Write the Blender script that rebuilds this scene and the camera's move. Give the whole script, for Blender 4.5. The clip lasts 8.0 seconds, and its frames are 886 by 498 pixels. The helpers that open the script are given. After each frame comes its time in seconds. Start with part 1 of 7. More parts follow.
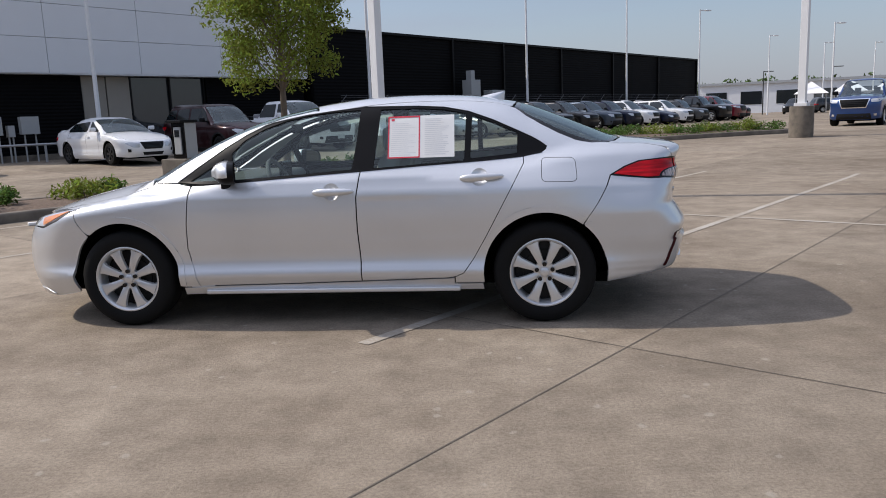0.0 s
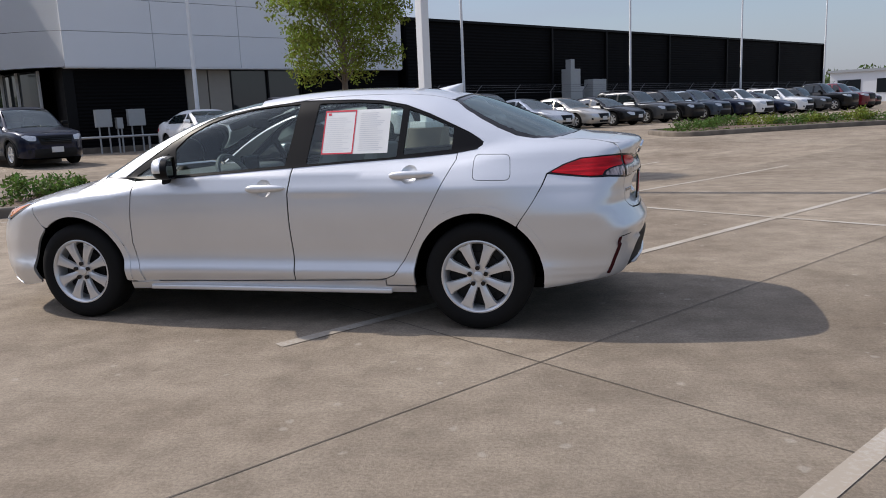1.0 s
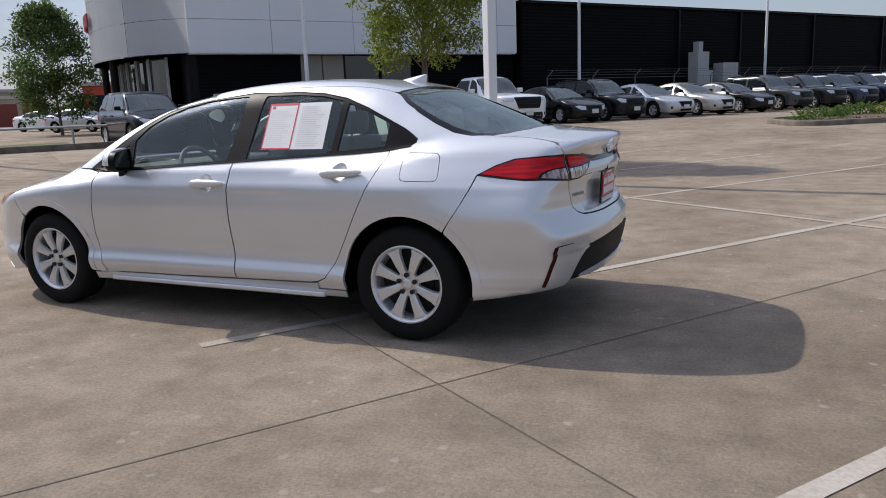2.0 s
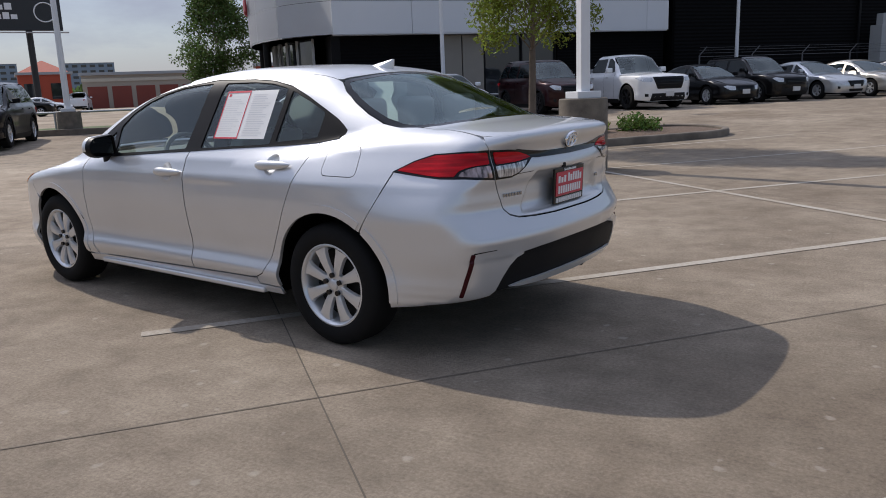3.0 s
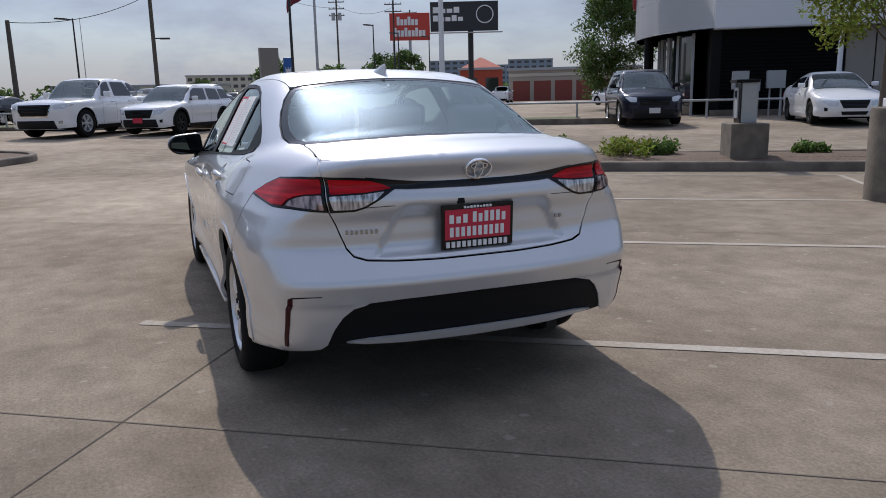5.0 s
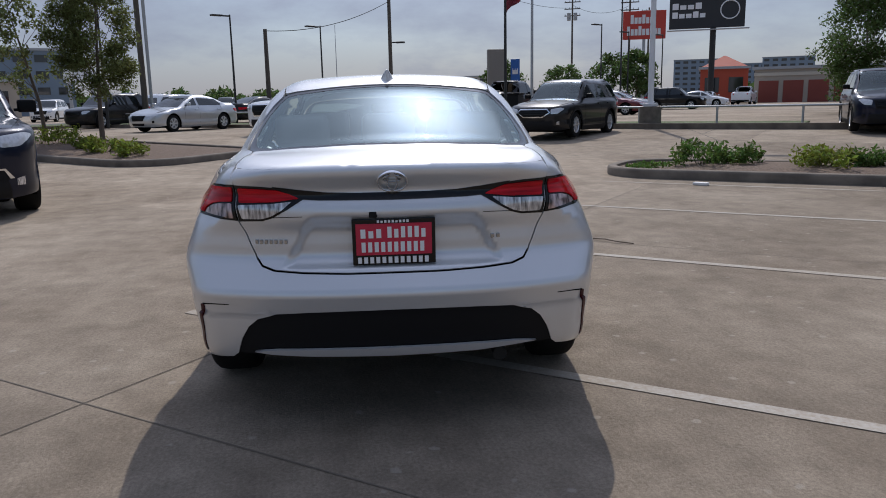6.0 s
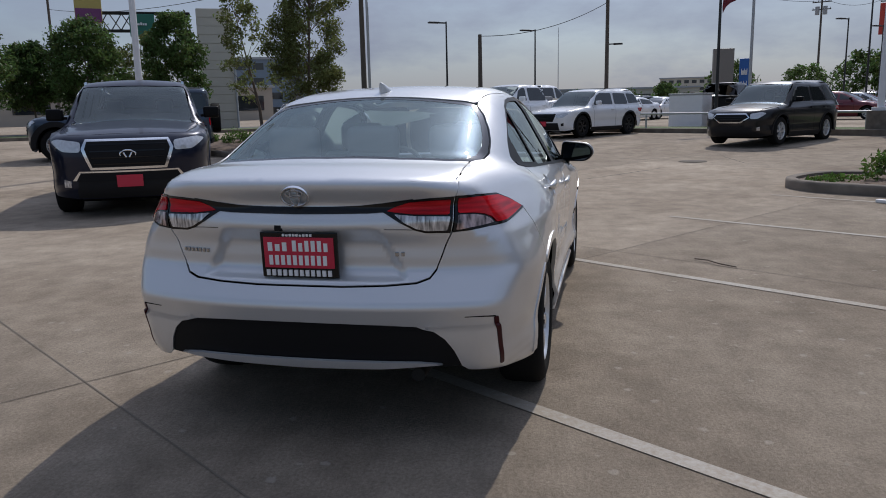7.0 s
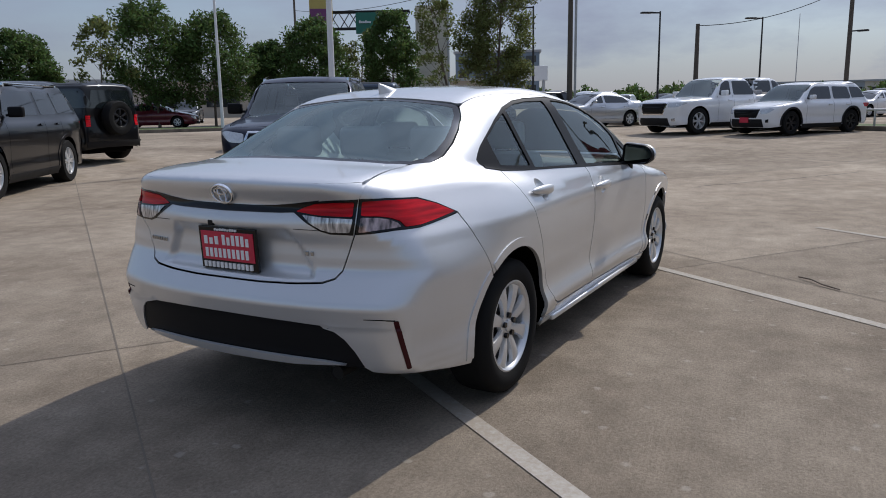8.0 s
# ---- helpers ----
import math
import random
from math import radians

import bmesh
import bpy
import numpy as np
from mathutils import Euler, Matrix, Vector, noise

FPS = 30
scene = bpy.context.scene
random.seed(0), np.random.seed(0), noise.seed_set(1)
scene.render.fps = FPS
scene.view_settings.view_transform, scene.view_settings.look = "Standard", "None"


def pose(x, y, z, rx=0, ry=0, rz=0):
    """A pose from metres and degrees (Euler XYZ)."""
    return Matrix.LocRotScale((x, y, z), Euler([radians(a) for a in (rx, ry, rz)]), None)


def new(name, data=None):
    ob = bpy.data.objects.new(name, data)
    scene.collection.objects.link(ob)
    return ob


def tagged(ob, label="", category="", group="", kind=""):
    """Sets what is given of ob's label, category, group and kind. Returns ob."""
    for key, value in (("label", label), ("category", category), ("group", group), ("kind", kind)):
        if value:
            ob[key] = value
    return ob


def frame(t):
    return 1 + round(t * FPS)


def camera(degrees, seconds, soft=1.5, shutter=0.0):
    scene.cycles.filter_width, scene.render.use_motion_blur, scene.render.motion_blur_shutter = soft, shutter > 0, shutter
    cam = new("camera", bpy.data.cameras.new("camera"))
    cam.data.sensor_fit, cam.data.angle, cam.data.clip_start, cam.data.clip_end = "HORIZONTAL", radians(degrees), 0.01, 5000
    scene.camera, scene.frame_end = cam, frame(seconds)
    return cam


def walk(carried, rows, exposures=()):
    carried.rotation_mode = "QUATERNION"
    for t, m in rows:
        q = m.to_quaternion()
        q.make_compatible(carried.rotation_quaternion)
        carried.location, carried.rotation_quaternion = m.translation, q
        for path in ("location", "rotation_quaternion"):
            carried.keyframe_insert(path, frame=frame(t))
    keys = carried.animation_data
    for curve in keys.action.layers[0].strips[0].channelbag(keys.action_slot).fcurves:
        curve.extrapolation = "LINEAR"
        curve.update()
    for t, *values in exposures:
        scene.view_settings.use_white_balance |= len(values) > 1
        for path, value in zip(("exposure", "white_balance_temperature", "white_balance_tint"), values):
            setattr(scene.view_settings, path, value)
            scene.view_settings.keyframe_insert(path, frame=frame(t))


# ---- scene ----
cam = camera(60.7, 8.0, 0.95)
METRES, EYE, TILT, LEAN, TURN = 9.51, 1.27, 0.0, 0.3, 0.0
ROWS = [
    (0.0, 0.0, 0.0, 0.0, -0.33, -9.78, 1.89),
    (0.5, 0.0529, 0.0111, -0.0021, 3.59, -9.88, 2.04),
    (1.0, 0.1124, 0.0327, -0.0014, 8.25, -10.21, 2.11),
    (1.5, 0.1653, 0.0585, -0.0002, 12.9, -10.52, 2.0),
    (3.0, 0.3166, 0.1759, 0.0018, 30.54, -12.21, 1.91),
    (3.5, 0.3556, 0.2218, 0.0016, 37.29, -12.37, 2.2),
    (4.0, 0.3891, 0.2813, 0.0015, 45.94, -12.33, 2.17),
    (4.5, 0.4152, 0.3372, 0.0023, 53.41, -11.99, 1.58),
    (6.0, 0.4599, 0.5234, 0.0035, 79.31, -11.35, 1.07),
    (6.5, 0.4621, 0.5811, 0.0061, 87.3, -11.09, 1.28),
    (7.0, 0.4576, 0.6488, 0.0063, 96.23, -10.83, 1.25),
    (7.5, 0.4458, 0.7055, 0.0084, 104.21, -10.92, 1.22),
    (8.0, 0.4242, 0.7668, 0.0081, 112.87, -11.03, 1.08),
]
walk(cam, [(t, pose(0, 0, EYE, TILT, LEAN, TURN) @ pose(METRES * x, METRES * y, METRES * z, 90 + pitch, roll, yaw)) for t, x, y, z, yaw, pitch, roll in ROWS],
     exposures=[(0.0, .22, 6800, 12), (1.5, .22, 6760, 12), (3.5, -.02, 6700, 12), (4.5, -.03, 6550, 12), (6.0, -.20, 6440, 12), (6.5, -.34, 6440, 12), (7.0, -.33, 6450, 11), (8.0, -.16, 6450, 10)])

# ---- sky and sun ----
SUN = Vector((-.978, .258, 1.0)).normalized()
world = bpy.data.worlds.new("sky")
scene.world = world
world.use_nodes = True
wn = world.node_tree
wl = wn.links.new
sky = wn.nodes.new("ShaderNodeTexSky")
sky.sky_type, sky.sun_disc = "NISHITA", False
sky.sun_elevation, sky.sun_rotation = math.asin(SUN.z), math.atan2(SUN.x, SUN.y)
sky.dust_density, sky.air_density, sky.ozone_density = .6, 1.0, 2.0
# thin high cloud and haze over the clear sky
tc = wn.nodes.new("ShaderNodeTexCoord")
mp = wn.nodes.new("ShaderNodeMapping")
mp.inputs["Scale"].default_value = (1.0, 1.6, 4.5)
mp.inputs["Rotation"].default_value = (0, 0, .5)
wl(tc.outputs["Generated"], mp.inputs["Vector"])
cl = wn.nodes.new("ShaderNodeTexNoise")
cl.inputs["Scale"].default_value, cl.inputs["Detail"].default_value, cl.inputs["Roughness"].default_value = 2.2, 8, .6
wl(mp.outputs[0], cl.inputs["Vector"])
cr = wn.nodes.new("ShaderNodeMapRange")
cr.inputs["From Min"].default_value, cr.inputs["From Max"].default_value = .36, .70
cr.inputs["To Min"].default_value, cr.inputs["To Max"].default_value = .48, .95
wl(cl.outputs[0], cr.inputs["Value"])
haze = wn.nodes.new("ShaderNodeMix")
haze.data_type = "RGBA"
# the veil of cloud is brighter overhead than at the horizon
up_ = wn.nodes.new("ShaderNodeSeparateXYZ")
wl(tc.outputs["Generated"], up_.inputs[0])
lift_ = wn.nodes.new("ShaderNodeMapRange")
lift_.inputs["From Min"].default_value, lift_.inputs["From Max"].default_value = 0, 1
lift_.inputs["To Min"].default_value, lift_.inputs["To Max"].default_value = .66, 2.0
wl(up_.outputs[2], lift_.inputs["Value"])
cloud = wn.nodes.new("ShaderNodeVectorMath")
cloud.operation = "SCALE"
cloud.inputs[0].default_value = (4.0, 4.5, 5.95)
wl(lift_.outputs[0], cloud.inputs["Scale"])
wl(cloud.outputs[0], haze.inputs[7])
wl(sky.outputs[0], haze.inputs[6])
# the haze glows round the sun
dot = wn.nodes.new("ShaderNodeVectorMath")
dot.operation = "DOT_PRODUCT"
dot.inputs[1].default_value = SUN
wl(tc.outputs["Generated"], dot.inputs[0])
clearer = wn.nodes.new("ShaderNodeMapRange")
clearer.inputs["From Min"].default_value, clearer.inputs["From Max"].default_value = -.15, .45
clearer.inputs["To Min"].default_value, clearer.inputs["To Max"].default_value = .30, 1.0
wl(dot.outputs["Value"], clearer.inputs["Value"])
veil = wn.nodes.new("ShaderNodeMath")
veil.operation = "MULTIPLY"
wl(cr.outputs[0], veil.inputs[0])
wl(clearer.outputs[0], veil.inputs[1])
low_ = wn.nodes.new("ShaderNodeMapRange")
low_.interpolation_type = "SMOOTHSTEP"
low_.inputs["From Min"].default_value, low_.inputs["From Max"].default_value = .0, .22
low_.inputs["To Min"].default_value, low_.inputs["To Max"].default_value = .80, 0
wl(up_.outputs[2], low_.inputs["Value"])
thick = wn.nodes.new("ShaderNodeMath")
thick.operation = "MAXIMUM"
wl(veil.outputs[0], thick.inputs[0])
wl(low_.outputs[0], thick.inputs[1])
wl(thick.outputs[0], haze.inputs[0])


def power(p, amount):
    c = wn.nodes.new("ShaderNodeMath")
    c.operation, c.use_clamp = "MAXIMUM", True
    c.inputs[1].default_value = 0
    wl(dot.outputs["Value"], c.inputs[0])
    a = wn.nodes.new("ShaderNodeMath")
    a.operation, a.inputs[1].default_value = "POWER", p
    wl(c.outputs[0], a.inputs[0])
    b = wn.nodes.new("ShaderNodeMath")
    b.operation, b.inputs[1].default_value = "MULTIPLY", amount
    wl(a.outputs[0], b.inputs[0])
    return b.outputs[0]


def plus(a, b):
    n = wn.nodes.new("ShaderNodeMath")
    wl(a, n.inputs[0])
    if isinstance(b, float):
        n.inputs[1].default_value = b
    else:
        wl(b, n.inputs[1])
    return n.outputs[0]


glow = wn.nodes.new("ShaderNodeVectorMath")
glow.operation = "SCALE"
wl(haze.outputs[2], glow.inputs[0])
wl(plus(plus(power(5.0, .35), power(90.0, 6.0)), 1.0), glow.inputs["Scale"])
back = wn.nodes["Background"]
wl(glow.outputs[0], back.inputs[0])
back.inputs[1].default_value = 0.098
sun = new("sun", bpy.data.lights.new("sun", "SUN"))
sun.data.energy, sun.data.angle, sun.data.color = 3.0, radians(0.6), (1.0, .94, .85)
sun.matrix_world = Matrix.Translation((0, 0, 40)) @ SUN.to_track_quat("Z", "Y").to_matrix().to_4x4()

# ---- materials ----
def nodes(name):
    m = bpy.data.materials.new(name)
    m.use_nodes = True
    return m, m.node_tree, m.node_tree.nodes["Principled BSDF"]


def coat(name, colour, rough=.5, metal=0., clear=0., vary=.06, scale=6., bump_h=0., bump_s=60., spec=.5):
    """A surface with slight variation of colour and gloss at two sizes, in the thing's own space."""
    m, nt, b = nodes(name)
    co = nt.nodes.new("ShaderNodeTexCoord")
    big = nt.nodes.new("ShaderNodeTexNoise")
    big.inputs["Scale"].default_value, big.inputs["Detail"].default_value = scale, 6
    nt.links.new(co.outputs["Object"], big.inputs["Vector"])
    ramp = nt.nodes.new("ShaderNodeMapRange")
    ramp.inputs["To Min"].default_value, ramp.inputs["To Max"].default_value = 1 - vary, 1 + vary
    nt.links.new(big.outputs[0], ramp.inputs["Value"])
    mul = nt.nodes.new("ShaderNodeVectorMath")
    mul.operation = "SCALE"
    mul.inputs[0].default_value = colour
    nt.links.new(ramp.outputs[0], mul.inputs["Scale"])
    nt.links.new(mul.outputs[0], b.inputs["Base Color"])
    b.inputs["Metallic"].default_value = metal
    b.inputs["Specular IOR Level"].default_value = spec
    rr = nt.nodes.new("ShaderNodeMapRange")
    rr.inputs["To Min"].default_value, rr.inputs["To Max"].default_value = rough * .88, min(1, rough * 1.12)
    nt.links.new(big.outputs[0], rr.inputs["Value"])
    nt.links.new(rr.outputs[0], b.inputs["Roughness"])
    b.inputs["Coat Weight"].default_value, b.inputs["Coat Roughness"].default_value = clear, .03
    if bump_h:
        fine = nt.nodes.new("ShaderNodeTexNoise")
        fine.inputs["Scale"].default_value, fine.inputs["Detail"].default_value = bump_s, 4
        nt.links.new(co.outputs["Object"], fine.inputs["Vector"])
        bp = nt.nodes.new("ShaderNodeBump")
        bp.inputs["Strength"].default_value, bp.inputs["Distance"].default_value = .6, bump_h
        nt.links.new(fine.outputs[0], bp.inputs["Height"])
        nt.links.new(bp.outputs[0], b.inputs["Normal"])
    return m


def glass(name, tint, dark, ior=1.9, rough=.015, shine=(1, 1, 1)):
    """Car glass: lets tinted light through and mirrors the sky."""
    m, nt, b = nodes(name)
    out = nt.nodes["Material Output"]
    tr = nt.nodes.new("ShaderNodeBsdfTransparent")
    tr.inputs[0].default_value = (*[c * dark for c in tint], 1)
    gl = nt.nodes.new("ShaderNodeBsdfGlossy")
    gl.inputs["Color"].default_value = (*shine, 1)
    gl.inputs["Roughness"].default_value = rough
    fr = nt.nodes.new("ShaderNodeFresnel")
    fr.inputs[0].default_value = ior
    mix = nt.nodes.new("ShaderNodeMixShader")
    nt.links.new(fr.outputs[0], mix.inputs[0])
    nt.links.new(tr.outputs[0], mix.inputs[1])
    nt.links.new(gl.outputs[0], mix.inputs[2])
    nt.links.new(mix.outputs[0], out.inputs[0])
    nt.nodes.remove(b)
    return m


def metallic_paint(name, colour, rough=.30, metal=.75, clear=1.0, spec=.5):
    m, nt, b = nodes(name)
    co = nt.nodes.new("ShaderNodeTexCoord")
    v = nt.nodes.new("ShaderNodeTexVoronoi")
    v.inputs["Scale"].default_value = 900
    nt.links.new(co.outputs["Object"], v.inputs["Vector"])
    big = nt.nodes.new("ShaderNodeTexNoise")
    big.inputs["Scale"].default_value, big.inputs["Detail"].default_value = 2.5, 5
    nt.links.new(co.outputs["Object"], big.inputs["Vector"])
    mr = nt.nodes.new("ShaderNodeMapRange")
    mr.inputs["To Min"].default_value, mr.inputs["To Max"].default_value = .93, 1.05
    nt.links.new(big.outputs[0], mr.inputs["Value"])
    hs = nt.nodes.new("ShaderNodeMapRange")
    hs.inputs["To Min"].default_value, hs.inputs["To Max"].default_value = .92, 1.08
    nt.links.new(v.outputs["Distance"], hs.inputs["Value"])
    mu = nt.nodes.new("ShaderNodeMath")
    mu.operation = "MULTIPLY"
    nt.links.new(mr.outputs[0], mu.inputs[0])
    nt.links.new(hs.outputs[0], mu.inputs[1])
    sc = nt.nodes.new("ShaderNodeVectorMath")
    sc.operation = "SCALE"
    sc.inputs[0].default_value = colour
    nt.links.new(mu.outputs[0], sc.inputs["Scale"])
    nt.links.new(sc.outputs[0], b.inputs["Base Color"])
    b.inputs["Metallic"].default_value, b.inputs["Roughness"].default_value = metal, rough
    b.inputs["Coat Weight"].default_value, b.inputs["Coat Roughness"].default_value = clear, .03
    b.inputs["Specular IOR Level"].default_value = spec
    bp = nt.nodes.new("ShaderNodeBump")
    bp.inputs["Strength"].default_value, bp.inputs["Distance"].default_value = .25, .0004
    nt.links.new(v.outputs["Distance"], bp.inputs["Height"])
    return m


SILVER = metallic_paint("silver_paint", (.68, .69, .705), metal=.62, rough=.40)
BLACK_TRIM = coat("black_trim", (.006, .006, .007), .42, spec=.12)
BLACK_PLASTIC = coat("black_plastic", (.009, .009, .010), .6, bump_h=.0006, bump_s=500, spec=.18)
GLOSS_BLACK = coat("gloss_black", (.005, .005, .006), .12, clear=.15, spec=.3)
# near-black for insides, gaps and creases: their shade is in the colour
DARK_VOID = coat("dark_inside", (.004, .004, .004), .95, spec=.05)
RUBBER = coat("tyre_rubber", (.010, .010, .010), .8, bump_h=.0015, bump_s=180, spec=.15)
ALLOY = metallic_paint("wheel_silver", (.66, .67, .68), rough=.30, metal=.55)
CHROME = coat("chrome", (.82, .83, .85), .14, 1.0)
STEEL_DARK = coat("dark_steel", (.022, .022, .022), .6, .5)
GLASS = glass("car_glass", (.86, .97, .94), .92, 1.62, .012, (.90, .97, .95))
REAR_GLASS = glass("rear_glass", (.84, .96, .95), .78, 2.2, .02, (.84, .97, .95))
DARK_GLASS = glass("privacy_glass", (.7, .75, .8), .10)
MIRROR = coat("mirror_glass", (.10, .105, .11), .01, 1.0)
def ribbed_lens(name, colour, scale, vary, metal):
    """Lens over a reflector with flutes."""
    m = coat(name, colour, .15, metal, clear=.6 if metal else .25, vary=vary, scale=1.0, spec=.5 if metal else .1)
    nt = m.node_tree
    noise = [k for k in nt.nodes if k.type == "TEX_NOISE"][0]
    co = [k for k in nt.nodes if k.type == "TEX_COORD"][0]
    mp = nt.nodes.new("ShaderNodeMapping")
    mp.inputs["Scale"].default_value = scale
    ramp = [k for k in nt.nodes if k.type == "MAP_RANGE"][0]
    ramp.inputs["From Min"].default_value, ramp.inputs["From Max"].default_value = .32, .68
    nt.links.new(co.outputs["Object"], mp.inputs["Vector"])
    nt.links.new(mp.outputs[0], noise.inputs["Vector"])
    return m


CLEAR_LENS = ribbed_lens("clear_lens", (.50, .49, .49), (25, 75, 14), .85, .5)
SMOKED_LENS = ribbed_lens("rosy_clear_lens", (.34, .25, .24), (30, 60, 16), .9, .5)
RED_LENS = ribbed_lens("red_lens", (.50, .006, .013), (5, 5, 60), .45, .0)
AMBER = coat("amber_lens", (.75, .22, .02), .12, clear=1.0)
HEADLAMP = coat("headlamp_lens", (.60, .62, .65), .08, .25, clear=1.0, vary=.35, scale=25)
SEAT = coat("seat_cloth", (.46, .47, .47), .9, bump_h=.002, bump_s=250)
DASH = coat("dashboard_vinyl", (.10, .104, .108), .6, bump_h=.001, bump_s=300)
PAPER = coat("sticker_paper", (.80, .80, .78), .7, vary=.03)
RED_INK = coat("red_ink", (.62, .03, .06), .6)
GREY_INK = coat("grey_ink", (.56, .57, .59), .7)
PLATE_RED = coat("plate_red", (.56, .012, .052), .35, clear=.3)
WHITE_INK = coat("white_ink", (.82, .82, .82), .5)
DARK_CHROME = coat("dark_chrome", (.40, .405, .415), .2, 1.0)


# ---- car bodies: one smooth form, cut into panels ----
def curve(*pts):
    """A smooth curve through (x, y) pairs."""
    p = sorted(pts)
    X = np.array([a for a, b in p], float)
    Y = np.array([b for a, b in p], float)
    h = np.diff(X)
    d = np.diff(Y) / h
    m = np.empty(len(X))
    m[0], m[-1] = d[0], d[-1]
    m[1:-1] = (d[:-1] * h[1:] + d[1:] * h[:-1]) / (h[:-1] + h[1:])

    def f(x):
        x = np.clip(x, X[0], X[-1])
        i = np.clip(np.searchsorted(X, x) - 1, 0, len(h) - 1)
        t = (x - X[i]) / h[i]
        return ((2 * t**3 - 3 * t**2 + 1) * Y[i] + (t**3 - 2 * t**2 + t) * h[i] * m[i]
                + (3 * t**2 - 2 * t**3) * Y[i + 1] + (t**3 - t**2) * h[i] * m[i + 1])
    return f


def smax(a, b, k):
    h = np.maximum(k - np.abs(a - b), 0) / k
    return np.maximum(a, b) + h * h * k / 4


def smin(a, b, k):
    return -smax(-a, -b, k)


def bump(x, a, b, soft):
    """1 between a and b, 0 outside, with soft edges."""
    return soft_step((x - a) / soft + 0.5) * soft_step((b - x) / soft + 0.5)


def soft_step(t):
    t = np.clip(t, 0, 1)
    return t * t * (3 - 2 * t)


def sedan_form():
    plan = curve((-2.4, .72), (-2.29, .745), (-1.95, .845), (-1.35, .893), (-.6, .878), (.4, .873), (1.35, .888), (1.8, .84), (2.1, .77), (2.4, .70))
    side = curve((.1, -.09), (.2, -.05), (.27, -.020), (.335, -.001), (.395, -.020), (.55, -.012), (.68, 0), (.79, -.001), (.84, -.006), (.87, -.020), (.95, -.066), (1.02, -.11), (1.1, -.19), (1.2, -.32))
    top = curve((-2.5, .98), (-2.3, 1.045), (-2.24, 1.062), (-2.1, 1.085), (-1.85, 1.103), (-1.6, 1.09), (-1.2, 1.03), (-.2, .985), (.9, .965), (1.1, .955), (1.33, .93), (1.7, .865), (2.0, .79), (2.2, .71), (2.35, .60))
    nose = curve((.1, 2.14), (.2, 2.27), (.3, 2.32), (.42, 2.34), (.55, 2.33), (.65, 2.29), (.75, 2.22), (.9, 2.0))
    tail = curve((.15, 2.08), (.25, 2.20), (.33, 2.25), (.42, 2.28), (.52, 2.300), (.60, 2.312), (.655, 2.272), (.70, 2.226), (.76, 2.2215), (.86, 2.225), (.90, 2.235), (.96, 2.225), (1.03, 2.265), (1.055, 2.275), (1.09, 2.22))
    under = curve((-2.4, .315), (-2.2, .31), (-2.0, .285), (-1.72, .235), (-1.0, .20), (0, .20), (1.0, .19), (1.7, .16), (2.4, .17))
    roof = curve((-2.5, .72), (-2.1, .985), (-1.86, 1.098), (-1.5, 1.253), (-1.22, 1.358), (-1.03, 1.402), (-.62, 1.437), (-.237, 1.434), (.155, 1.392), (.48, 1.322), (.81, 1.192), (1.15, 1.02), (1.4, .88), (1.8, .6))
    cab = curve((-2.1, -.20), (-1.8, -.115), (-1.5, -.065), (-1.2, -.03), (-.7, 0), (.2, 0), (.8, -.03), (1.2, -.09))

    def shelf(z):
        """The tail with the crisp step of the bumper: its face leans in below the edge, the ledge slopes up and in above it."""
        step_ = smin(2.301 - .32 * (.580 - z), 2.301 - .62 * (z - .580), .014)
        return np.minimum(tail(z), np.where((z > .50) & (z < .70), step_, 9))

    def f(x, y, z):
        ay = np.abs(y)
        s = ay - plan(x) - side(z)
        t = z - top(x) + .07 * ay**2 * (1 + bump(x, .9, 2.4, .4))
        fr = x - nose(z) + .6 * ay**2.5
        re = -x - shelf(z) + .27 * ay**2.6 + .027 * bump(z, .678, .866, .020) * bump(ay, -9, .30 + (.866 - z) * .55, .050)
        s = s + .055 * soft_step((z - .66) / .22) * soft_step((-x - 1.35) / .6)
        s = s + .012 * bump(z, .30, .365, .05) * soft_step((-x - .95) / .3) + .045 * soft_step((.50 - z) / .26) * soft_step((-x - 1.62) / .4)
        low = smax(smax(s, fr, .14), re, .125 - .055 * bump(z, .30, .84, .12))
        low = smax(low, t, .055)
        low = smax(low, under(x) - z, .02)
        g = ay - (.802 + cab(x)) + (z - .98) * .55
        g = np.maximum(np.maximum(g, ay - .84), .84 - z)
        r = z - roof(x) + .10 * ay**2 + .13 * bump(x, -9, -1.18, .25) * (ay**2 - .08)
        return smin(low, smax(g, r, .13), .05)
    return f


AXLE = 1.3


def ring(s, v):
    """Start and way of the ray of a point of the ring round a car's body."""
    a = (np.abs(s) - AXLE) / .9
    a = np.maximum(a, 0)
    c = np.clip(s, -AXLE, AXLE)
    o = np.stack([c, 0 * s, v], -1)
    return o, np.stack([np.sign(s) * np.sin(a), np.cos(a), 0 * s], -1)


def above(x, y):
    return np.stack([x, y, 0 * x + .3], -1), np.stack([0 * x, 0 * x, 0 * x + 1], -1)


def to_ring(p):
    x, y, z = p[..., 0], p[..., 1], p[..., 2]
    a = np.arctan2(np.maximum(np.abs(x) - AXLE, 0), y)
    return np.stack([np.where(np.abs(x) > AXLE, np.sign(x) * (AXLE + .9 * a), x), z], -1)


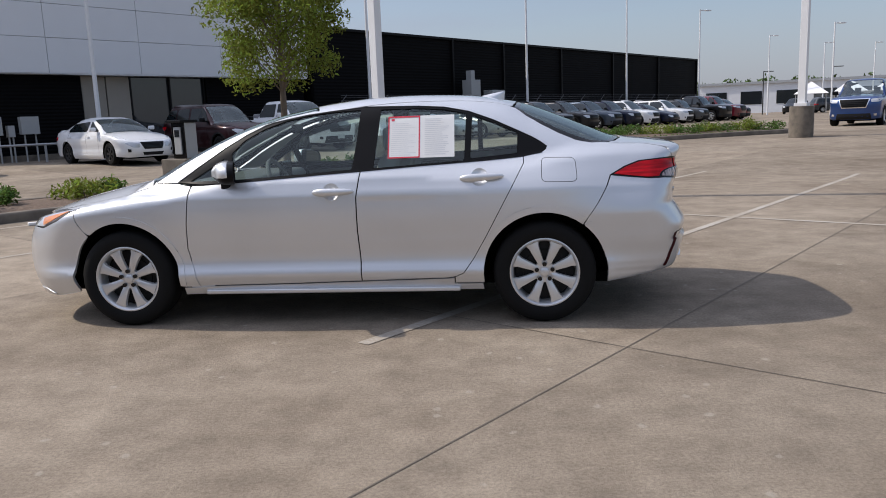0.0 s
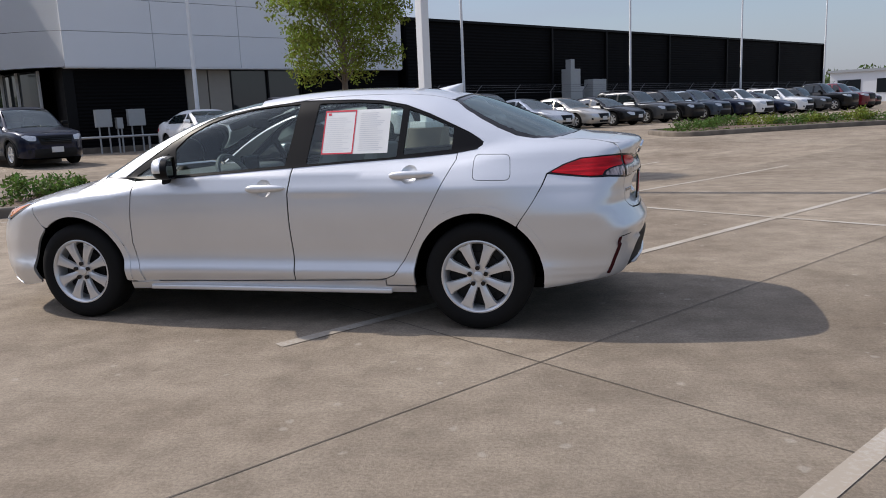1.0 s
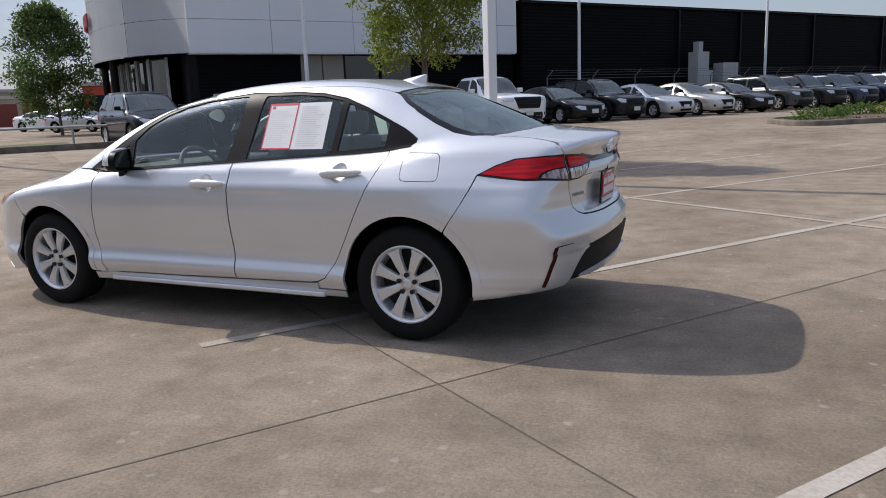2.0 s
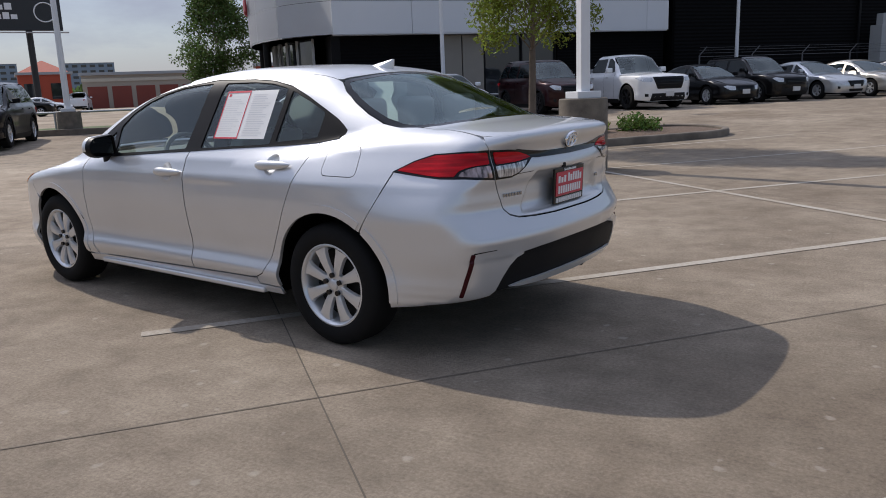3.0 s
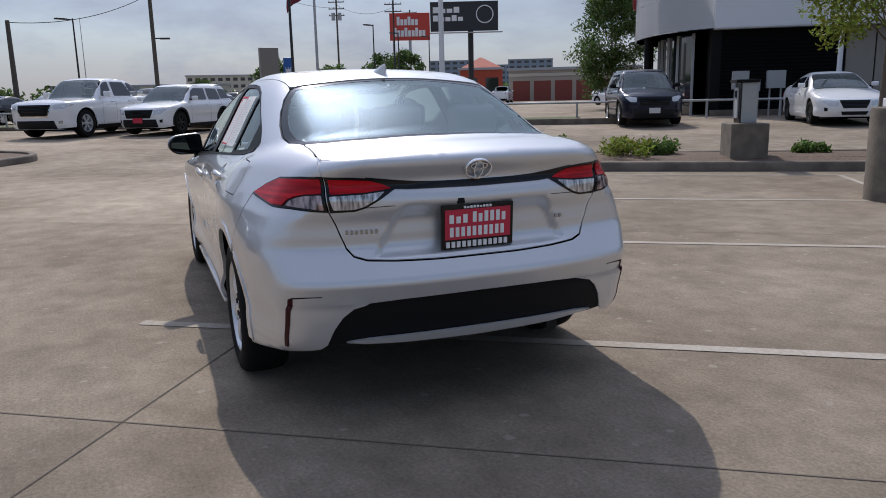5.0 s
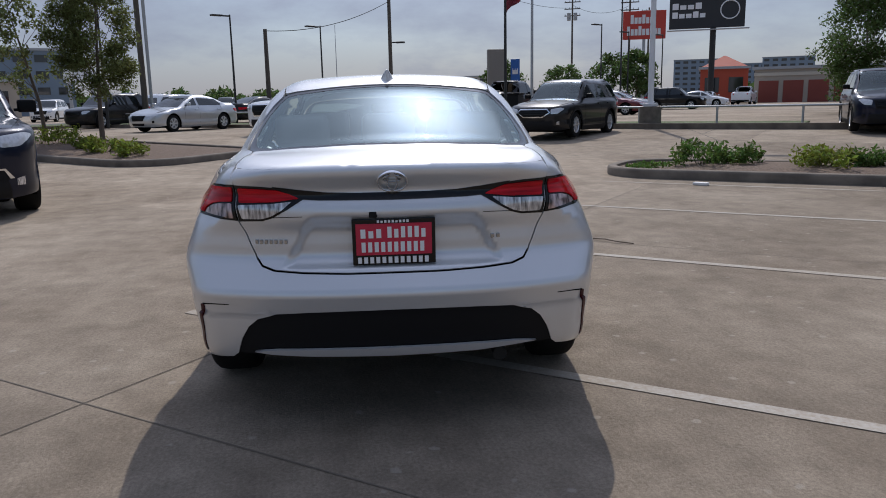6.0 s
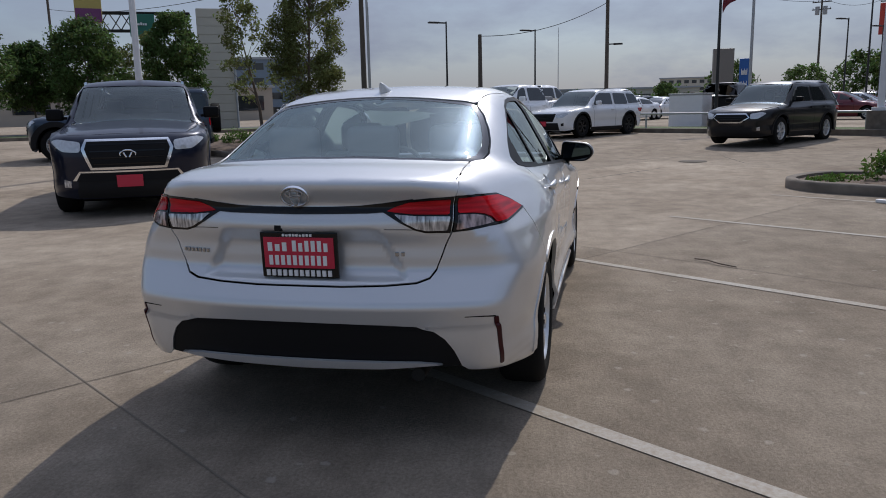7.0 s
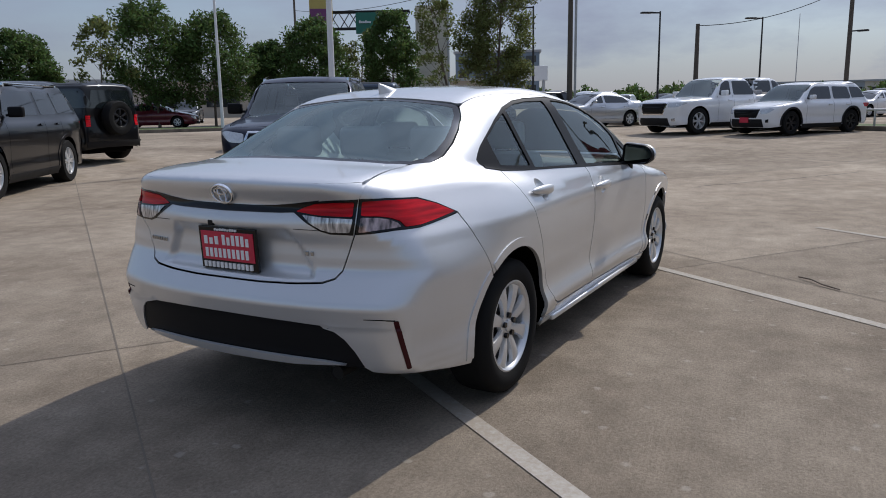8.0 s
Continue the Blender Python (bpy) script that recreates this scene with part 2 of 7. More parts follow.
def onto(f, way, u, v, reach=2.6):
    """Points of the surface f = 0, met from outside along the rays."""
    o, d = way(np.asarray(u, float), np.asarray(v, float))
    lo, hi = np.zeros(len(o)), np.full(len(o), np.nan)
    ts = np.linspace(reach, 0.02, 66)
    for a, b in zip(ts[:-1], ts[1:]):
        q = o + d * b
        inside = (f(q[:, 0], q[:, 1], q[:, 2]) < 0) & np.isnan(hi)
        lo[inside], hi[inside] = b, a
    for _ in range(20):
        mid = (lo + hi) / 2
        q = o + d * mid[:, None]
        inn = f(q[:, 0], q[:, 1], q[:, 2]) < 0
        lo, hi = np.where(inn, mid, lo), np.where(inn, hi, mid)
    return o + d * hi[:, None]


def slope(f, p):
    e = .002
    g = np.stack([f(*(p + e * np.eye(3)[i]).T) - f(*(p - e * np.eye(3)[i]).T) for i in range(3)], -1)
    return g / np.maximum(np.linalg.norm(g, axis=1), 1e-9)[:, None]


def inside(poly, q):
    """Which of the points q lie in the polygon."""
    x, y = q[:, 0], q[:, 1]
    r = np.zeros(len(q), bool)
    a = np.asarray(poly)
    b = np.roll(a, -1, 0)
    for (x0, y0), (x1, y1) in zip(a, b):
        if y0 != y1:
            r ^= ((y0 > y) != (y1 > y)) & (x < (x1 - x0) * (y - y0) / (y1 - y0) + x0)
    return r


def dense(poly, step):
    out = []
    for (x0, y0), (x1, y1) in zip(poly, list(poly[1:]) + [poly[0]]):
        n = max(1, int(round(math.hypot(x1 - x0, y1 - y0) / step)))
        out += [(x0 + (x1 - x0) * i / n, y0 + (y1 - y0) * i / n) for i in range(n)]
    return np.array(out)


def rounded(poly, r=.02, n=4):
    """The polygon with its corners rounded off."""
    out = []
    m = len(poly)
    for i in range(m):
        a, b, c = (np.array(poly[(i + k) % m], float) for k in (-1, 0, 1))
        la, lc = np.linalg.norm(a - b), np.linalg.norm(c - b)
        p, q = b + (a - b) * min(r / max(la, 1e-9), .45), b + (c - b) * min(r / max(lc, 1e-9), .45)
        out += [tuple((1 - t)**2 * p + 2 * t * (1 - t) * b + t * t * q) for t in np.linspace(0, 1, n)]
    return out


def shrink(p, d, keep=None):
    """The closed outline p, drawn in by d."""
    area = np.sum(p[:, 0] * np.roll(p[:, 1], -1) - np.roll(p[:, 0], -1) * p[:, 1])
    e = np.roll(p, -1, 0) - np.roll(p, 1, 0)
    n = np.stack([-e[:, 1], e[:, 0]], -1) / np.maximum(np.linalg.norm(e, axis=1), 1e-9)[:, None]
    q = p + n * d * (1 if area > 0 else -1)
    if keep is not None:
        k = keep(p[:, 0], p[:, 1])
        q[k] = p[k]
    return q


def arc(cx, cz, r, a0, a1, n=14):
    return [(cx + r * math.cos(radians(a)), cz + r * math.sin(radians(a))) for a in np.linspace(a0, a1, n)]


def patch(f, way, loops, step=.035, off=0., lip=.014, gap=.002, keep=None):
    """A sheet of the form f inside the outline loops[0] and outside the others: points, faces, normals."""
    from mathutils.geometry import delaunay_2d_cdt
    rims = []
    for i, l in enumerate(loops):
        d = dense(l, step)
        rims.append(shrink(d, gap if i == 0 else -gap, keep) if gap else d)
    lo, hi = rims[0].min(0), rims[0].max(0)
    gx, gy = np.meshgrid(np.arange(lo[0] + step * .5, hi[0], step), np.arange(lo[1] + step * .5, hi[1], step))
    grid = np.stack([gx.ravel(), gy.ravel()], -1)

    def within(q):
        r = inside(rims[0], q)
        for h in rims[1:]:
            r &= ~inside(h, q)
        return r
    grid = grid[within(grid)]
    every = np.concatenate(rims)
    if len(grid):
        near = np.full(len(grid), 9.)
        for i in range(0, len(every), 64):
            near = np.minimum(near, np.linalg.norm(grid[:, None] - every[None, i:i + 64], axis=2).min(1))
        grid = grid[near > step * .45]
    pts = np.concatenate([every, grid])
    edges, base = [], 0
    for r in rims:
        edges += [(base + i, base + (i + 1) % len(r)) for i in range(len(r))]
        base += len(r)
    vs, es, fs, _, _, _ = delaunay_2d_cdt([Vector(p) for p in pts], edges, [], 0, 1e-6)
    v2 = np.array([tuple(v) for v in vs])
    tri = np.array([t for t in fs if len(t) == 3])
    tri = tri[within(v2[tri].mean(1))]
    used = np.unique(tri)
    remap = np.full(len(v2), -1)
    remap[used] = np.arange(len(used))
    v2, tri = v2[used], remap[tri]
    p = onto(f, way, v2[:, 0], v2[:, 1])
    ok = ~np.isnan(p).any(1)
    if not ok.all():
        tri = tri[ok[tri].all(1)]
        p[~ok] = 0
    n = slope(f, p)
    fn = np.cross(p[tri[:, 1]] - p[tri[:, 0]], p[tri[:, 2]] - p[tri[:, 0]])
    flip = (fn * n[tri[:, 0]]).sum(1) < 0
    tri[flip] = tri[flip][:, ::-1]
    p = p + n * off
    faces = [tuple(int(i) for i in t) for t in tri]
    if lip:
        count = {}
        for t in faces:
            for a, b in zip(t, t[1:] + t[:1]):
                count[(a, b)] = 1
        rim = [(a, b) for (a, b) in count if (b, a) not in count]
        ids = {}
        pv, nv = list(p), list(n)
        for a, b in rim:
            for i in (a, b):
                if i not in ids:
                    ids[i] = len(pv)
                    pv += [p[i], p[i] - n[i] * lip]
                    nv += [np.zeros(3), np.zeros(3)]
            faces.append((ids[b], ids[a], ids[a] + 1, ids[b] + 1))
        p, n = np.array(pv), np.array(nv)
    return p, faces, n


def flipped(pt):
    p, fs, n = pt
    m = np.array([1, -1, 1])
    return p * m, [t[::-1] for t in fs], n * m


def sheet(name, patches, material, parent, label=""):
    """One mesh of one or more patches, as a part."""
    P, F, N, k = [], [], [], 0
    for p, fs, n in patches:
        P.append(p)
        N.append(n)
        F += [tuple(i + k for i in t) for t in fs]
        k += len(p)
    me = bpy.data.meshes.new(name)
    me.from_pydata([tuple(v) for v in np.concatenate(P)], [], F)
    me.polygons.foreach_set("use_smooth", [True] * len(F))
    me.materials.append(material)
    me.update()
    me.normals_split_custom_set_from_vertices([tuple(v) for v in np.concatenate(N)])
    ob = new(name, me)
    ob.parent = parent
    if label:
        tagged(ob, label)
    return ob


def part(name, bm, material, parent, label="", smooth=False):
    """Links a bmesh as one mesh object under a thing or under a part."""
    me = bpy.data.meshes.new(name)
    bm.normal_update()
    bm.to_mesh(me)
    bm.free()
    if smooth:
        me.polygons.foreach_set("use_smooth", [True] * len(me.polygons))
        me.set_sharp_from_angle(angle=radians(38))
    me.materials.append(material)
    ob = new(name, me)
    ob.parent = parent
    if label:
        tagged(ob, label)
    return ob


def thing(name, label, category, m=None, group="", kind=""):
    """An Empty at the base of a thing, which carries its parts."""
    ob = tagged(new(name), label, category, group, kind)
    ob.empty_display_size = .2
    if m is not None:
        ob.matrix_world = m
    return ob


def box(x0, x1, y0, y1, z0, z1, bevel=0., bm=None, segments=2):
    own = bm is None
    bm = bm or bmesh.new()
    g = bmesh.ops.create_cube(bm, size=1, matrix=Matrix.Translation(((x0 + x1) / 2, (y0 + y1) / 2, (z0 + z1) / 2)) @ Matrix.Diagonal((x1 - x0, y1 - y0, z1 - z0, 1)))
    if bevel:
        es = list({e for v in g["verts"] for e in v.link_edges})
        bmesh.ops.bevel(bm, geom=es, offset=bevel, segments=segments, profile=.6, affect="EDGES")
    return bm


def rod(a, b, r0, r1=None, n=12, bm=None):
    """A round bar from a to b, tapering from r0 to r1."""
    bm = bm or bmesh.new()
    a, b = Vector(a), Vector(b)
    d = b - a
    m = Matrix.Translation((a + b) / 2) @ d.to_track_quat("Z", "Y").to_matrix().to_4x4()
    bmesh.ops.create_cone(bm, cap_ends=True, segments=n, radius1=r0, radius2=r0 if r1 is None else r1, depth=d.length, matrix=m)
    return bm


def lathe(profile, n=48, bm=None, turn=None):
    """Turns (radius, height) pairs round the y axis; turn moves the result."""
    bm = bm or bmesh.new()
    rows = []
    for r, h in profile:
        rows.append([bm.verts.new((r * math.cos(2 * math.pi * i / n), h, r * math.sin(2 * math.pi * i / n))) for i in range(n)])
    for a, b in zip(rows[:-1], rows[1:]):
        for i in range(n):
            bm.faces.new((a[i], b[i], b[(i + 1) % n], a[(i + 1) % n]))
    if turn is not None:
        bmesh.ops.transform(bm, matrix=turn, verts=[v for r in rows for v in r])
    return bm


# ---- ground ----
def ground_z(x, y):
    """Height of the paving: flat round the sedan, rising gently outwards."""
    r = np.hypot(x + .6, y - 5.5)
    t = np.clip((r - 10) / 14, 0, 1)
    return .3 * t * t * (3 - 2 * t)


LOT = radians(49.5)
LU, LV = Vector((math.cos(LOT), math.sin(LOT))), Vector((-math.sin(LOT), math.cos(LOT)))


def lot(u, v):
    """World place from coordinates along the parking bays (u) and across them (v)."""
    return LU.x * u + LV.x * v, LU.y * u + LV.y * v


def concrete(name):
    m, nt, b = nodes(name)
    L = nt.links.new

    def n(kind, **kw):
        k = nt.nodes.new(kind)
        for a, v in kw.items():
            k.inputs[a.replace("_", " ")].default_value = v
        return k
    co = n("ShaderNodeTexCoord")
    big = n("ShaderNodeTexNoise", Scale=.35, Detail=7, Roughness=.65)
    mid = n("ShaderNodeTexNoise", Scale=3.2, Detail=8, Roughness=.7)
    fine = n("ShaderNodeTexNoise", Scale=60, Detail=8, Roughness=.8)
    for k in (big, mid, fine):
        L(co.outputs["Object"], k.inputs["Vector"])
    r1 = nt.nodes.new("ShaderNodeValToRGB")
    r1.color_ramp.elements[0].position, r1.color_ramp.elements[0].color = .30, (.225, .180, .137, 1)
    r1.color_ramp.elements[1].position, r1.color_ramp.elements[1].color = .72, (.440, .375, .300, 1)
    L(big.outputs[0], r1.inputs[0])
    r2 = nt.nodes.new("ShaderNodeValToRGB")
    r2.color_ramp.elements[0].position, r2.color_ramp.elements[0].color = .33, (.74, .73, .72, 1)
    r2.color_ramp.elements[1].position, r2.color_ramp.elements[1].color = .66, (1.12, 1.12, 1.11, 1)
    L(mid.outputs[0], r2.inputs[0])
    r3 = nt.nodes.new("ShaderNodeValToRGB")
    r3.color_ramp.elements[0].position, r3.color_ramp.elements[0].color = .34, (.68, .67, .66, 1)
    r3.color_ramp.elements[1].position, r3.color_ramp.elements[1].color = .66, (1.22, 1.22, 1.21, 1)
    L(fine.outputs[0], r3.inputs[0])

    def mul(a, c):
        k = nt.nodes.new("ShaderNodeVectorMath")
        k.operation = "MULTIPLY"
        L(a, k.inputs[0])
        L(c, k.inputs[1])
        return k.outputs[0]
    col = mul(mul(r1.outputs[0], r2.outputs[0]), r3.outputs[0])
    # every slab was poured on its own: a slight tone of its own
    mp_ = n("ShaderNodeMapping")
    mp_.vector_type = "TEXTURE"
    mp_.inputs["Rotation"].default_value = (0, 0, LOT)
    mp_.inputs["Location"].default_value = (*lot(3.66, 1.84), 0)
    mp_.inputs["Scale"].default_value = (5.5, 4.6, 1)
    L(co.outputs["Object"], mp_.inputs["Vector"])
    fl = nt.nodes.new("ShaderNodeVectorMath")
    fl.operation = "FLOOR"
    L(mp_.outputs[0], fl.inputs[0])
    flat_ = nt.nodes.new("ShaderNodeVectorMath")
    flat_.operation = "MULTIPLY"
    flat_.inputs[1].default_value = (1, 1, 0)
    L(fl.outputs[0], flat_.inputs[0])
    wn_ = nt.nodes.new("ShaderNodeTexWhiteNoise")
    L(flat_.outputs[0], wn_.inputs["Vector"])
    tone = nt.nodes.new("ShaderNodeMapRange")
    tone.inputs["To Min"].default_value, tone.inputs["To Max"].default_value = .86, 1.08
    L(wn_.outputs["Value"], tone.inputs["Value"])
    tv = nt.nodes.new("ShaderNodeCombineXYZ")
    for i in range(3):
        L(tone.outputs[0], tv.inputs[i])
    col = mul(col, tv.outputs[0])
    # the bays where cars stand are dirtier, with an uneven edge
    lm = n("ShaderNodeMapping")
    lm.inputs["Rotation"].default_value = (0, 0, -LOT)
    L(co.outputs["Object"], lm.inputs["Vector"])
    wavy = n("ShaderNodeTexNoise", Scale=.9, Detail=6, Roughness=.7)
    L(co.outputs["Object"], wavy.inputs["Vector"])
    lx = nt.nodes.new("ShaderNodeSeparateXYZ")
    L(lm.outputs[0], lx.inputs[0])
    wv = nt.nodes.new("ShaderNodeMath")
    wv.operation, wv.inputs[1].default_value = "MULTIPLY_ADD", 7.0
    L(wavy.outputs[0], wv.inputs[0])
    L(lx.outputs[0], wv.inputs[2])
    dirt = nt.nodes.new("ShaderNodeMapRange")
    dirt.interpolation_type = "SMOOTHSTEP"
    dirt.inputs["From Min"].default_value, dirt.inputs["From Max"].default_value = 4.2, 8.6
    dirt.inputs["To Min"].default_value, dirt.inputs["To Max"].default_value = 1.06, .86
    L(wv.outputs[0], dirt.inputs["Value"])
    dv = nt.nodes.new("ShaderNodeCombineXYZ")
    for i in range(3):
        L(dirt.outputs[0], dv.inputs[i])
    col = mul(col, dv.outputs[0])
    # broom strokes across the slabs
    br = n("ShaderNodeMapping")
    br.inputs["Rotation"].default_value = (0, 0, -LOT)
    br.inputs["Scale"].default_value = (2.0, 90.0, 1)
    L(co.outputs["Object"], br.inputs["Vector"])
    stroke = n("ShaderNodeTexNoise", Scale=1.0, Detail=3)
    L(br.outputs[0], stroke.inputs["Vector"])
    sr = nt.nodes.new("ShaderNodeMapRange")
    sr.inputs["To Min"].default_value, sr.inputs["To Max"].default_value = .90, 1.10
    L(stroke.outputs[0], sr.inputs["Value"])
    sv = nt.nodes.new("ShaderNodeCombineXYZ")
    for i in range(3):
        L(sr.outputs[0], sv.inputs[i])
    col = mul(col, sv.outputs[0])
    # pale scaled spots and dark gum spots
    vo = n("ShaderNodeTexVoronoi", Scale=7.5)
    wob = n("ShaderNodeTexNoise", Scale=22, Detail=3)
    L(co.outputs["Object"], wob.inputs["Vector"])
    addv = nt.nodes.new("ShaderNodeMix")
    addv.data_type = "VECTOR"
    addv.inputs[0].default_value = .04
    L(co.outputs["Object"], addv.inputs[4])
    L(wob.outputs["Color"], addv.inputs[5])
    L(addv.outputs[1], vo.inputs["Vector"])
    sp = nt.nodes.new("ShaderNodeValToRGB")
    sp.color_ramp.elements[0].position, sp.color_ramp.elements[0].color = .10, (1, 1, 1, 1)
    sp.color_ramp.elements[1].position, sp.color_ramp.elements[1].color = .17, (0, 0, 0, 1)
    L(vo.outputs["Distance"], sp.inputs[0])
    sel = nt.nodes.new("ShaderNodeSeparateColor")
    L(vo.outputs["Color"], sel.inputs[0])
    gt = nt.nodes.new("ShaderNodeMath")
    gt.operation, gt.inputs[1].default_value = "GREATER_THAN", .72
    L(sel.outputs[0], gt.inputs[0])
    fac = nt.nodes.new("ShaderNodeMath")
    fac.operation = "MULTIPLY"
    L(sp.outputs[0], fac.inputs[0])
    L(gt.outputs[0], fac.inputs[1])
    mx = nt.nodes.new("ShaderNodeMix")
    mx.data_type = "RGBA"
    mx.inputs[7].default_value = (.46, .42, .36, 1)
    sc = nt.nodes.new("ShaderNodeMath")
    sc.operation, sc.inputs[1].default_value = "MULTIPLY", .36
    L(fac.outputs[0], sc.inputs[0])
    L(sc.outputs[0], mx.inputs[0])
    L(col, mx.inputs[6])
    L(mx.outputs[2], b.inputs["Base Color"])
    b.inputs["Roughness"].default_value = .93
    b.inputs["Specular IOR Level"].default_value = .15
    hh = nt.nodes.new("ShaderNodeMath")
    hh.operation = "ADD"
    L(fine.outputs[0], hh.inputs[0])
    L(mid.outputs[0], hh.inputs[1])
    bp = nt.nodes.new("ShaderNodeBump")
    bp.inputs["Strength"].default_value, bp.inputs["Distance"].default_value = .8, .008
    L(hh.outputs[0], bp.inputs["Height"])
    L(bp.outputs[0], b.inputs["Normal"])
    return m


CONCRETE = concrete("worn_concrete")
KERB = coat("kerb_concrete", (.155, .130, .104), .9, vary=.9, scale=3, bump_h=.004, bump_s=60)


def worn_paint(name):
    """Line paint worn through to the concrete in patches."""
    m, nt, b = nodes(name)
    co = nt.nodes.new("ShaderNodeTexCoord")
    n1, n2 = nt.nodes.new("ShaderNodeTexNoise"), nt.nodes.new("ShaderNodeTexNoise")
    n1.inputs["Scale"].default_value, n1.inputs["Detail"].default_value, n1.inputs["Roughness"].default_value = 38, 9, .7
    n2.inputs["Scale"].default_value, n2.inputs["Detail"].default_value = 1.3, 4
    for k in (n1, n2):
        nt.links.new(co.outputs["Object"], k.inputs["Vector"])
    a = nt.nodes.new("ShaderNodeMath")
    a.operation, a.inputs[1].default_value, a.inputs[2].default_value = "MULTIPLY_ADD", .7, -.1
    nt.links.new(n2.outputs[0], a.inputs[0])
    c = nt.nodes.new("ShaderNodeMath")
    nt.links.new(n1.outputs[0], c.inputs[0])
    nt.links.new(a.outputs[0], c.inputs[1])
    r = nt.nodes.new("ShaderNodeValToRGB")
    r.color_ramp.elements[0].position, r.color_ramp.elements[0].color = .64, (.345, .300, .245, 1)
    r.color_ramp.elements[1].position, r.color_ramp.elements[1].color = .98, (.455, .425, .38, 1)
    nt.links.new(c.outputs[0], r.inputs[0])
    nt.links.new(r.outputs[0], b.inputs["Base Color"])
    b.inputs["Roughness"].default_value, b.inputs["Specular IOR Level"].default_value = .9, .15
    return m


LINE = worn_paint("worn_line_paint")
WHITE_PANEL = coat("white_metal_panel", (.70, .72, .75), .35, vary=.03, scale=1.2)
BLACK_WALL = coat("black_corrugated_metal", (.0045, .0045, .005), .65, vary=.25, scale=.8, spec=.06)
POLE_WHITE = coat("white_pole_paint", (.72, .73, .74), .45, vary=.05)
POLE_BLACK = coat("black_pole_paint", (.02, .02, .02), .5)
SHOP_GLASS = coat("shop_glass", (.02, .024, .028), .04, vary=.2, scale=.5, clear=.5)


def mesh_thing(name, bm, material, label, category, m=None, kind="", group="", smooth=False):
    ob = part(name, bm, material, None, "", smooth)
    if m is not None:
        ob.matrix_world = m
    return tagged(ob, label, category, group, kind)


bm = bmesh.new()
rs = [0] + [1.5 * i for i in range(1, 24)] + [40, 50, 70, 110, 200, 500, 1500, 4000]
rows = []
for r in rs:
    if r == 0:
        rows.append([bm.verts.new((-.6, 5.5, 0))])
        continue
    row = []
    for i in range(96):
        a = 2 * math.pi * i / 96
        x, y = -.6 + r * math.cos(a), 5.5 + r * math.sin(a)
        row.append(bm.verts.new((x, y, float(ground_z(x, y)))))
    rows.append(row)
for i in range(96):
    bm.faces.new((rows[0][0], rows[1][i], rows[1][(i + 1) % 96]))
for a, b in zip(rows[1:-1], rows[2:]):
    for i in range(96):
        bm.faces.new((a[i], b[i], b[(i + 1) % 96], a[(i + 1) % 96]))
mesh_thing("ground", bm, CONCRETE, "weathered tan concrete paving of a car lot", "ground", kind="structure", smooth=True)


def strip_on_ground(u0, v0, u1, v1, w, h, bm, along=.6):
    """A thin band laid on the paving between two places of the lot."""
    a, b = Vector(lot(u0, v0)), Vector(lot(u1, v1))
    d = (b - a).normalized()
    s = Vector((-d.y, d.x)) * w / 2
    n = max(1, int((b - a).length / along))
    prev = None
    for i in range(n + 1):
        p = a.lerp(b, i / n)
        q = [(p + s), (p - s)]
        row = [bm.verts.new((c.x, c.y, float(ground_z(c.x, c.y)) + h)) for c in q]
        if prev:
            bm.faces.new((prev[0], prev[1], row[1], row[0]))
        prev = row
    return bm


for v in (-2.45, .31, 3.12, 5.90, 8.67, 11.4):
    mesh_thing("bay_line", strip_on_ground(2.9, v, 15.2, v, .085, .004, bmesh.new()), LINE, "worn white parking bay line on concrete", "line", kind="structure")
mesh_thing("bay_line", strip_on_ground(8.9, -9, 8.9, 11.4, .085, .0045, bmesh.new()), LINE, "worn white parking bay line on concrete", "line", kind="structure")
JOINT = coat("joint_filler", (.105, .088, .068), .9)
JOINT_PALE = coat("dusty_joint_filler", (.155, .13, .102), .9)
for k in range(-5, 6):
    mesh_thing("slab_joint", strip_on_ground(-30, 1.84 + 4.6 * k, 30, 1.84 + 4.6 * k, .008, .003, bmesh.new()), JOINT_PALE, "dark joint between concrete slabs", "joint", kind="structure")
    mesh_thing("slab_joint", strip_on_ground(3.66 + 5.5 * k, -25, 3.66 + 5.5 * k, 25, .007, .003, bmesh.new()), JOINT, "dark joint between concrete slabs", "joint", kind="structure")


def at(u, v, z=None, turn=0):
    x, y = lot(u, v)
    return pose(x, y, float(ground_z(x, y)) if z is None else z, 0, 0, 49.5 + turn)


def crack(name, pts, w, label):
    """A thin crooked crack in the paving along a rough line."""
    rng = random.Random(int(abs(pts[0][0]) * 100))
    fine = []
    for a, b in zip(pts[:-1], pts[1:]):
        n = max(2, int(math.dist(a, b) / .12))
        fine += [(a[0] + (b[0] - a[0]) * i / n + rng.uniform(-.018, .018), a[1] + (b[1] - a[1]) * i / n + rng.uniform(-.018, .018)) for i in range(n)]
    bm = bmesh.new()
    prev = None
    for k, (a, b) in enumerate(zip(fine[:-1], fine[1:])):
        d = Vector((b[0] - a[0], b[1] - a[1])).normalized() * w * rng.uniform(.3, .8)
        row = [bm.verts.new((a[0] - d.y * s, a[1] + d.x * s, float(ground_z(a[0], a[1])) + .003)) for s in (1, -1)]
        if prev:
            bm.faces.new((prev[0], prev[1], row[1], row[0]))
        prev = row
    mesh_thing(name, bm, JOINT, label, "crack", kind="structure")


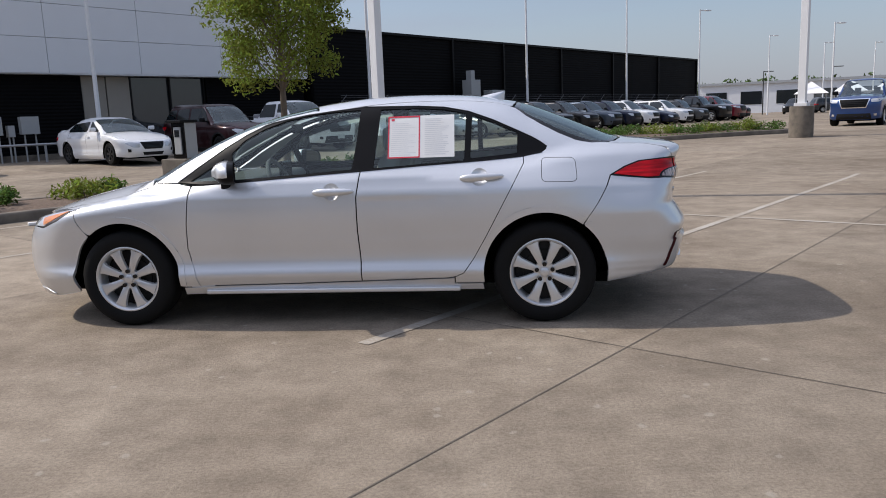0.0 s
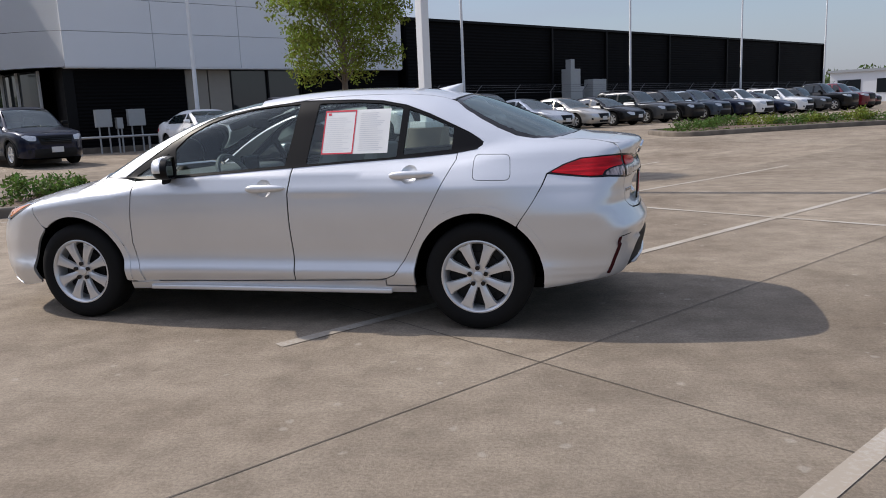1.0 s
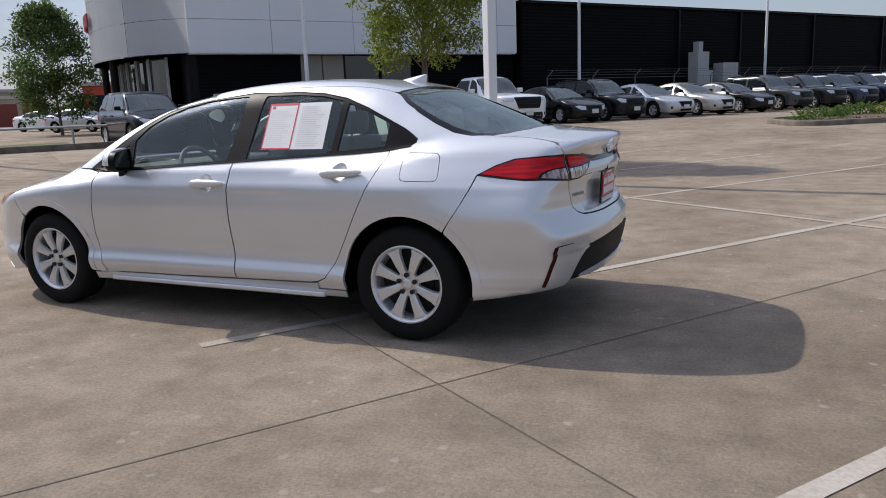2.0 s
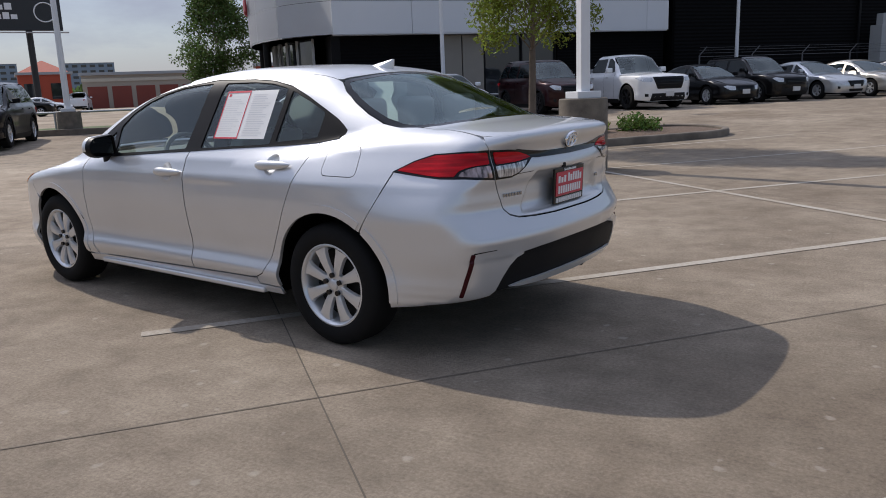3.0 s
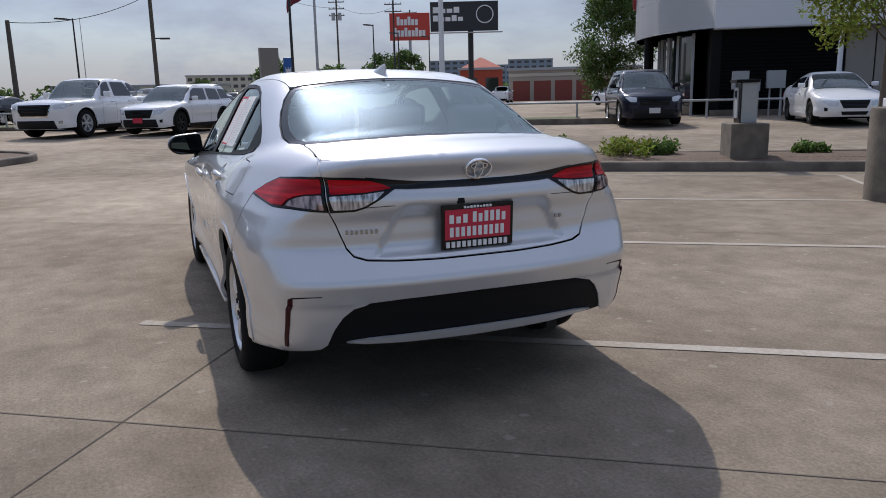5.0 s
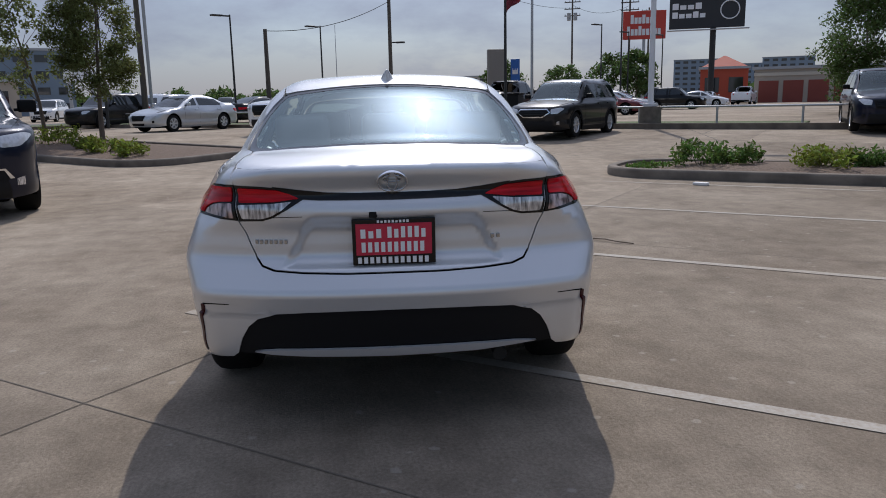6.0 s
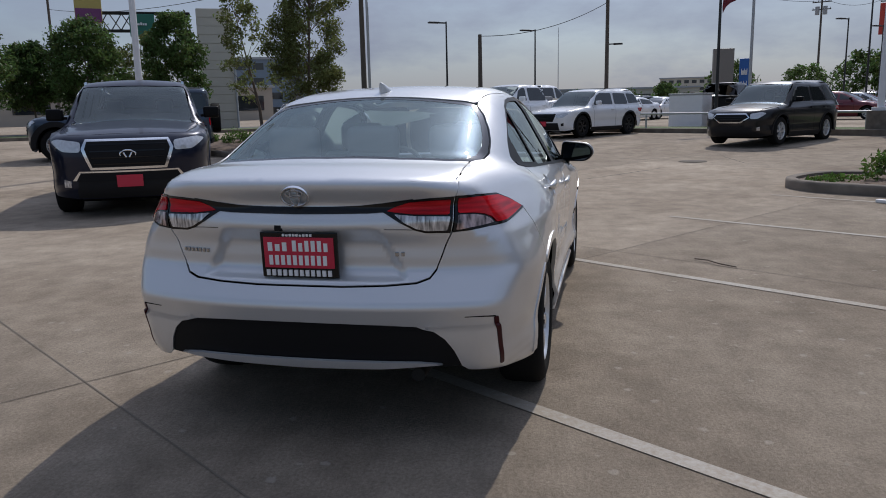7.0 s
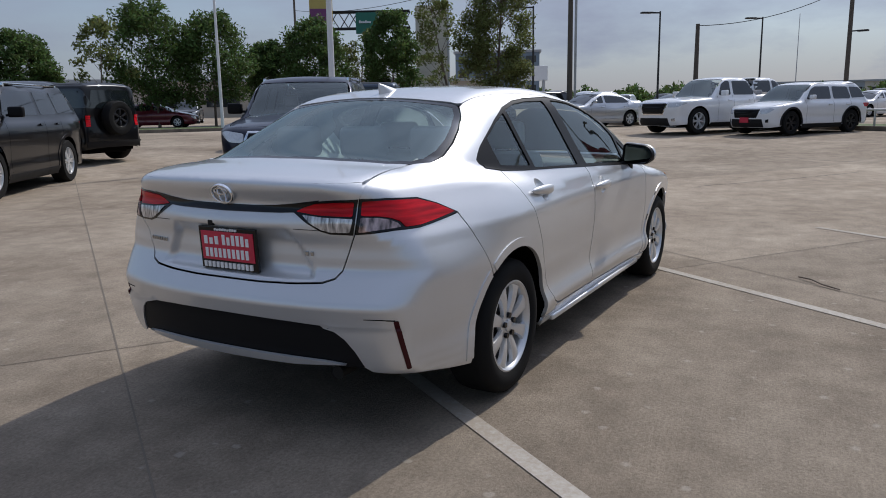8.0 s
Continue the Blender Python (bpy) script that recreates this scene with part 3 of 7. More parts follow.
for pts in ([(-8.5, 6.35), (-9.8, 7.5), (-11.75, 9.05)], [(-15.5, 6.4), (-13.6, 8.8), (-14.4, 10.75), (-15.4, 12.25)], [(-14.05, 10.7), (-12.25, 10.75), (-11.5, 11.2)], [(-22.1, 18), (-17.5, 16.9), (-13.0, 15.4)], [(-16, 16.5), (-19.7, 19.5)]):
    crack("paving_crack", pts, .030, "dark crooked crack in the concrete")
for pts in ([(-24.6, 12.6), (-22.3, 12.9), (-20.9, 12.75)], [(-9.2, 12.3), (-8.4, 12.9), (-7.9, 13.9)]):
    crack("paving_crack", pts, .008, "fine dark crack in the concrete")


# ---- wheels ----
def wheel(parent, x, y, r, width, rim_r, spokes=8, alloy=None, left=True, name="wheel"):
    """A wheel whose outer side looks along +y (left) or -y."""
    alloy = alloy or ALLOY
    s = 1 if left else -1
    hub = new(name)
    hub.parent = parent
    hub.matrix_local = pose(x, y, r, 0, 0, 0 if left else 180)
    h = width / 2
    bm = lathe([(rim_r - .01, -h * .9), (rim_r + .004, -h), (rim_r + (r - rim_r) * .45, -h * 1.06), (r - .022, -h * .97), (r - .006, -h * .80), (r, -h * .5), (r, h * .5), (r - .006, h * .80),
                (r - .022, h * .97), (rim_r + (r - rim_r) * .45, h * 1.06), (rim_r + .012, h), (rim_r - .004, h * .9)], 56)
    part("tyre", bm, RUBBER, hub, smooth=True)
    bm = lathe([(rim_r - .004, h * .82), (rim_r + .003, h * .93), (rim_r - .006, h * .95), (rim_r - .016, h * .86), (rim_r - .024, h * .60), (rim_r - .03, -h * .8)], 56)
    # spokes swell from the hub to the rim, crowned across
    for k in range(spokes):
        a = 2 * math.pi * (k + .5) / spokes
        rows = []
        for t in np.linspace(0, 1, 7):
            rr = .035 + (rim_r - .020 - .035) * t
            wd = .019 + .018 * t**1.2 + (.010 * (t - .85) / .15 if t > .85 else 0)
            dep = h * (.70 + .16 * math.sin(t * 2.2))
            row = []
            for q, dd in ((-1, -.022), (-.86, -.004), (-.3, 0), (.3, 0), (.86, -.004), (1, -.022)):
                c = wd * q
                row.append(bm.verts.new((rr * math.cos(a) - c * math.sin(a), dep + dd, rr * math.sin(a) + c * math.cos(a))))
            rows.append(row)
        for p, q in zip(rows[:-1], rows[1:]):
            for i in range(5):
                bm.faces.new((p[i], q[i], q[i + 1], p[i + 1]))
    lathe([(.001, h * .82), (.025, h * .82), (.029, h * .79), (.030, h * .72), (.066, h * .70), (.070, h * .5)], 32, bm)
    bmesh.ops.recalc_face_normals(bm, faces=bm.faces)
    rim = part("rim", bm, alloy, hub, smooth=True)
    bm = lathe([(.0005, h * .20), (rim_r * .62, h * .22), (rim_r * .63, h * .12), (rim_r - .03, h * .05), (rim_r - .028, -h * .8)], 40)
    part("brake_disc", bm, STEEL_DARK, hub, smooth=True)
    for k in range(5):
        a = 2 * math.pi * k / 5 + .3
        bm = rod((.050 * math.cos(a), h * .60, .050 * math.sin(a)), (.050 * math.cos(a), h * .86, .050 * math.sin(a)), .0135, n=10)
        part("lug_nut", bm, GLOSS_BLACK, rim)
    return hub


# ---- the silver sedan ----
sedan = thing("sedan_car", "silver four-door compact sedan with dealer stickers on one window", "car",
              pose(-0.633, 5.55, 0, 0, 0, 173.72))
form = sedan_form()
MID = -AXLE - .9 * math.pi / 2
NOSE = -MID


def both(pt):
    return [pt, flipped(pt)]


def lift(pts):
    """Plan points of the top surface as ring points."""
    fine = [pts[0]]
    for a, b in zip(pts[:-1], pts[1:]):
        n = max(1, int(math.dist(a, b) / .03))
        fine += [(a[0] + (b[0] - a[0]) * i / n, a[1] + (b[1] - a[1]) * i / n) for i in range(1, n + 1)]
    q = onto(form, above, [p[0] for p in fine], [p[1] for p in fine])
    return [tuple(v) for v in to_ring(q)]


def whole(half, c=MID):
    """The outline made of a half and its mirror image across the middle."""
    return half + [(2 * c - s, z) for s, z in half[::-1]]


ARCH_R = arc(-1.35, .318, .372, -8, 128, 18)
ARCH_B = arc(-1.35, .318, .372, 128, 188, 10)
ARCH_F = arc(1.35, .318, .368, 188, 52, 18)
ARCH_FB = arc(1.35, .318, .368, 52, -12, 10)
GLASS_EDGE = [(-1.735, .590), (-1.66, .622), (-1.56, .632), (-1.45, .620), (-1.35, .596), (-1.25, .558), (-1.19, .515)]
DITCH = [(-1.15, .512), (-.83, .533), (-.45, .556), (-.1, .575), (.06, .578)]
PILLAR = [(.15, .578), (.43, .592), (.68, .628), (.90, .672), (1.05, .706), (1.155, .726)]
LID_SEAM = [(-2.150, 1.018), (-2.163, .987), (-2.172, .92), (-2.183, .853), (-2.205, .78), (-2.228, .712), (-2.255, .683), (-2.30, .667), (-2.40, .659), (-2.55, .654), (MID, .652)]
LAMP_TOP = [(-1.762, .899), (-1.86, .945), (-1.951, .975), (-2.08, .985), (-2.163, .987)]
LAMP_LOW = [(-2.181, .853), (-2.051, .866), (-1.963, .868), (-1.90, .876), (-1.83, .886)]
DLO_TOP = [(.985, .928), (.819, 1.043), (.678, 1.139), (.555, 1.212), (.433, 1.271), (.28, 1.318), (.115, 1.345), (-.223, 1.366), (-.573, 1.358), (-.74, 1.345), (-.898, 1.313), (-1.05, 1.255), (-1.197, 1.186), (-1.36, 1.107), (-1.402, 1.082), (-1.395, 1.062), (-1.36, 1.046), (-1.235, 1.027)]

# cabin side with the rear quarter
quarter = DLO_TOP + [(-1.235, .985), (-1.12, .775), (-.998, .550), (-.92, .415), (-.855, .325), (-.80, .300), (-.80, .262), (-.972, .262)] + ARCH_R + [(-1.610, .66), (-1.666, .745)] + LAMP_TOP + \
    [(-2.150, 1.018)] + lift([(-2.105, .600), (-2.07, .599), (-1.95, .592), (-1.77, .581)] + GLASS_EDGE + DITCH + PILLAR) + [(1.16, .927), (1.05, .926)]
fuel = rounded([(-1.347, 1.014), (-1.575, 1.010), (-1.560, .868), (-1.339, .873)], .035, 5)
crown = lambda s, z: z > 1.03
pt = patch(form, ring, [quarter, dense(fuel, .03).tolist()], .026, gap=.001, keep=lambda s, z: (z > 1.03) & ((s > -1.34) | (s < -1.60) | (z > 1.05)))
pr = patch(form, ring, [quarter], .026, gap=.001, keep=crown)
sheet("cabin_side", [pt], SILVER, sedan)
sheet("cabin_side", [flipped(pr)], SILVER, sedan)
sheet("fuel_door", [patch(form, ring, [fuel], .03, gap=.0025)], SILVER, sedan)

front_door = [(.80, .268), (.25, .272), (-.205, .283), (-.203, .40), (-.194, .60), (-.196, .81), (-.215, .925), (-.222, .968), (.0, .956), (.3, .938), (.563, .921), (.75, .910), (.868, .905), (.878, .833), (.900, .66), (.909, .514), (.895, .43), (.875, .368), (.85, .30)]
rear_door = [(-.211, .283), (-.50, .290), (-.745, .296), (-.80, .304), (-.852, .327), (-.917, .415), (-.995, .550), (-1.117, .775), (-1.232, .985), (-1.232, 1.023), (-1.0, 1.008), (-.6, .990), (-.228, .968), (-.221, .925), (-.202, .81), (-.200, .60), (-.209, .40)]
for outline, grip, zg in ((front_door, (-.190, .075), .848), (rear_door, (-1.115, -.845), .912)):
    cx = (grip[0] + grip[1]) / 2 + .015
    p = patch(form, ring, [outline, arc(cx, zg, .052, 0, 345, 24)], .028, gap=.001, lip=.006)
    for k, q in enumerate(both(p)):
        door = sheet("door", [q], SILVER, sedan)
        sg = -1 if k else 1
        # the cup and the bar of the handle
        cup = patch(form, ring, [arc(cx, zg, .0535, 0, 345, 24)], .009, off=-.0, lip=0, gap=0)
        cp, cf, cn = cup
        dd = np.hypot(cp[:, 0] - cx, cp[:, 2] - zg) / .052
        cp = cp - cn * (.015 * np.clip(1 - dd**2.4, 0, 1))[:, None]
        nn = cn + np.stack([(cp[:, 0] - cx), 0 * dd, (cp[:, 2] - zg)], -1) * -16.
        cup = (cp, cf, nn / np.linalg.norm(nn, axis=1)[:, None])
        sheet("handle_cup", [cup if not k else flipped(cup)], SILVER, door)
        yy = float(onto(form, ring, [cx], [zg])[0, 1])
        bm = bmesh.new()
        bmesh.ops.create_uvsphere(bm, u_segments=20, v_segments=14, radius=1, matrix=Matrix.Rotation(radians(90), 4, "Y"))
        for v in bm.verts:
            q = v.co.copy()
            ax_ = math.copysign(abs(q.x)**.62, q.x)
            rr_ = math.sqrt(max(1e-6, 1 - abs(ax_)**3.2)) / max(1e-6, math.hypot(q.y, q.z))
            t = (ax_ + 1) / 2
            v.co = ((grip[0] + grip[1]) / 2 + ax_ * (grip[1] - grip[0]) / 2, (yy + .020 - .010 * ax_**4 + q.y * rr_ * .016) * sg, zg + q.z * rr_ * (.019 + .009 * t) + (.010 if outline is rear_door else .004) * (.5 - t))
        if k:
            bmesh.ops.reverse_faces(bm, faces=bm.faces)
        part("door_handle", bm, SILVER, door, smooth=True)

# side windows: black surround, panes
DLO = [(.972, .934)] + DLO_TOP[1:14] + [(-1.396, 1.080), (-1.388, 1.064), (-1.355, 1.051), (-1.212, 1.028), (-1.0, 1.012), (-.6, .994), (-.233, .973), (.0, .961), (.3, .943), (.563, .927), (.80, .922)]
PANE_F = rounded([(.595, .939), (.632, 1.10), (.552, 1.183), (.428, 1.250), (.28, 1.299), (.109, 1.329), (-.05, 1.342), (-.206, 1.348), (-.190, 1.15), (-.168, .981), (.2, .959)], .012, 3)
PANE_T = rounded([(.640, .940), (.672, 1.075), (.80, .992), (.90, .934)], .012, 3)
PANE_R = rounded([(-.334, 1.345), (-.575, 1.343), (-.74, 1.330), (-.880, 1.300), (-.870, 1.012), (-.6, .999), (-.304, .985)], .012, 3)
PANE_Q = rounded([(-.918, 1.288), (-1.05, 1.238), (-1.200, 1.170), (-1.196, 1.046), (-.908, 1.024)], .012, 3)
pf = patch(form, ring, [DLO, PANE_F, PANE_T, PANE_R, PANE_Q], .026, off=-.004, gap=0, lip=.02)
for q in both(pf):
    sheet("window_surround", [q], BLACK_TRIM, sedan)
for o in (PANE_F, PANE_T, PANE_R, PANE_Q):
    p = patch(form, ring, [o], .03, off=-.009, gap=-.004, lip=0)
    for k, q in enumerate(both(p)):
        w = sheet("side_window", [q], GLASS, sedan)
    # the raised rim along the belt
for q in both(patch(form, ring, [[(.972, .936), (.80, .925), (.563, .930), (.3, .946), (0, .964), (-.233, .976), (-.6, .997), (-1.0, 1.015), (-1.212, 1.031), (-1.36, 1.054),
                                  (-1.36, 1.042), (-1.212, 1.020), (-1.0, 1.005), (-.6, .986), (-.233, .965), (0, .953), (.3, .935), (.563, .919), (.80, .914), (.972, .926)]], .03, off=.004, gap=0, lip=.01)):
    sheet("belt_trim", [q], BLACK_TRIM, sedan)

# front wing, hood, windscreen, roof
HOOD_SIDE = [(1.17, .744), (1.3, .748), (1.5, .745), (1.75, .715), (1.93, .655)]
wing = [(.8785, .905), (.8815, .833), (.9035, .66), (.9125, .514), (.8985, .43), (.8785, .368), (.8555, .262), (.965, .262)] + ARCH_F + [(1.615, .63), (1.655, .70), (1.68, .775)] + lift([(1.83, .69)] + HOOD_SIDE[::-1][1:]) + [(1.16, .922), (1.0, .920)]
for q in both(patch(form, ring, [wing], .020, keep=lambda s, z: (z > .80) & (s > .95))):
    sheet("front_wing", [q], SILVER, sedan)
hood = [(1.29, 0), (1.27, .3), (1.22, .58), (1.172, .736)] + [(x, y - .006) for x, y in HOOD_SIDE[1:]] + [(2.02, .55), (2.09, .3), (2.11, 0)]
sheet("hood", [patch(form, above, [hood + [(x, -y) for x, y in hood[-2:0:-1]]], .04)], SILVER, sedan)
screen = [(1.28, 0), (1.26, .3), (1.21, .58), (1.162, .712)] + [(x, y - .006) for x, y in PILLAR[::-1]] + [(.085, .574), (.16, .3), (.185, 0)]
w = sheet("windscreen", [patch(form, above, [screen + [(x, -y) for x, y in screen[-2:0:-1]]], .05, off=-.006, lip=0)], GLASS, sedan)
roof = [(.175, 0), (.15, .3), (.075, .574)] + [(x, y - .004) for x, y in DITCH[::-1][1:]] + [(-1.172, .49), (-1.186, .35), (-1.194, .15), (-1.196, 0)]
sheet("roof", [patch(form, above, [roof + [(x, -y) for x, y in roof[-2:0:-1]]], .04, off=-.001)], SILVER, sedan)

# rear window with its black printed border
rg = [(-1.204, 0), (-1.202, .15), (-1.194, .35), (-1.183, .49)] + [(x, y - .006) for x, y in GLASS_EDGE[::-1]] + [(-1.80, .50), (-1.855, .30), (-1.884, 0)]
rg = rg + [(x, -y) for x, y in rg[-2:0:-1]]
hole = shrink(dense(rg, .05), .032).tolist()
sheet("rear_window_border", [patch(form, above, [rg, hole], .035, off=-.005, gap=.001)], GLOSS_BLACK, sedan)
w = sheet("rear_window", [patch(form, above, [hole], .045, off=-.006, gap=-.004, lip=0)], REAR_GLASS, sedan)
w.visible_shadow = False

# boot lid
for q in both(patch(form, above, [[(-1.66, .56), (-1.70, .60), (-1.86, .625), (-1.98, .635), (-1.98, .55), (-1.80, .55)]], .03, off=-.014, gap=0, lip=0)) + both(patch(form, ring, [[(-2.08, .985), (-2.08, 1.06), (-2.19, 1.06), (-2.19, .985)]], .03, off=-.008, gap=0, lip=0)):
    sheet("deck_filler", [q], SILVER, sedan)
lip_line = [(s, 1.046) for s in np.linspace(-2.152, MID, 14)]
lip_xy = [(p[0], p[1]) for p in onto(form, ring, [s for s, _ in lip_line], [z for _, z in lip_line])]
deck = [(-1.895, 0), (-1.868, .30), (-1.815, .50), (-1.765, .576), (-1.95, .587), (-2.07, .594)] + lip_xy
deck = deck + [(x, -y) for x, y in deck[-2:0:-1]]
tail_panel = [(MID, 1.046)] + lip_line[::-1][1:] + LID_SEAM[:-1]
tail_panel = whole(tail_panel[1:])
top_part = patch(form, above, [deck], .03, keep=lambda x, y: x < -2.145, lip=.010)
back_part = patch(form, ring, [tail_panel], .0125, keep=lambda s, z: z > 1.04, lip=.010)
lid = sheet("boot_lid", [top_part, back_part], SILVER, sedan)


def oval(rx, rz, w, n=40):
    bm = bmesh.new()
    rows = []
    for i in range(n):
        a = 2 * math.pi * i / n
        row = []
        for q, d in ((-1, -.004), (-.85, .003), (-.4, .007), (.4, .007), (.85, .003), (1, -.004)):
            row.append(bm.verts.new((-d, (rx + w * q) * math.cos(a), (rz + w * q) * math.sin(a))))
        rows.append(row)
    for i in range(n):
        p, q = rows[i], rows[(i + 1) % n]
        for j in range(5):
            bm.faces.new((p[j], p[j + 1], q[j + 1], q[j]))
    return bm


badge = part("badge", oval(.054, .039, .0050), CHROME, lid, "chrome oval badge", True)
badge.matrix_local = pose(-2.252, 0, .994, 0, -21, 0)
for rx, rz, dz in ((.018, .034, 0), (.034, .013, .014)):
    b = part("badge_oval", oval(rx, rz, .0040), CHROME, badge, smooth=True)
    b.matrix_local = pose(-.001, 0, dz)
for y0, n, w in ((.545, 7, .019), (-.385, 2, .022)):
    for k in range(n):
        bm = box(-.005, .003, -w * .30, w * .30, -.0085, .0085, .002)
        b = part("letter_bar", bm, DARK_CHROME, lid)
        yb = y0 - k * w * 1.12
        q = onto(form, ring, [MID + .9 * (math.pi / 2 - math.atan2(.92, yb))], [.772])[0]
        b.matrix_local = pose(q[0] - .001, q[1], .772, 0, 0, -14 if yb > 0 else 14)

# shade under the lid's edge, lamps to plate recess, laid on as dark strips
for q in both(patch(form, ring, [[(-2.275, .8655), (-2.33, .8685), (-2.40, .870), (-2.40, .868), (-2.33, .8663), (-2.275, .8630)]], .02, off=.0012, gap=0, lip=.003)):
    sheet("lid_crease_shade", [q], DARK_VOID, lid)

# gloss black band across the boot lid
band = [(-2.30, .981), (-2.40, .966), (-2.48, .957), (-2.58, .953), (MID, .952), (2 * MID + 2.58, .953), (2 * MID + 2.48, .957), (2 * MID + 2.40, .966), (2 * MID + 2.30, .981),
        (2 * MID + 2.36, .934), (2 * MID + 2.45, .928), (MID, .925), (-2.45, .928), (-2.36, .934)]
sheet("garnish_band", [patch(form, ring, [band], .03, off=.003, gap=0)], GLOSS_BLACK, lid, "gloss black strip between the tail lamps")

# tail lamps: black housing, red and clear lenses
OUT = LAMP_TOP + LAMP_LOW
INN = [(-2.166, .987), (-2.25, .984), (-2.316, .977), (-2.36, .960), (-2.405, .934), (-2.35, .893), (-2.30, .863), (-2.265, .852), (-2.186, .850)]
RED_O = rounded([(-1.785, .902), (-1.87, .940), (-1.955, .967), (-2.08, .976), (-2.155, .978), (-2.160, .923), (-2.105, .920), (-2.066, .912), (-2.034, .898), (-2.018, .876), (-1.96, .876), (-1.90, .884), (-1.85, .892)], .006, 3)
CLR_O = rounded([(-2.161, .917), (-2.105, .914), (-2.070, .906), (-2.044, .893), (-2.032, .877), (-2.06, .8745), (-2.170, .863)], .005, 3)
RED_I = rounded([(-2.180, .976), (-2.25, .974), (-2.315, .968), (-2.355, .952), (-2.388, .934), (-2.30, .922), (-2.188, .919)], .006, 3)
CLR_I = rounded([(-2.186, .912), (-2.29, .915), (-2.365, .923), (-2.335, .894), (-2.295, .871), (-2.262, .862), (-2.198, .862)], .005, 3)
for k, owner, house, red, clr in ((0, sedan, OUT, RED_O, CLR_O), (1, lid, INN, RED_I, CLR_I)):
    ph = patch(form, ring, [house], .025, off=.0025, gap=.0012)
    rr, cc = patch(form, ring, [red], .02, off=.007, gap=0, lip=.008), patch(form, ring, [clr], .02, off=.006, gap=0, lip=.007)
    for h, r, c in zip(both(ph), both(rr), both(cc)):
        lamp = sheet("tail_lamp", [h], GLOSS_BLACK, owner, "red and clear tail lamp in a black housing") if owner is sedan else sheet("lid_lamp", [h], GLOSS_BLACK, lid, "red and clear lamp on the boot lid")
        sheet("red_lens", [r], RED_LENS, lamp if owner is sedan else lid)
        sheet("clear_lens", [c], SMOKED_LENS if owner is sedan else CLEAR_LENS, lamp if owner is sedan else lid)

# rear bumper with black insert, lower strip, reflectors
INSERT = [(-2.165, .338), (-2.195, .405), (-2.226, .455), (-2.26, .487), (-2.31, .502), (-2.42, .509), (-2.55, .512), (MID, .513)]
LOWER = [(-2.14, .318), (-2.05, .305), (-1.95, .288), (-1.85, .268), (-1.725, .252)]
half = [(-1.586, .611), (-1.612, .66), (-1.668, .745), (-1.766, .896)] + LAMP_LOW[::-1] + [(s, z - .0045) for s, z in LID_SEAM[3:-1]]
upper = whole(half)
lower_l = INSERT[::-1][1:] + LOWER + ARCH_B[::-1][2:-1]
lower_r = [(2 * MID - s, z) for s, z in lower_l[::-1]]
bumper_outline = upper + lower_r + [(MID, .513)] + lower_l
bumper = sheet("rear_bumper", [patch(form, ring, [bumper_outline], .020, gap=.001)], SILVER, sedan)
ins = whole(INSERT[:-1]) + [(2 * MID + 2.3, .333), (MID, .322), (-2.3, .333)]
sheet("bumper_insert", [patch(form, ring, [ins], .03, off=-.006, gap=-.003)], BLACK_PLASTIC, bumper, "textured black lower bumper insert")
strip = [(-2.225, .352), (-2.30, .362), (-2.45, .365), (MID, .366)]
strip = whole(strip[:-1]) + [(2 * MID + 2.42, .335), (MID, .330), (-2.42, .335), (-2.28, .342)]
sheet("bumper_strip", [patch(form, ring, [strip], .03, off=.010, gap=0, lip=.012)], SILVER, bumper)
REFL = rounded([(-2.076, .532), (-2.060, .534), (-2.043, .45), (-2.015, .328), (-2.031, .326), (-2.060, .45)], .005, 3)
# the crease inboard of each reflector: its shade drawn as a thin near-black strip
CREASE = [(-2.070, .537), (-2.11, .540), (-2.165, .540), (-2.165, .5375), (-2.11, .5365), (-2.070, .532)]
REFLECTOR = coat("dark_red_reflector", (.045, .003, .006), .3, spec=.2)
for q, c in zip(both(patch(form, ring, [REFL], .008, off=.003, gap=0)), both(patch(form, ring, [CREASE], .02, off=.0015, gap=0, lip=.003))):
    sheet("bumper_crease_shade", [c], DARK_VOID, bumper)
    sheet("reflector", [q], REFLECTOR, bumper, "narrow dark red reflector")

# number plate with plain bars
plate = part("number_plate", box(-.006, .006, -.156, .156, -.088, .088, .003), GLOSS_BLACK, lid, "red dealer plate with white bars in a black frame")
PLATE_AT = pose(-2.235, 0, .768, 0, -3, 0)
plate.matrix_local = PLATE_AT
bm = box(-.0095, -.004, -.142, .142, -.050, .070, .001)
b = part("plate_face", bm, PLATE_RED, lid)
b.matrix_local = PLATE_AT
for y0, y1, z0, z1 in ((.124, .036, .016, .050), (.024, -.128, .016, .058), (.122, -.122, -.038, .000), (.137, -.137, -.081, -.058), (.062, -.062, .074, .083)):
    n = max(3, int(abs(y0 - y1) / (.0225 if z1 - z0 > .02 else .013)))
    for k in range(n):
        a, c = y0 + (y1 - y0) * k / n, y0 + (y1 - y0) * (k + .62) / n
        b = part("plate_bar", box(-.012, -.005, min(a, c), max(a, c), z0, z1 - (z1 - z0) * (.22 if k % 4 == 1 and z0 > 0 else 0)), WHITE_INK, lid)
        b.matrix_local = PLATE_AT
# camera and plate lamp under the band, exhaust end
b = part("rear_camera", box(-.02, .01, -.016, .016, -.012, .012, .005), BLACK_PLASTIC, lid)
b.matrix_local = pose(-2.236, .075, .873)
bm = rod((-1.9, -.42, .265), (-2.10, -.42, .262), .028, n=20)
part("exhaust_pipe", bm, STEEL_DARK, sedan, smooth=True)

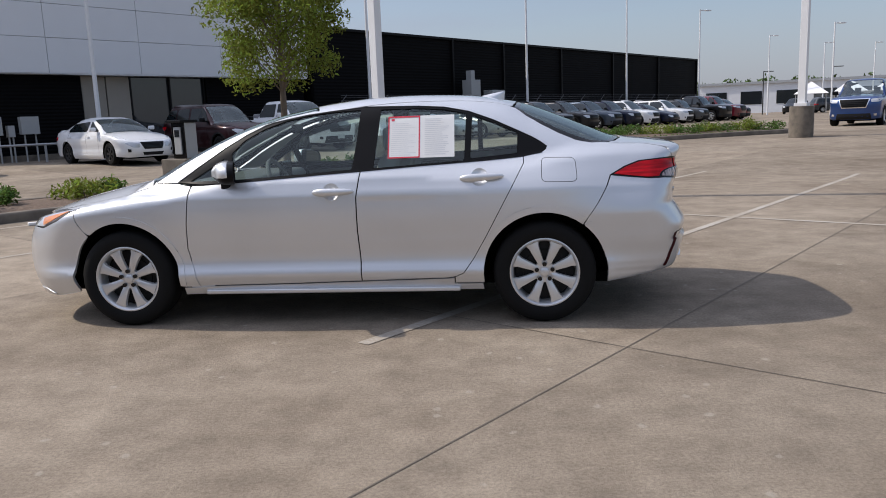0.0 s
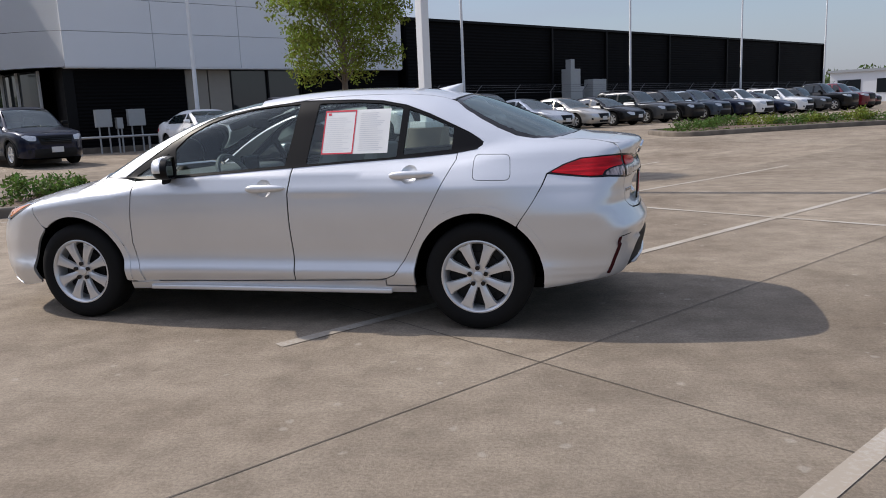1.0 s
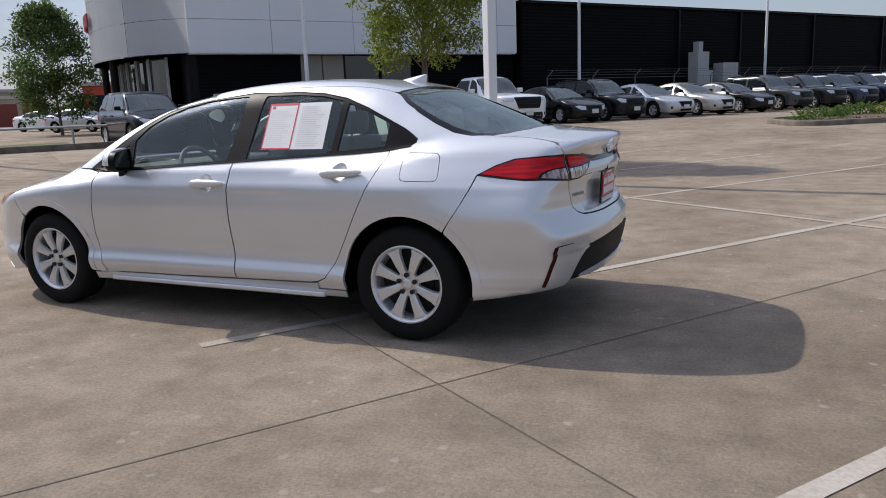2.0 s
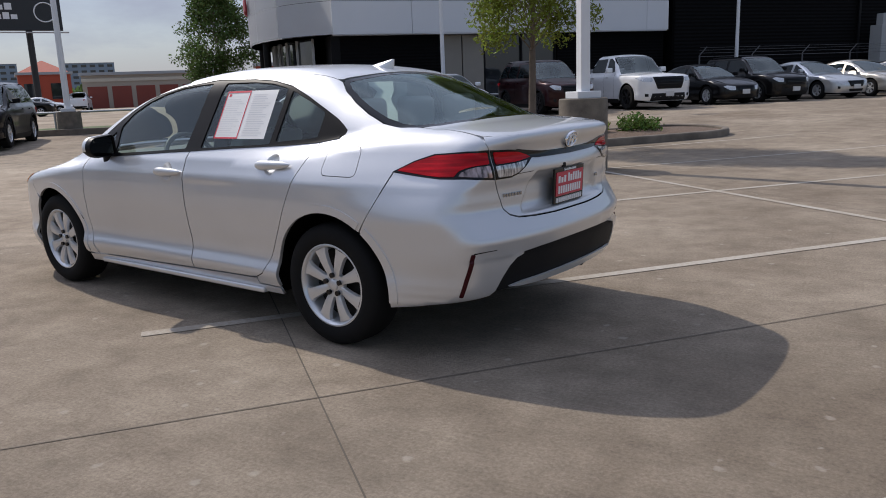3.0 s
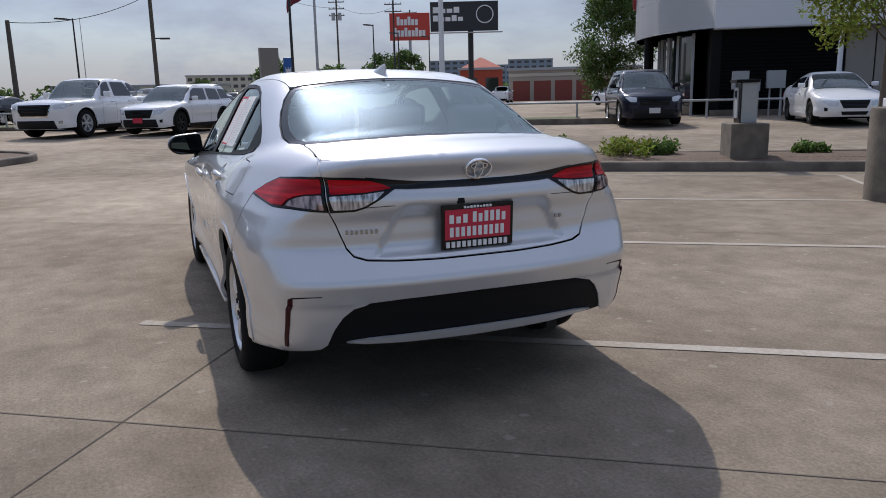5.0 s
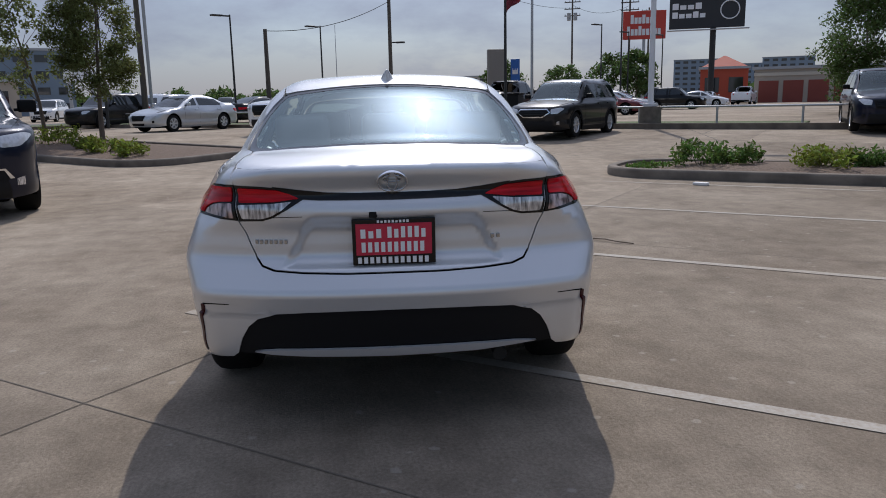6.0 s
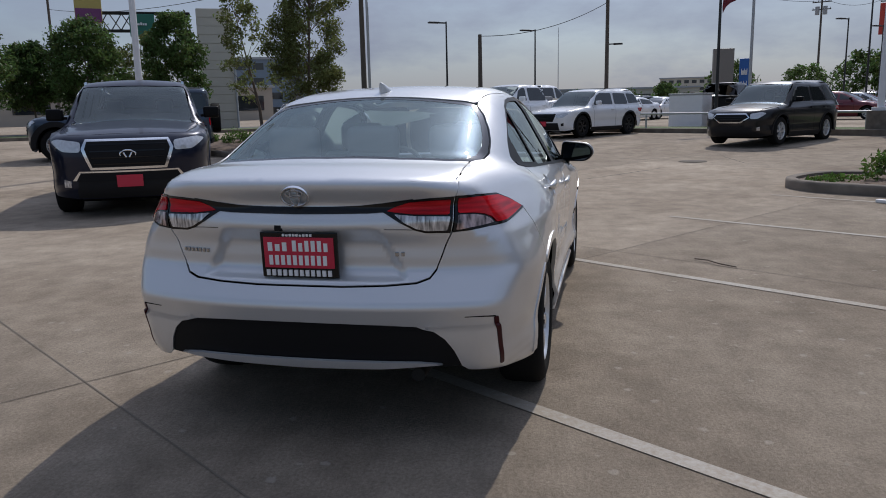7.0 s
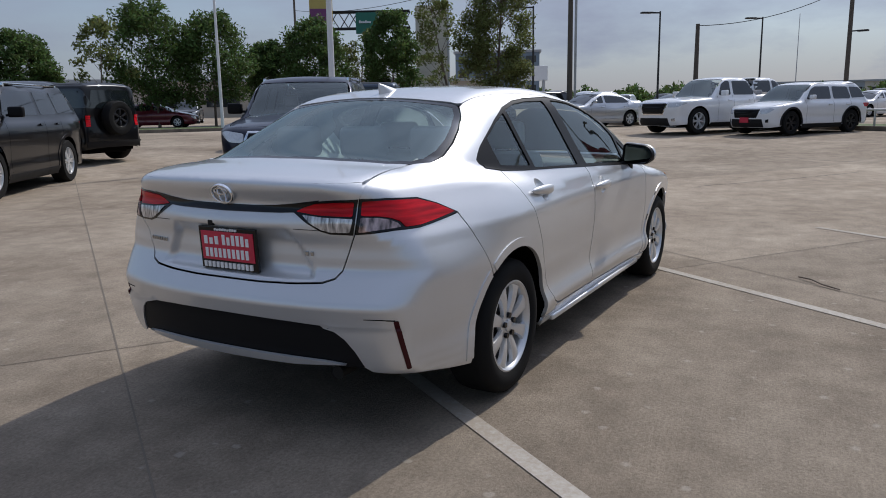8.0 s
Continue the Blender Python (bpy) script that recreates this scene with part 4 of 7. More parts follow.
# sills, front bumper, lamps
sill = [(.857, .256), (.80, .262), (.25, .266), (-.205, .277), (-.50, .284), (-.745, .290), (-.795, .294), (-.795, .256), (-.972, .256), (-.978, .215), (-.8, .212), (.8, .207), (.962, .205), (.962, .256)]
for k, q in enumerate(both(patch(form, ring, [sill], .03))):
    s_ = sheet("sill", [q], SILVER, sedan)
    sg = -1 if k else 1
    bm = box(-.83, .82, .845, .893, .208, .238, .010, segments=3)
    for v in bm.verts:
        e = min(1, (.82 - v.co.x) / .10, (v.co.x + .83) / .10)
        v.co.y = (v.co.y - .03 * (1 - max(0, e))) * sg
    if k:
        bmesh.ops.reverse_faces(bm, faces=bm.faces)
    part("sill_lip", bm, SILVER, s_, smooth=True)
for q in both(patch(form, ring, [[(.76, .245), (.76, .315), (.90, .43), (.915, .43), (.915, .245)]], .03, off=-.007, gap=0, lip=0)):
    sheet("sill_filler", [q], SILVER, sedan)
fb = [(1.60, .61), (1.66, .70), (1.685, .775), (1.80, .705), (1.93, .655), (2.1, .655), (2.3, .66), (NOSE, .665)]
fbl = [(1.72, .225), (1.9, .19), (2.1, .18), (2.4, .178), (NOSE, .178)]
fbo = fb + [(2 * NOSE - s, z) for s, z in fb[-2::-1]] + [(2 * NOSE - s, z) for s, z in ARCH_FB[1:] + fbl[:-1]] + (ARCH_FB[1:] + fbl)[::-1]
front = sheet("front_bumper", [patch(form, ring, [fbo], .035)], SILVER, sedan)
grille = [(2.22, .22), (2.25, .42), (2.35, .50), (NOSE, .52)]
sheet("grille", [patch(form, ring, [grille + [(2 * NOSE - s, z) for s, z in grille[-2::-1]]], .04, off=.003, gap=0)], BLACK_PLASTIC, front)
for q in both(patch(form, ring, [[(1.92, .20), (2.02, .235), (2.2, .225), (2.2, .195), (2.05, .188)]], .03, off=.004, gap=0)):
    sheet("bumper_corner_strip", [q], SILVER, front)
lamp_f = [(1.672, .785), (1.85, .758), (2.05, .722), (2.25, .690), (2.25, .665), (2.08, .660), (1.94, .662), (1.82, .708)]
lamp_a = [(1.72, .765), (1.85, .738), (1.96, .715), (1.93, .672), (1.85, .702)]
for q, a in zip(both(patch(form, ring, [lamp_f], .03, off=.002, gap=.002)), both(patch(form, ring, [lamp_a], .03, off=.006, gap=0, lip=.005))):
    h = sheet("headlamp", [q], HEADLAMP, sedan)
    sheet("amber_reflector", [a], AMBER, h)

def flank(x, z):
    """Half width of the body at a place of its side."""
    ys = np.linspace(.5, .95, 181)
    inn = form(np.full(181, x), ys, np.full(181, max(z, .27))) < 0
    return float(ys[inn].max()) if inn.any() else .8


# flat flanges round the wheel openings
for cx, r_in, spans in ((-1.35, .3735, ((-7, 125), (130, 186))), (1.35, .3695, ((56, 186), (-10, 50)))):
    for a0, a1 in spans:
        flange = arc(cx, .318, r_in, a0, a1, 22) + arc(cx, .318, r_in + .040, a1, a0, 22)
        for q in both(patch(form, ring, [flange], .018, off=.0045, gap=0, lip=.006)):
            sheet("arch_flange", [q], SILVER, sedan)

# wheels and dark wheel housings
for x, left in ((1.35, True), (-1.35, True), (1.35, False), (-1.35, False)):
    wheel(sedan, x, .765 if left else -.765, .316, .205, .213, left=left)
    sg = 1 if left else -1
    bm = bmesh.new()
    pr_ = [(x + .385 * math.cos(a), .318 + .385 * math.sin(a)) for a in np.linspace(-.12, math.pi + .02, 22)]
    outer = [bm.verts.new((px, sg * (flank(px, pz) - .014), pz)) for px, pz in pr_]
    inner = [bm.verts.new((px, sg * .645, pz)) for px, pz in pr_]
    for i in range(len(pr_) - 1):
        bm.faces.new((outer[i], outer[i + 1], inner[i + 1], inner[i]))
    bm.faces.new(inner)
    bmesh.ops.solidify(bm, geom=bm.faces, thickness=.006)
    part("wheel_housing", bm, DARK_VOID, sedan)
# the dark floor pan, and near-black sheets that stand in for shade behind the gaps
bm = box(-1.78, 2.0, -.62, .62, .20, .27, .02)
part("floor_pan", bm, DARK_VOID, sedan)
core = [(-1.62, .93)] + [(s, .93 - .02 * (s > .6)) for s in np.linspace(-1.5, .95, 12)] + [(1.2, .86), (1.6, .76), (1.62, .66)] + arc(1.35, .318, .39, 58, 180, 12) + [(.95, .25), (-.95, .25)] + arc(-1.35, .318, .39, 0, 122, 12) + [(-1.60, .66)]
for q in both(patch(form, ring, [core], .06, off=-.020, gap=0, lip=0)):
    sheet("gap_shade", [q], DARK_VOID, sedan)
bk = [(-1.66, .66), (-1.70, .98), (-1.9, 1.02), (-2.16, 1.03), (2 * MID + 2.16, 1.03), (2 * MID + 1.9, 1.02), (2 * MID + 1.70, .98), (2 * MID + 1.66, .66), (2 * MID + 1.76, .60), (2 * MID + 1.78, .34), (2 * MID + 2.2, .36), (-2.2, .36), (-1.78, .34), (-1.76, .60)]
sheet("gap_shade", [patch(form, ring, [bk], .05, off=-.036, gap=0, lip=0)], DARK_VOID, sedan)
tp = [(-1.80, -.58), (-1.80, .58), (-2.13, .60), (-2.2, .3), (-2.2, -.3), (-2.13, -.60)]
sheet("gap_shade", [patch(form, above, [tp], .06, off=-.022, gap=0, lip=0)], DARK_VOID, sedan)

# mirrors
for k in (0, 1):
    sg = -1 if k else 1
    def shell_of(levels):
        """Rounded slices from back to front, closed at the front."""
        bm = bmesh.new()
        rows = []
        for x, k, ky in levels:
            o = rounded([(-.115, -.064), (.060, -.064), (.112, -.030), (.114, .020), (.075, .060), (-.10, .074)], .030, 4)
            rows.append([bm.verts.new((x - .05 * (y + .115) / .23, sg * (y * k + ky), z * k)) for y, z in o])
        for p, q in zip(rows[:-1], rows[1:]):
            for i in range(len(p)):
                bm.faces.new((p[i], p[(i + 1) % len(p)], q[(i + 1) % len(p)], q[i]))
        bm.faces.new(rows[-1])
        bmesh.ops.recalc_face_normals(bm, faces=bm.faces)
        return bm
    m = part("mirror", shell_of([(-.040, .90, 0), (-.050, .95, 0), (-.048, 1.0, 0), (-.02, 1.04, 0), (.02, 1.0, 0), (.05, .86, -.004), (.07, .62, -.010), (.078, .30, -.012)]), BLACK_TRIM, sedan, "black door mirror", True)
    m.matrix_local = pose(.625, .915 * sg, .985, 0, 0, 6 * sg)
    bm = shell_of([(-.012, 1.045, 0), (-.008, 1.075, 0), (.02, 1.05, 0), (.05, .91, -.004), (.072, .67, -.010), (.082, .32, -.012)])
    for v in bm.verts:
        v.co.z = max(v.co.z, -.024 + .05 * (.02 - v.co.x))
    part("mirror_cap", bm, SILVER, m, "silver painted mirror cap", True)
    part("mirror_glass", shell_of([(-.038, .92, 0), (-.0405, .91, 0)]), MIRROR, m)
    bm = box(-.03, .035, min(-.16 * sg, -.06 * sg), max(-.16 * sg, -.06 * sg), -.140, -.045, .015)
    part("mirror_foot", bm, BLACK_PLASTIC, m, smooth=True)

# fin on the roof
bm = bmesh.new()
rows = []
for t in np.linspace(0, 1, 8):
    half_w, x0, x1 = .032 * (1 - t)**.8 + .004, .10 - .17 * t**1.1, -.085 + .0 * t
    rows.append([bm.verts.new((x0 + (x1 - x0) * u, half_w * math.sin(math.pi * min(1, .06 + .9 * u)) * w_, .062 * t)) for w_, us in ((1, np.linspace(0, 1, 6)), (-1, np.linspace(1, 0, 6))) for u in us])
for p, q in zip(rows[:-1], rows[1:]):
    for i in range(12):
        bm.faces.new((p[i], p[(i + 1) % 12], q[(i + 1) % 12], q[i]))
bm.faces.new(rows[-1])
fin = part("roof_fin", bm, SILVER, sedan, smooth=True)
fin.matrix_local = pose(-1.02, 0, 1.393, 0, -9, 0)

# cabin: floor tub, dashboard, wheel, seats
part("cabin_floor", box(-1.55, 1.0, -.62, .62, .30, .36, .02), DASH, sedan)
part("bulkhead", box(-1.34, -1.28, -.72, .72, .26, 1.02, .01), DARK_VOID, sedan)
for sg in (1, -1):
    part("sill_box", box(-.93, .93, min(sg * .55, sg * .83), max(sg * .55, sg * .83), .215, .33, .01), DARK_VOID, sedan)
part("boot_floor", box(-2.15, -1.70, -.60, .60, .33, .38, .01), DARK_VOID, sedan)
part("parcel_shelf", box(-1.78, -1.30, -.56, .56, 1.00, 1.035, .01), DASH, sedan)
bm = box(.55, 1.02, -.70, .70, .60, .925, .07, segments=4)
part("dashboard", bm, DASH, sedan, smooth=True)
part("centre_screen", box(.50, .53, -.13, .10, .87, 1.01, .01), GLOSS_BLACK, sedan)
for sg in (1, -1):
    p = patch(form, ring, [[(.56, .38), (.56, .93), (-1.2, 1.0), (-.95, .60), (-.85, .38)]], .08, off=-.07, gap=0, lip=0)
    sheet("door_card", [p if sg > 0 else flipped(p)], DASH, sedan)
bm = lathe([(.185 + .016 * math.cos(a), .016 * math.sin(a)) for a in np.linspace(0, 2 * math.pi, 9)], 32)
box(-.02, .02, -.008, .008, -.19, .0, .003, bm)
box(-.18, .18, -.008, .008, -.02, .02, .003, bm)
rod((0, .05, 0), (0, -.02, 0), .06, .05, 16, bm)
sw = part("steering_wheel", bm, DASH, sedan, smooth=True)
sw.matrix_local = pose(.42, .36, .86, 0, 0, 90) @ pose(0, 0, 0, 25, 0, 0)


def seat(x, y, w, headrests):
    hold = new("seat")
    hold.parent = sedan
    hold.matrix_local = pose(x, y, 0)
    bm = box(-.25, .25, -w / 2, w / 2, .42, .60, .06, segments=4)
    part("cushion", bm, SEAT, hold, smooth=True)
    bm = box(-.08, .08, -w / 2, w / 2, .50, 1.06, .06, segments=4)
    for v in bm.verts:
        v.co.x -= .28 + (v.co.z - .5) * .38
        v.co.y *= 1 - .25 * max(0, v.co.z - .8)
    part("backrest", bm, SEAT, hold, smooth=True)
    for hy in headrests:
        bm = box(-.05, .05, hy - .13, hy + .13, 1.07, 1.23, .045, segments=4)
        for v in bm.verts:
            v.co.x -= .46
        rod((-.46, hy - .06, 1.02), (-.46, hy - .06, 1.1), .008, bm=bm)
        rod((-.46, hy + .06, 1.02), (-.46, hy + .06, 1.1), .008, bm=bm)
        part("headrest", bm, SEAT, hold, smooth=True)


seat(.10, .36, .50, (0,))
seat(.10, -.36, .50, (0,))
seat(-.80, 0, 1.26, (.42, 0, -.42))
bm = box(-.015, .015, -.11, .11, -.03, .035, .012)
b = part("inner_mirror", bm, BLACK_PLASTIC, sedan, smooth=True)
b.matrix_local = pose(.40, 0, 1.235)

# price stickers inside the rear door pane: two sheets with plain bars
def stuck(u0, u1, v0, v1, off, material, parent, name):
    ub = lambda v: .02 * (v - 1.15)
    return sheet(name, [patch(form, ring, [[(u0 + ub(v0), v0), (u1 + ub(v0), v0), (u1 + ub(v1), v1), (u0 + ub(v1), v1)]], .03, off=off, gap=0, lip=0)], material, parent)


stick = stuck(-.808, -.390, 1.040, 1.298, -.0075, PAPER, sedan, "window_sticker")
tagged(stick, "white printed price sheets with a red border")
for u0, u1, v0, v1 in ((-.592, -.390, 1.288, 1.298), (-.592, -.390, 1.040, 1.048), (-.398, -.390, 1.048, 1.288), (-.592, -.584, 1.048, 1.288), (-.430, -.410, 1.268, 1.282)):
    stuck(u0, u1, v0, v1, -.0062, RED_INK, stick, "sticker_border")
rng = random.Random(4)
for k in range(19):
    z = 1.276 - k * .012
    stuck(-.630 - .15 * rng.uniform(.6, 1), -.622, z - .0022, z, -.0062, GREY_INK, stick, "sticker_line")
    if k > 1:
        stuck(-.450 - .125 * rng.uniform(.5, 1), -.412, z - .0016, z, -.0062, GREY_INK, stick, "sticker_line")


# ---- planting ----
def leafy(name, colour, vary=.5):
    m, nt, b = nodes(name)
    g = nt.nodes.new("ShaderNodeNewGeometry")
    r = nt.nodes.new("ShaderNodeMapRange")
    r.inputs["To Min"].default_value, r.inputs["To Max"].default_value = 1 - vary, 1 + vary
    nt.links.new(g.outputs["Random Per Island"], r.inputs["Value"])
    hs = nt.nodes.new("ShaderNodeHueSaturation")
    hs.inputs["Color"].default_value = (*colour, 1)
    nt.links.new(r.outputs[0], hs.inputs["Value"])
    h = nt.nodes.new("ShaderNodeMapRange")
    h.inputs["To Min"].default_value, h.inputs["To Max"].default_value = .47, .53
    nt.links.new(g.outputs["Random Per Island"], h.inputs["Value"])
    nt.links.new(h.outputs[0], hs.inputs["Hue"])
    nt.links.new(hs.outputs[0], b.inputs["Base Color"])
    b.inputs["Roughness"].default_value = .5
    b.inputs["Specular IOR Level"].default_value = .12
    tr = nt.nodes.new("ShaderNodeBsdfTranslucent")
    nt.links.new(hs.outputs[0], tr.inputs[0])
    mx = nt.nodes.new("ShaderNodeMixShader")
    mx.inputs[0].default_value = .45
    nt.links.new(b.outputs[0], mx.inputs[1])
    nt.links.new(tr.outputs[0], mx.inputs[2])
    nt.links.new(mx.outputs[0], nt.nodes["Material Output"].inputs[0])
    return m


LEAF_BRIGHT = leafy("spring_leaf", (.185, .225, .040))
LEAF_DARK = leafy("dark_leaf", (.085, .130, .040))
LEAF_OLIVE = leafy("olive_leaf", (.145, .165, .058))
LEAF_GRASS = leafy("grass_blade", (.09, .15, .035))
BARK = coat("bark", (.14, .11, .085), .9, vary=.3, scale=8, bump_h=.01, bump_s=40)
MULCH = coat("mulch", (.13, .088, .062), .95, vary=1.3, scale=30, bump_h=.03, bump_s=45)


def leaves(rng, centres, per, radius, size, flat=.8):
    """Leaf blades strewn round the centres: points and faces."""
    n = len(centres) * per
    c = np.repeat(np.array(centres), per, 0)
    d = rng.normal(size=(n, 3))
    d /= np.linalg.norm(d, axis=1)[:, None]
    c = c + d * (radius * rng.random(n) ** .5)[:, None] * np.array([1, 1, flat])
    a = rng.normal(size=(n, 3))
    a /= np.linalg.norm(a, axis=1)[:, None]
    b = np.cross(a, rng.normal(size=(n, 3)))
    b /= np.linalg.norm(b, axis=1)[:, None]
    s = (size * rng.uniform(.6, 1.3, n))[:, None]
    v = np.stack([c - a * s, c + b * s * .42, c + a * s, c - b * s * .42], 1).reshape(-1, 3)
    return v, [(4 * i, 4 * i + 1, 4 * i + 2, 4 * i + 3) for i in range(n)]


def leaf_part(name, v, f, material, parent, kind=""):
    me = bpy.data.meshes.new(name)
    me.from_pydata(v.tolist(), [], f)
    me.materials.append(material)
    ob = new(name, me)
    ob.parent = parent
    if kind:
        ob["kind"] = kind
    return ob


def tree(x, y, height, spread, clear, leaf, seed, label, clusters=70, per=60, size=.07, z=None, gap=.0, group=""):
    rng = np.random.default_rng(seed)
    t = thing("tree", label, "tree", pose(x, y, float(ground_z(x, y)) if z is None else z), group)
    r0 = .0125 * height
    bm = bmesh.new()
    lean = rng.normal(size=2) * .04
    tip = Vector((lean[0] * height, lean[1] * height, height * .88))
    mid_ = Vector((lean[0] * clear * .5, lean[1] * clear * .5, clear))
    rod((0, 0, -.05), mid_, r0 * 1.15, r0 * .8, 10, bm)
    rod(mid_, mid_.lerp(tip, .5), r0 * .8, r0 * .45, 8, bm)
    rod(mid_.lerp(tip, .5), tip, r0 * .45, r0 * .12, 7, bm)
    cents = []
    for k in range(clusters):
        q = rng.random() ** .8
        zz = clear + .1 + (height - clear - .1) * q
        wide = spread * (math.sin(math.pi * min(1, .16 + .80 * q)) ** .7)
        a = rng.uniform(0, 2 * math.pi)
        rr = wide * rng.uniform(.35, 1.0) ** .6 * rng.uniform(.85, 1.18)
        c = Vector((rr * math.cos(a) + lean[0] * zz, rr * math.sin(a) + lean[1] * zz, zz))
        cents.append(tuple(c))
        if k % 3 == 0:
            s = max(clear * .85, zz - rr * 1.1)
            st = mid_.lerp(tip, min(.95, max(0, (s - clear) / max(.1, height * .88 - clear))))
            rod(st, c, r0 * .22, r0 * .05, 5, bm)
    part("trunk", bm, BARK, t, smooth=True)
    v, f = leaves(rng, cents, per, spread * .30, size)
    leaf_part("crown", v, f, leaf, t)
    return t


def outline_u(u0, u1, v0, v1, r, n=7):
    out = []
    for cu, cv, a0 in ((u1 - r, v1 - r, 0), (u0 + r, v1 - r, 90), (u0 + r, v0 + r, 180), (u1 - r, v0 + r, 270)):
        out += [(cu + r * math.cos(radians(a0 + 90 * i / (n - 1))), cv + r * math.sin(radians(a0 + 90 * i / (n - 1)))) for i in range(n)]
    return out


def island(u0, u1, v0, v1, r, label, place=lot, shrubs=(), grass=(), seed=1):
    """A kerbed bed: kerb with a rounded top edge, mulch, low planting."""
    ring_ = dense(outline_u(u0, u1, v0, v1, r), .35)
    inn = shrink(ring_, .16)
    t = thing("planting_island", label, "island", kind="structure")

    def W(p, h):
        x, y = place(*p)
        return (x, y, float(ground_z(x, y)) + h)
    bm = bmesh.new()
    prof = [(0, -.02), (0, .11), (.015, .14), (.04, .152), (.13, .152), (.15, .14), (.155, .09)]
    rows = []
    for d, h in prof:
        rr = shrink(ring_, d)
        rows.append([bm.verts.new(W(p, h)) for p in rr])
    n = len(ring_)
    for a, b in zip(rows[:-1], rows[1:]):
        for i in range(n):
            bm.faces.new((a[i], a[(i + 1) % n], b[(i + 1) % n], b[i]))
    part("kerb", bm, KERB, t, smooth=True)
    bm = bmesh.new()
    cu, cv = (u0 + u1) / 2, (v0 + v1) / 2
    r1 = [bm.verts.new(W(p, .10)) for p in shrink(ring_, .15)]
    r2 = [bm.verts.new(W((cu + (p[0] - cu) * .72, cv + (p[1] - cv) * .55), .17)) for p in inn]
    for i in range(n):
        bm.faces.new((r1[i], r1[(i + 1) % n], r2[(i + 1) % n], r2[i]))
    bm.faces.new(r2)
    part("mulch_bed", bm, MULCH, t, smooth=True)
    rng = np.random.default_rng(seed)
    for su, sv, rad, h in shrubs:
        x, y, z = W((su, sv), .12)
        s = thing("shrub", "low green leafy shrub in a mulched bed", "shrub", pose(x, y, z), group="low shrubs")
        cents = [(rad * rng.uniform(0, 1)**.6 * math.cos(a), rad * rng.uniform(0, 1)**.6 * math.sin(a), h * rng.uniform(.15, .85)) for a in rng.uniform(0, 6.28, 26)]
        v, f = leaves(rng, cents, 34, rad * .34, .045, .9)
        leaf_part("foliage", v, f, LEAF_GRASS if rng.random() < .6 else LEAF_BRIGHT, s)
        bm = bmesh.new()
        for c in cents[::4]:
            rod((0, 0, -.05), c, .008, .003, 5, bm)
        part("stems", bm, BARK, s)
    for g0, g1, w0, w1 in grass:
        k = int(260 * (g1 - g0) * (w1 - w0))
        pts = [(*W((rng.uniform(g0, g1), rng.uniform(w0, w1)), .12),) for _ in range(min(k, 2200))]
        v, f = leaves(rng, pts, 3, .07, .05, .5)
        tagged(leaf_part("grass", v, f, LEAF_GRASS, None, "stuff"), "tufts of green grass in the planting bed", "grass")
    return t


sh = [(4.0, 13.1, .5, .42), (4.5, 13.4, .42, .34), (5.9, 13.0, .5, .34), (6.5, 13.4, .38, .30), (9.0, 13.6, .3, .22), (11.0, 13.0, .42, .38), (11.7, 13.4, .35, .32), (12.6, 13.1, .45, .40), (13.0, 13.5, .3, .25)]
island(2.5, 14.6, 12.0, 14.4, 1.0, "long kerbed planting island with mulch and low shrubs", shrubs=sh, grass=((2.9, 3.6, 12.5, 13.6),), seed=3)
sh = [(-8.2, 11.4, .42, .36), (-9.4, 11.6, .45, .42), (-10.6, 12.0, .35, .34), (-12.6, 12.6, .5, .5), (-14.2, 12.4, .5, .45), (-15.4, 12.0, .4, .35)]
island(-17, -6.6, 10.4, 14.4, 1.2, "kerbed planting island with two young trees", shrubs=sh, seed=4)


def east(u, v):
    c, s = math.cos(radians(18)), math.sin(radians(18))
    return 8.4 + c * u - s * v, 26.9 + s * u + c * v


rng_e = random.Random(8)
sh = [(-3.2 + .82 * k, rng_e.uniform(-.5, .6), rng_e.uniform(.45, .7), rng_e.uniform(.22, .42)) for k in range(9)]
island(-4.3, 4.3, -1.4, 1.4, .9, "kerbed island with rough grass and weeds", place=east, shrubs=sh, grass=((-3.8, 3.8, -1.1, 1.1),), seed=5)
tree(-3.08, 15.35, 5.9, 1.28, 1.75, LEAF_BRIGHT, 11, "young tree with bright spring leaves in the island", 170, 210, .045, z=.14)
tree(-18.77, -.53, 5.6, 1.05, 1.25, LEAF_OLIVE, 12, "young olive-green tree in the kerbed island", 150, 200, .05, z=.3, group="island trees")
tree(-18.8, -2.0, 4.6, .8, 1.2, LEAF_OLIVE, 13, "small young tree in the kerbed island", 50, 60, .06, z=.25, group="island trees")

# ---- edges of the lot: kerbs, verge, rail ----
VERGE = coat("mown_grass", (.075, .105, .035), .95, vary=.45, scale=5, bump_h=.03, bump_s=60)
ASPHALT = coat("asphalt", (.085, .085, .085), .9, vary=.2, scale=2, bump_h=.004, bump_s=120)


def ribbon(name, u0, v0, u1, v1, w, h, mat, label, cat, z0=-.05):
    """A straight raised strip, with its middle line from one place to the other."""
    a, b = Vector(lot(u0, v0)), Vector(lot(u1, v1))
    L = (b - a).length
    bm = box(0, L, -w / 2, w / 2, z0, h, .015 if h > .05 else 0)
    m = Matrix.Translation((a.x, a.y, .3)) @ Matrix.Rotation(math.atan2(b.y - a.y, b.x - a.x), 4, "Z")
    return mesh_thing(name, bm, mat, label, cat, m, "structure")


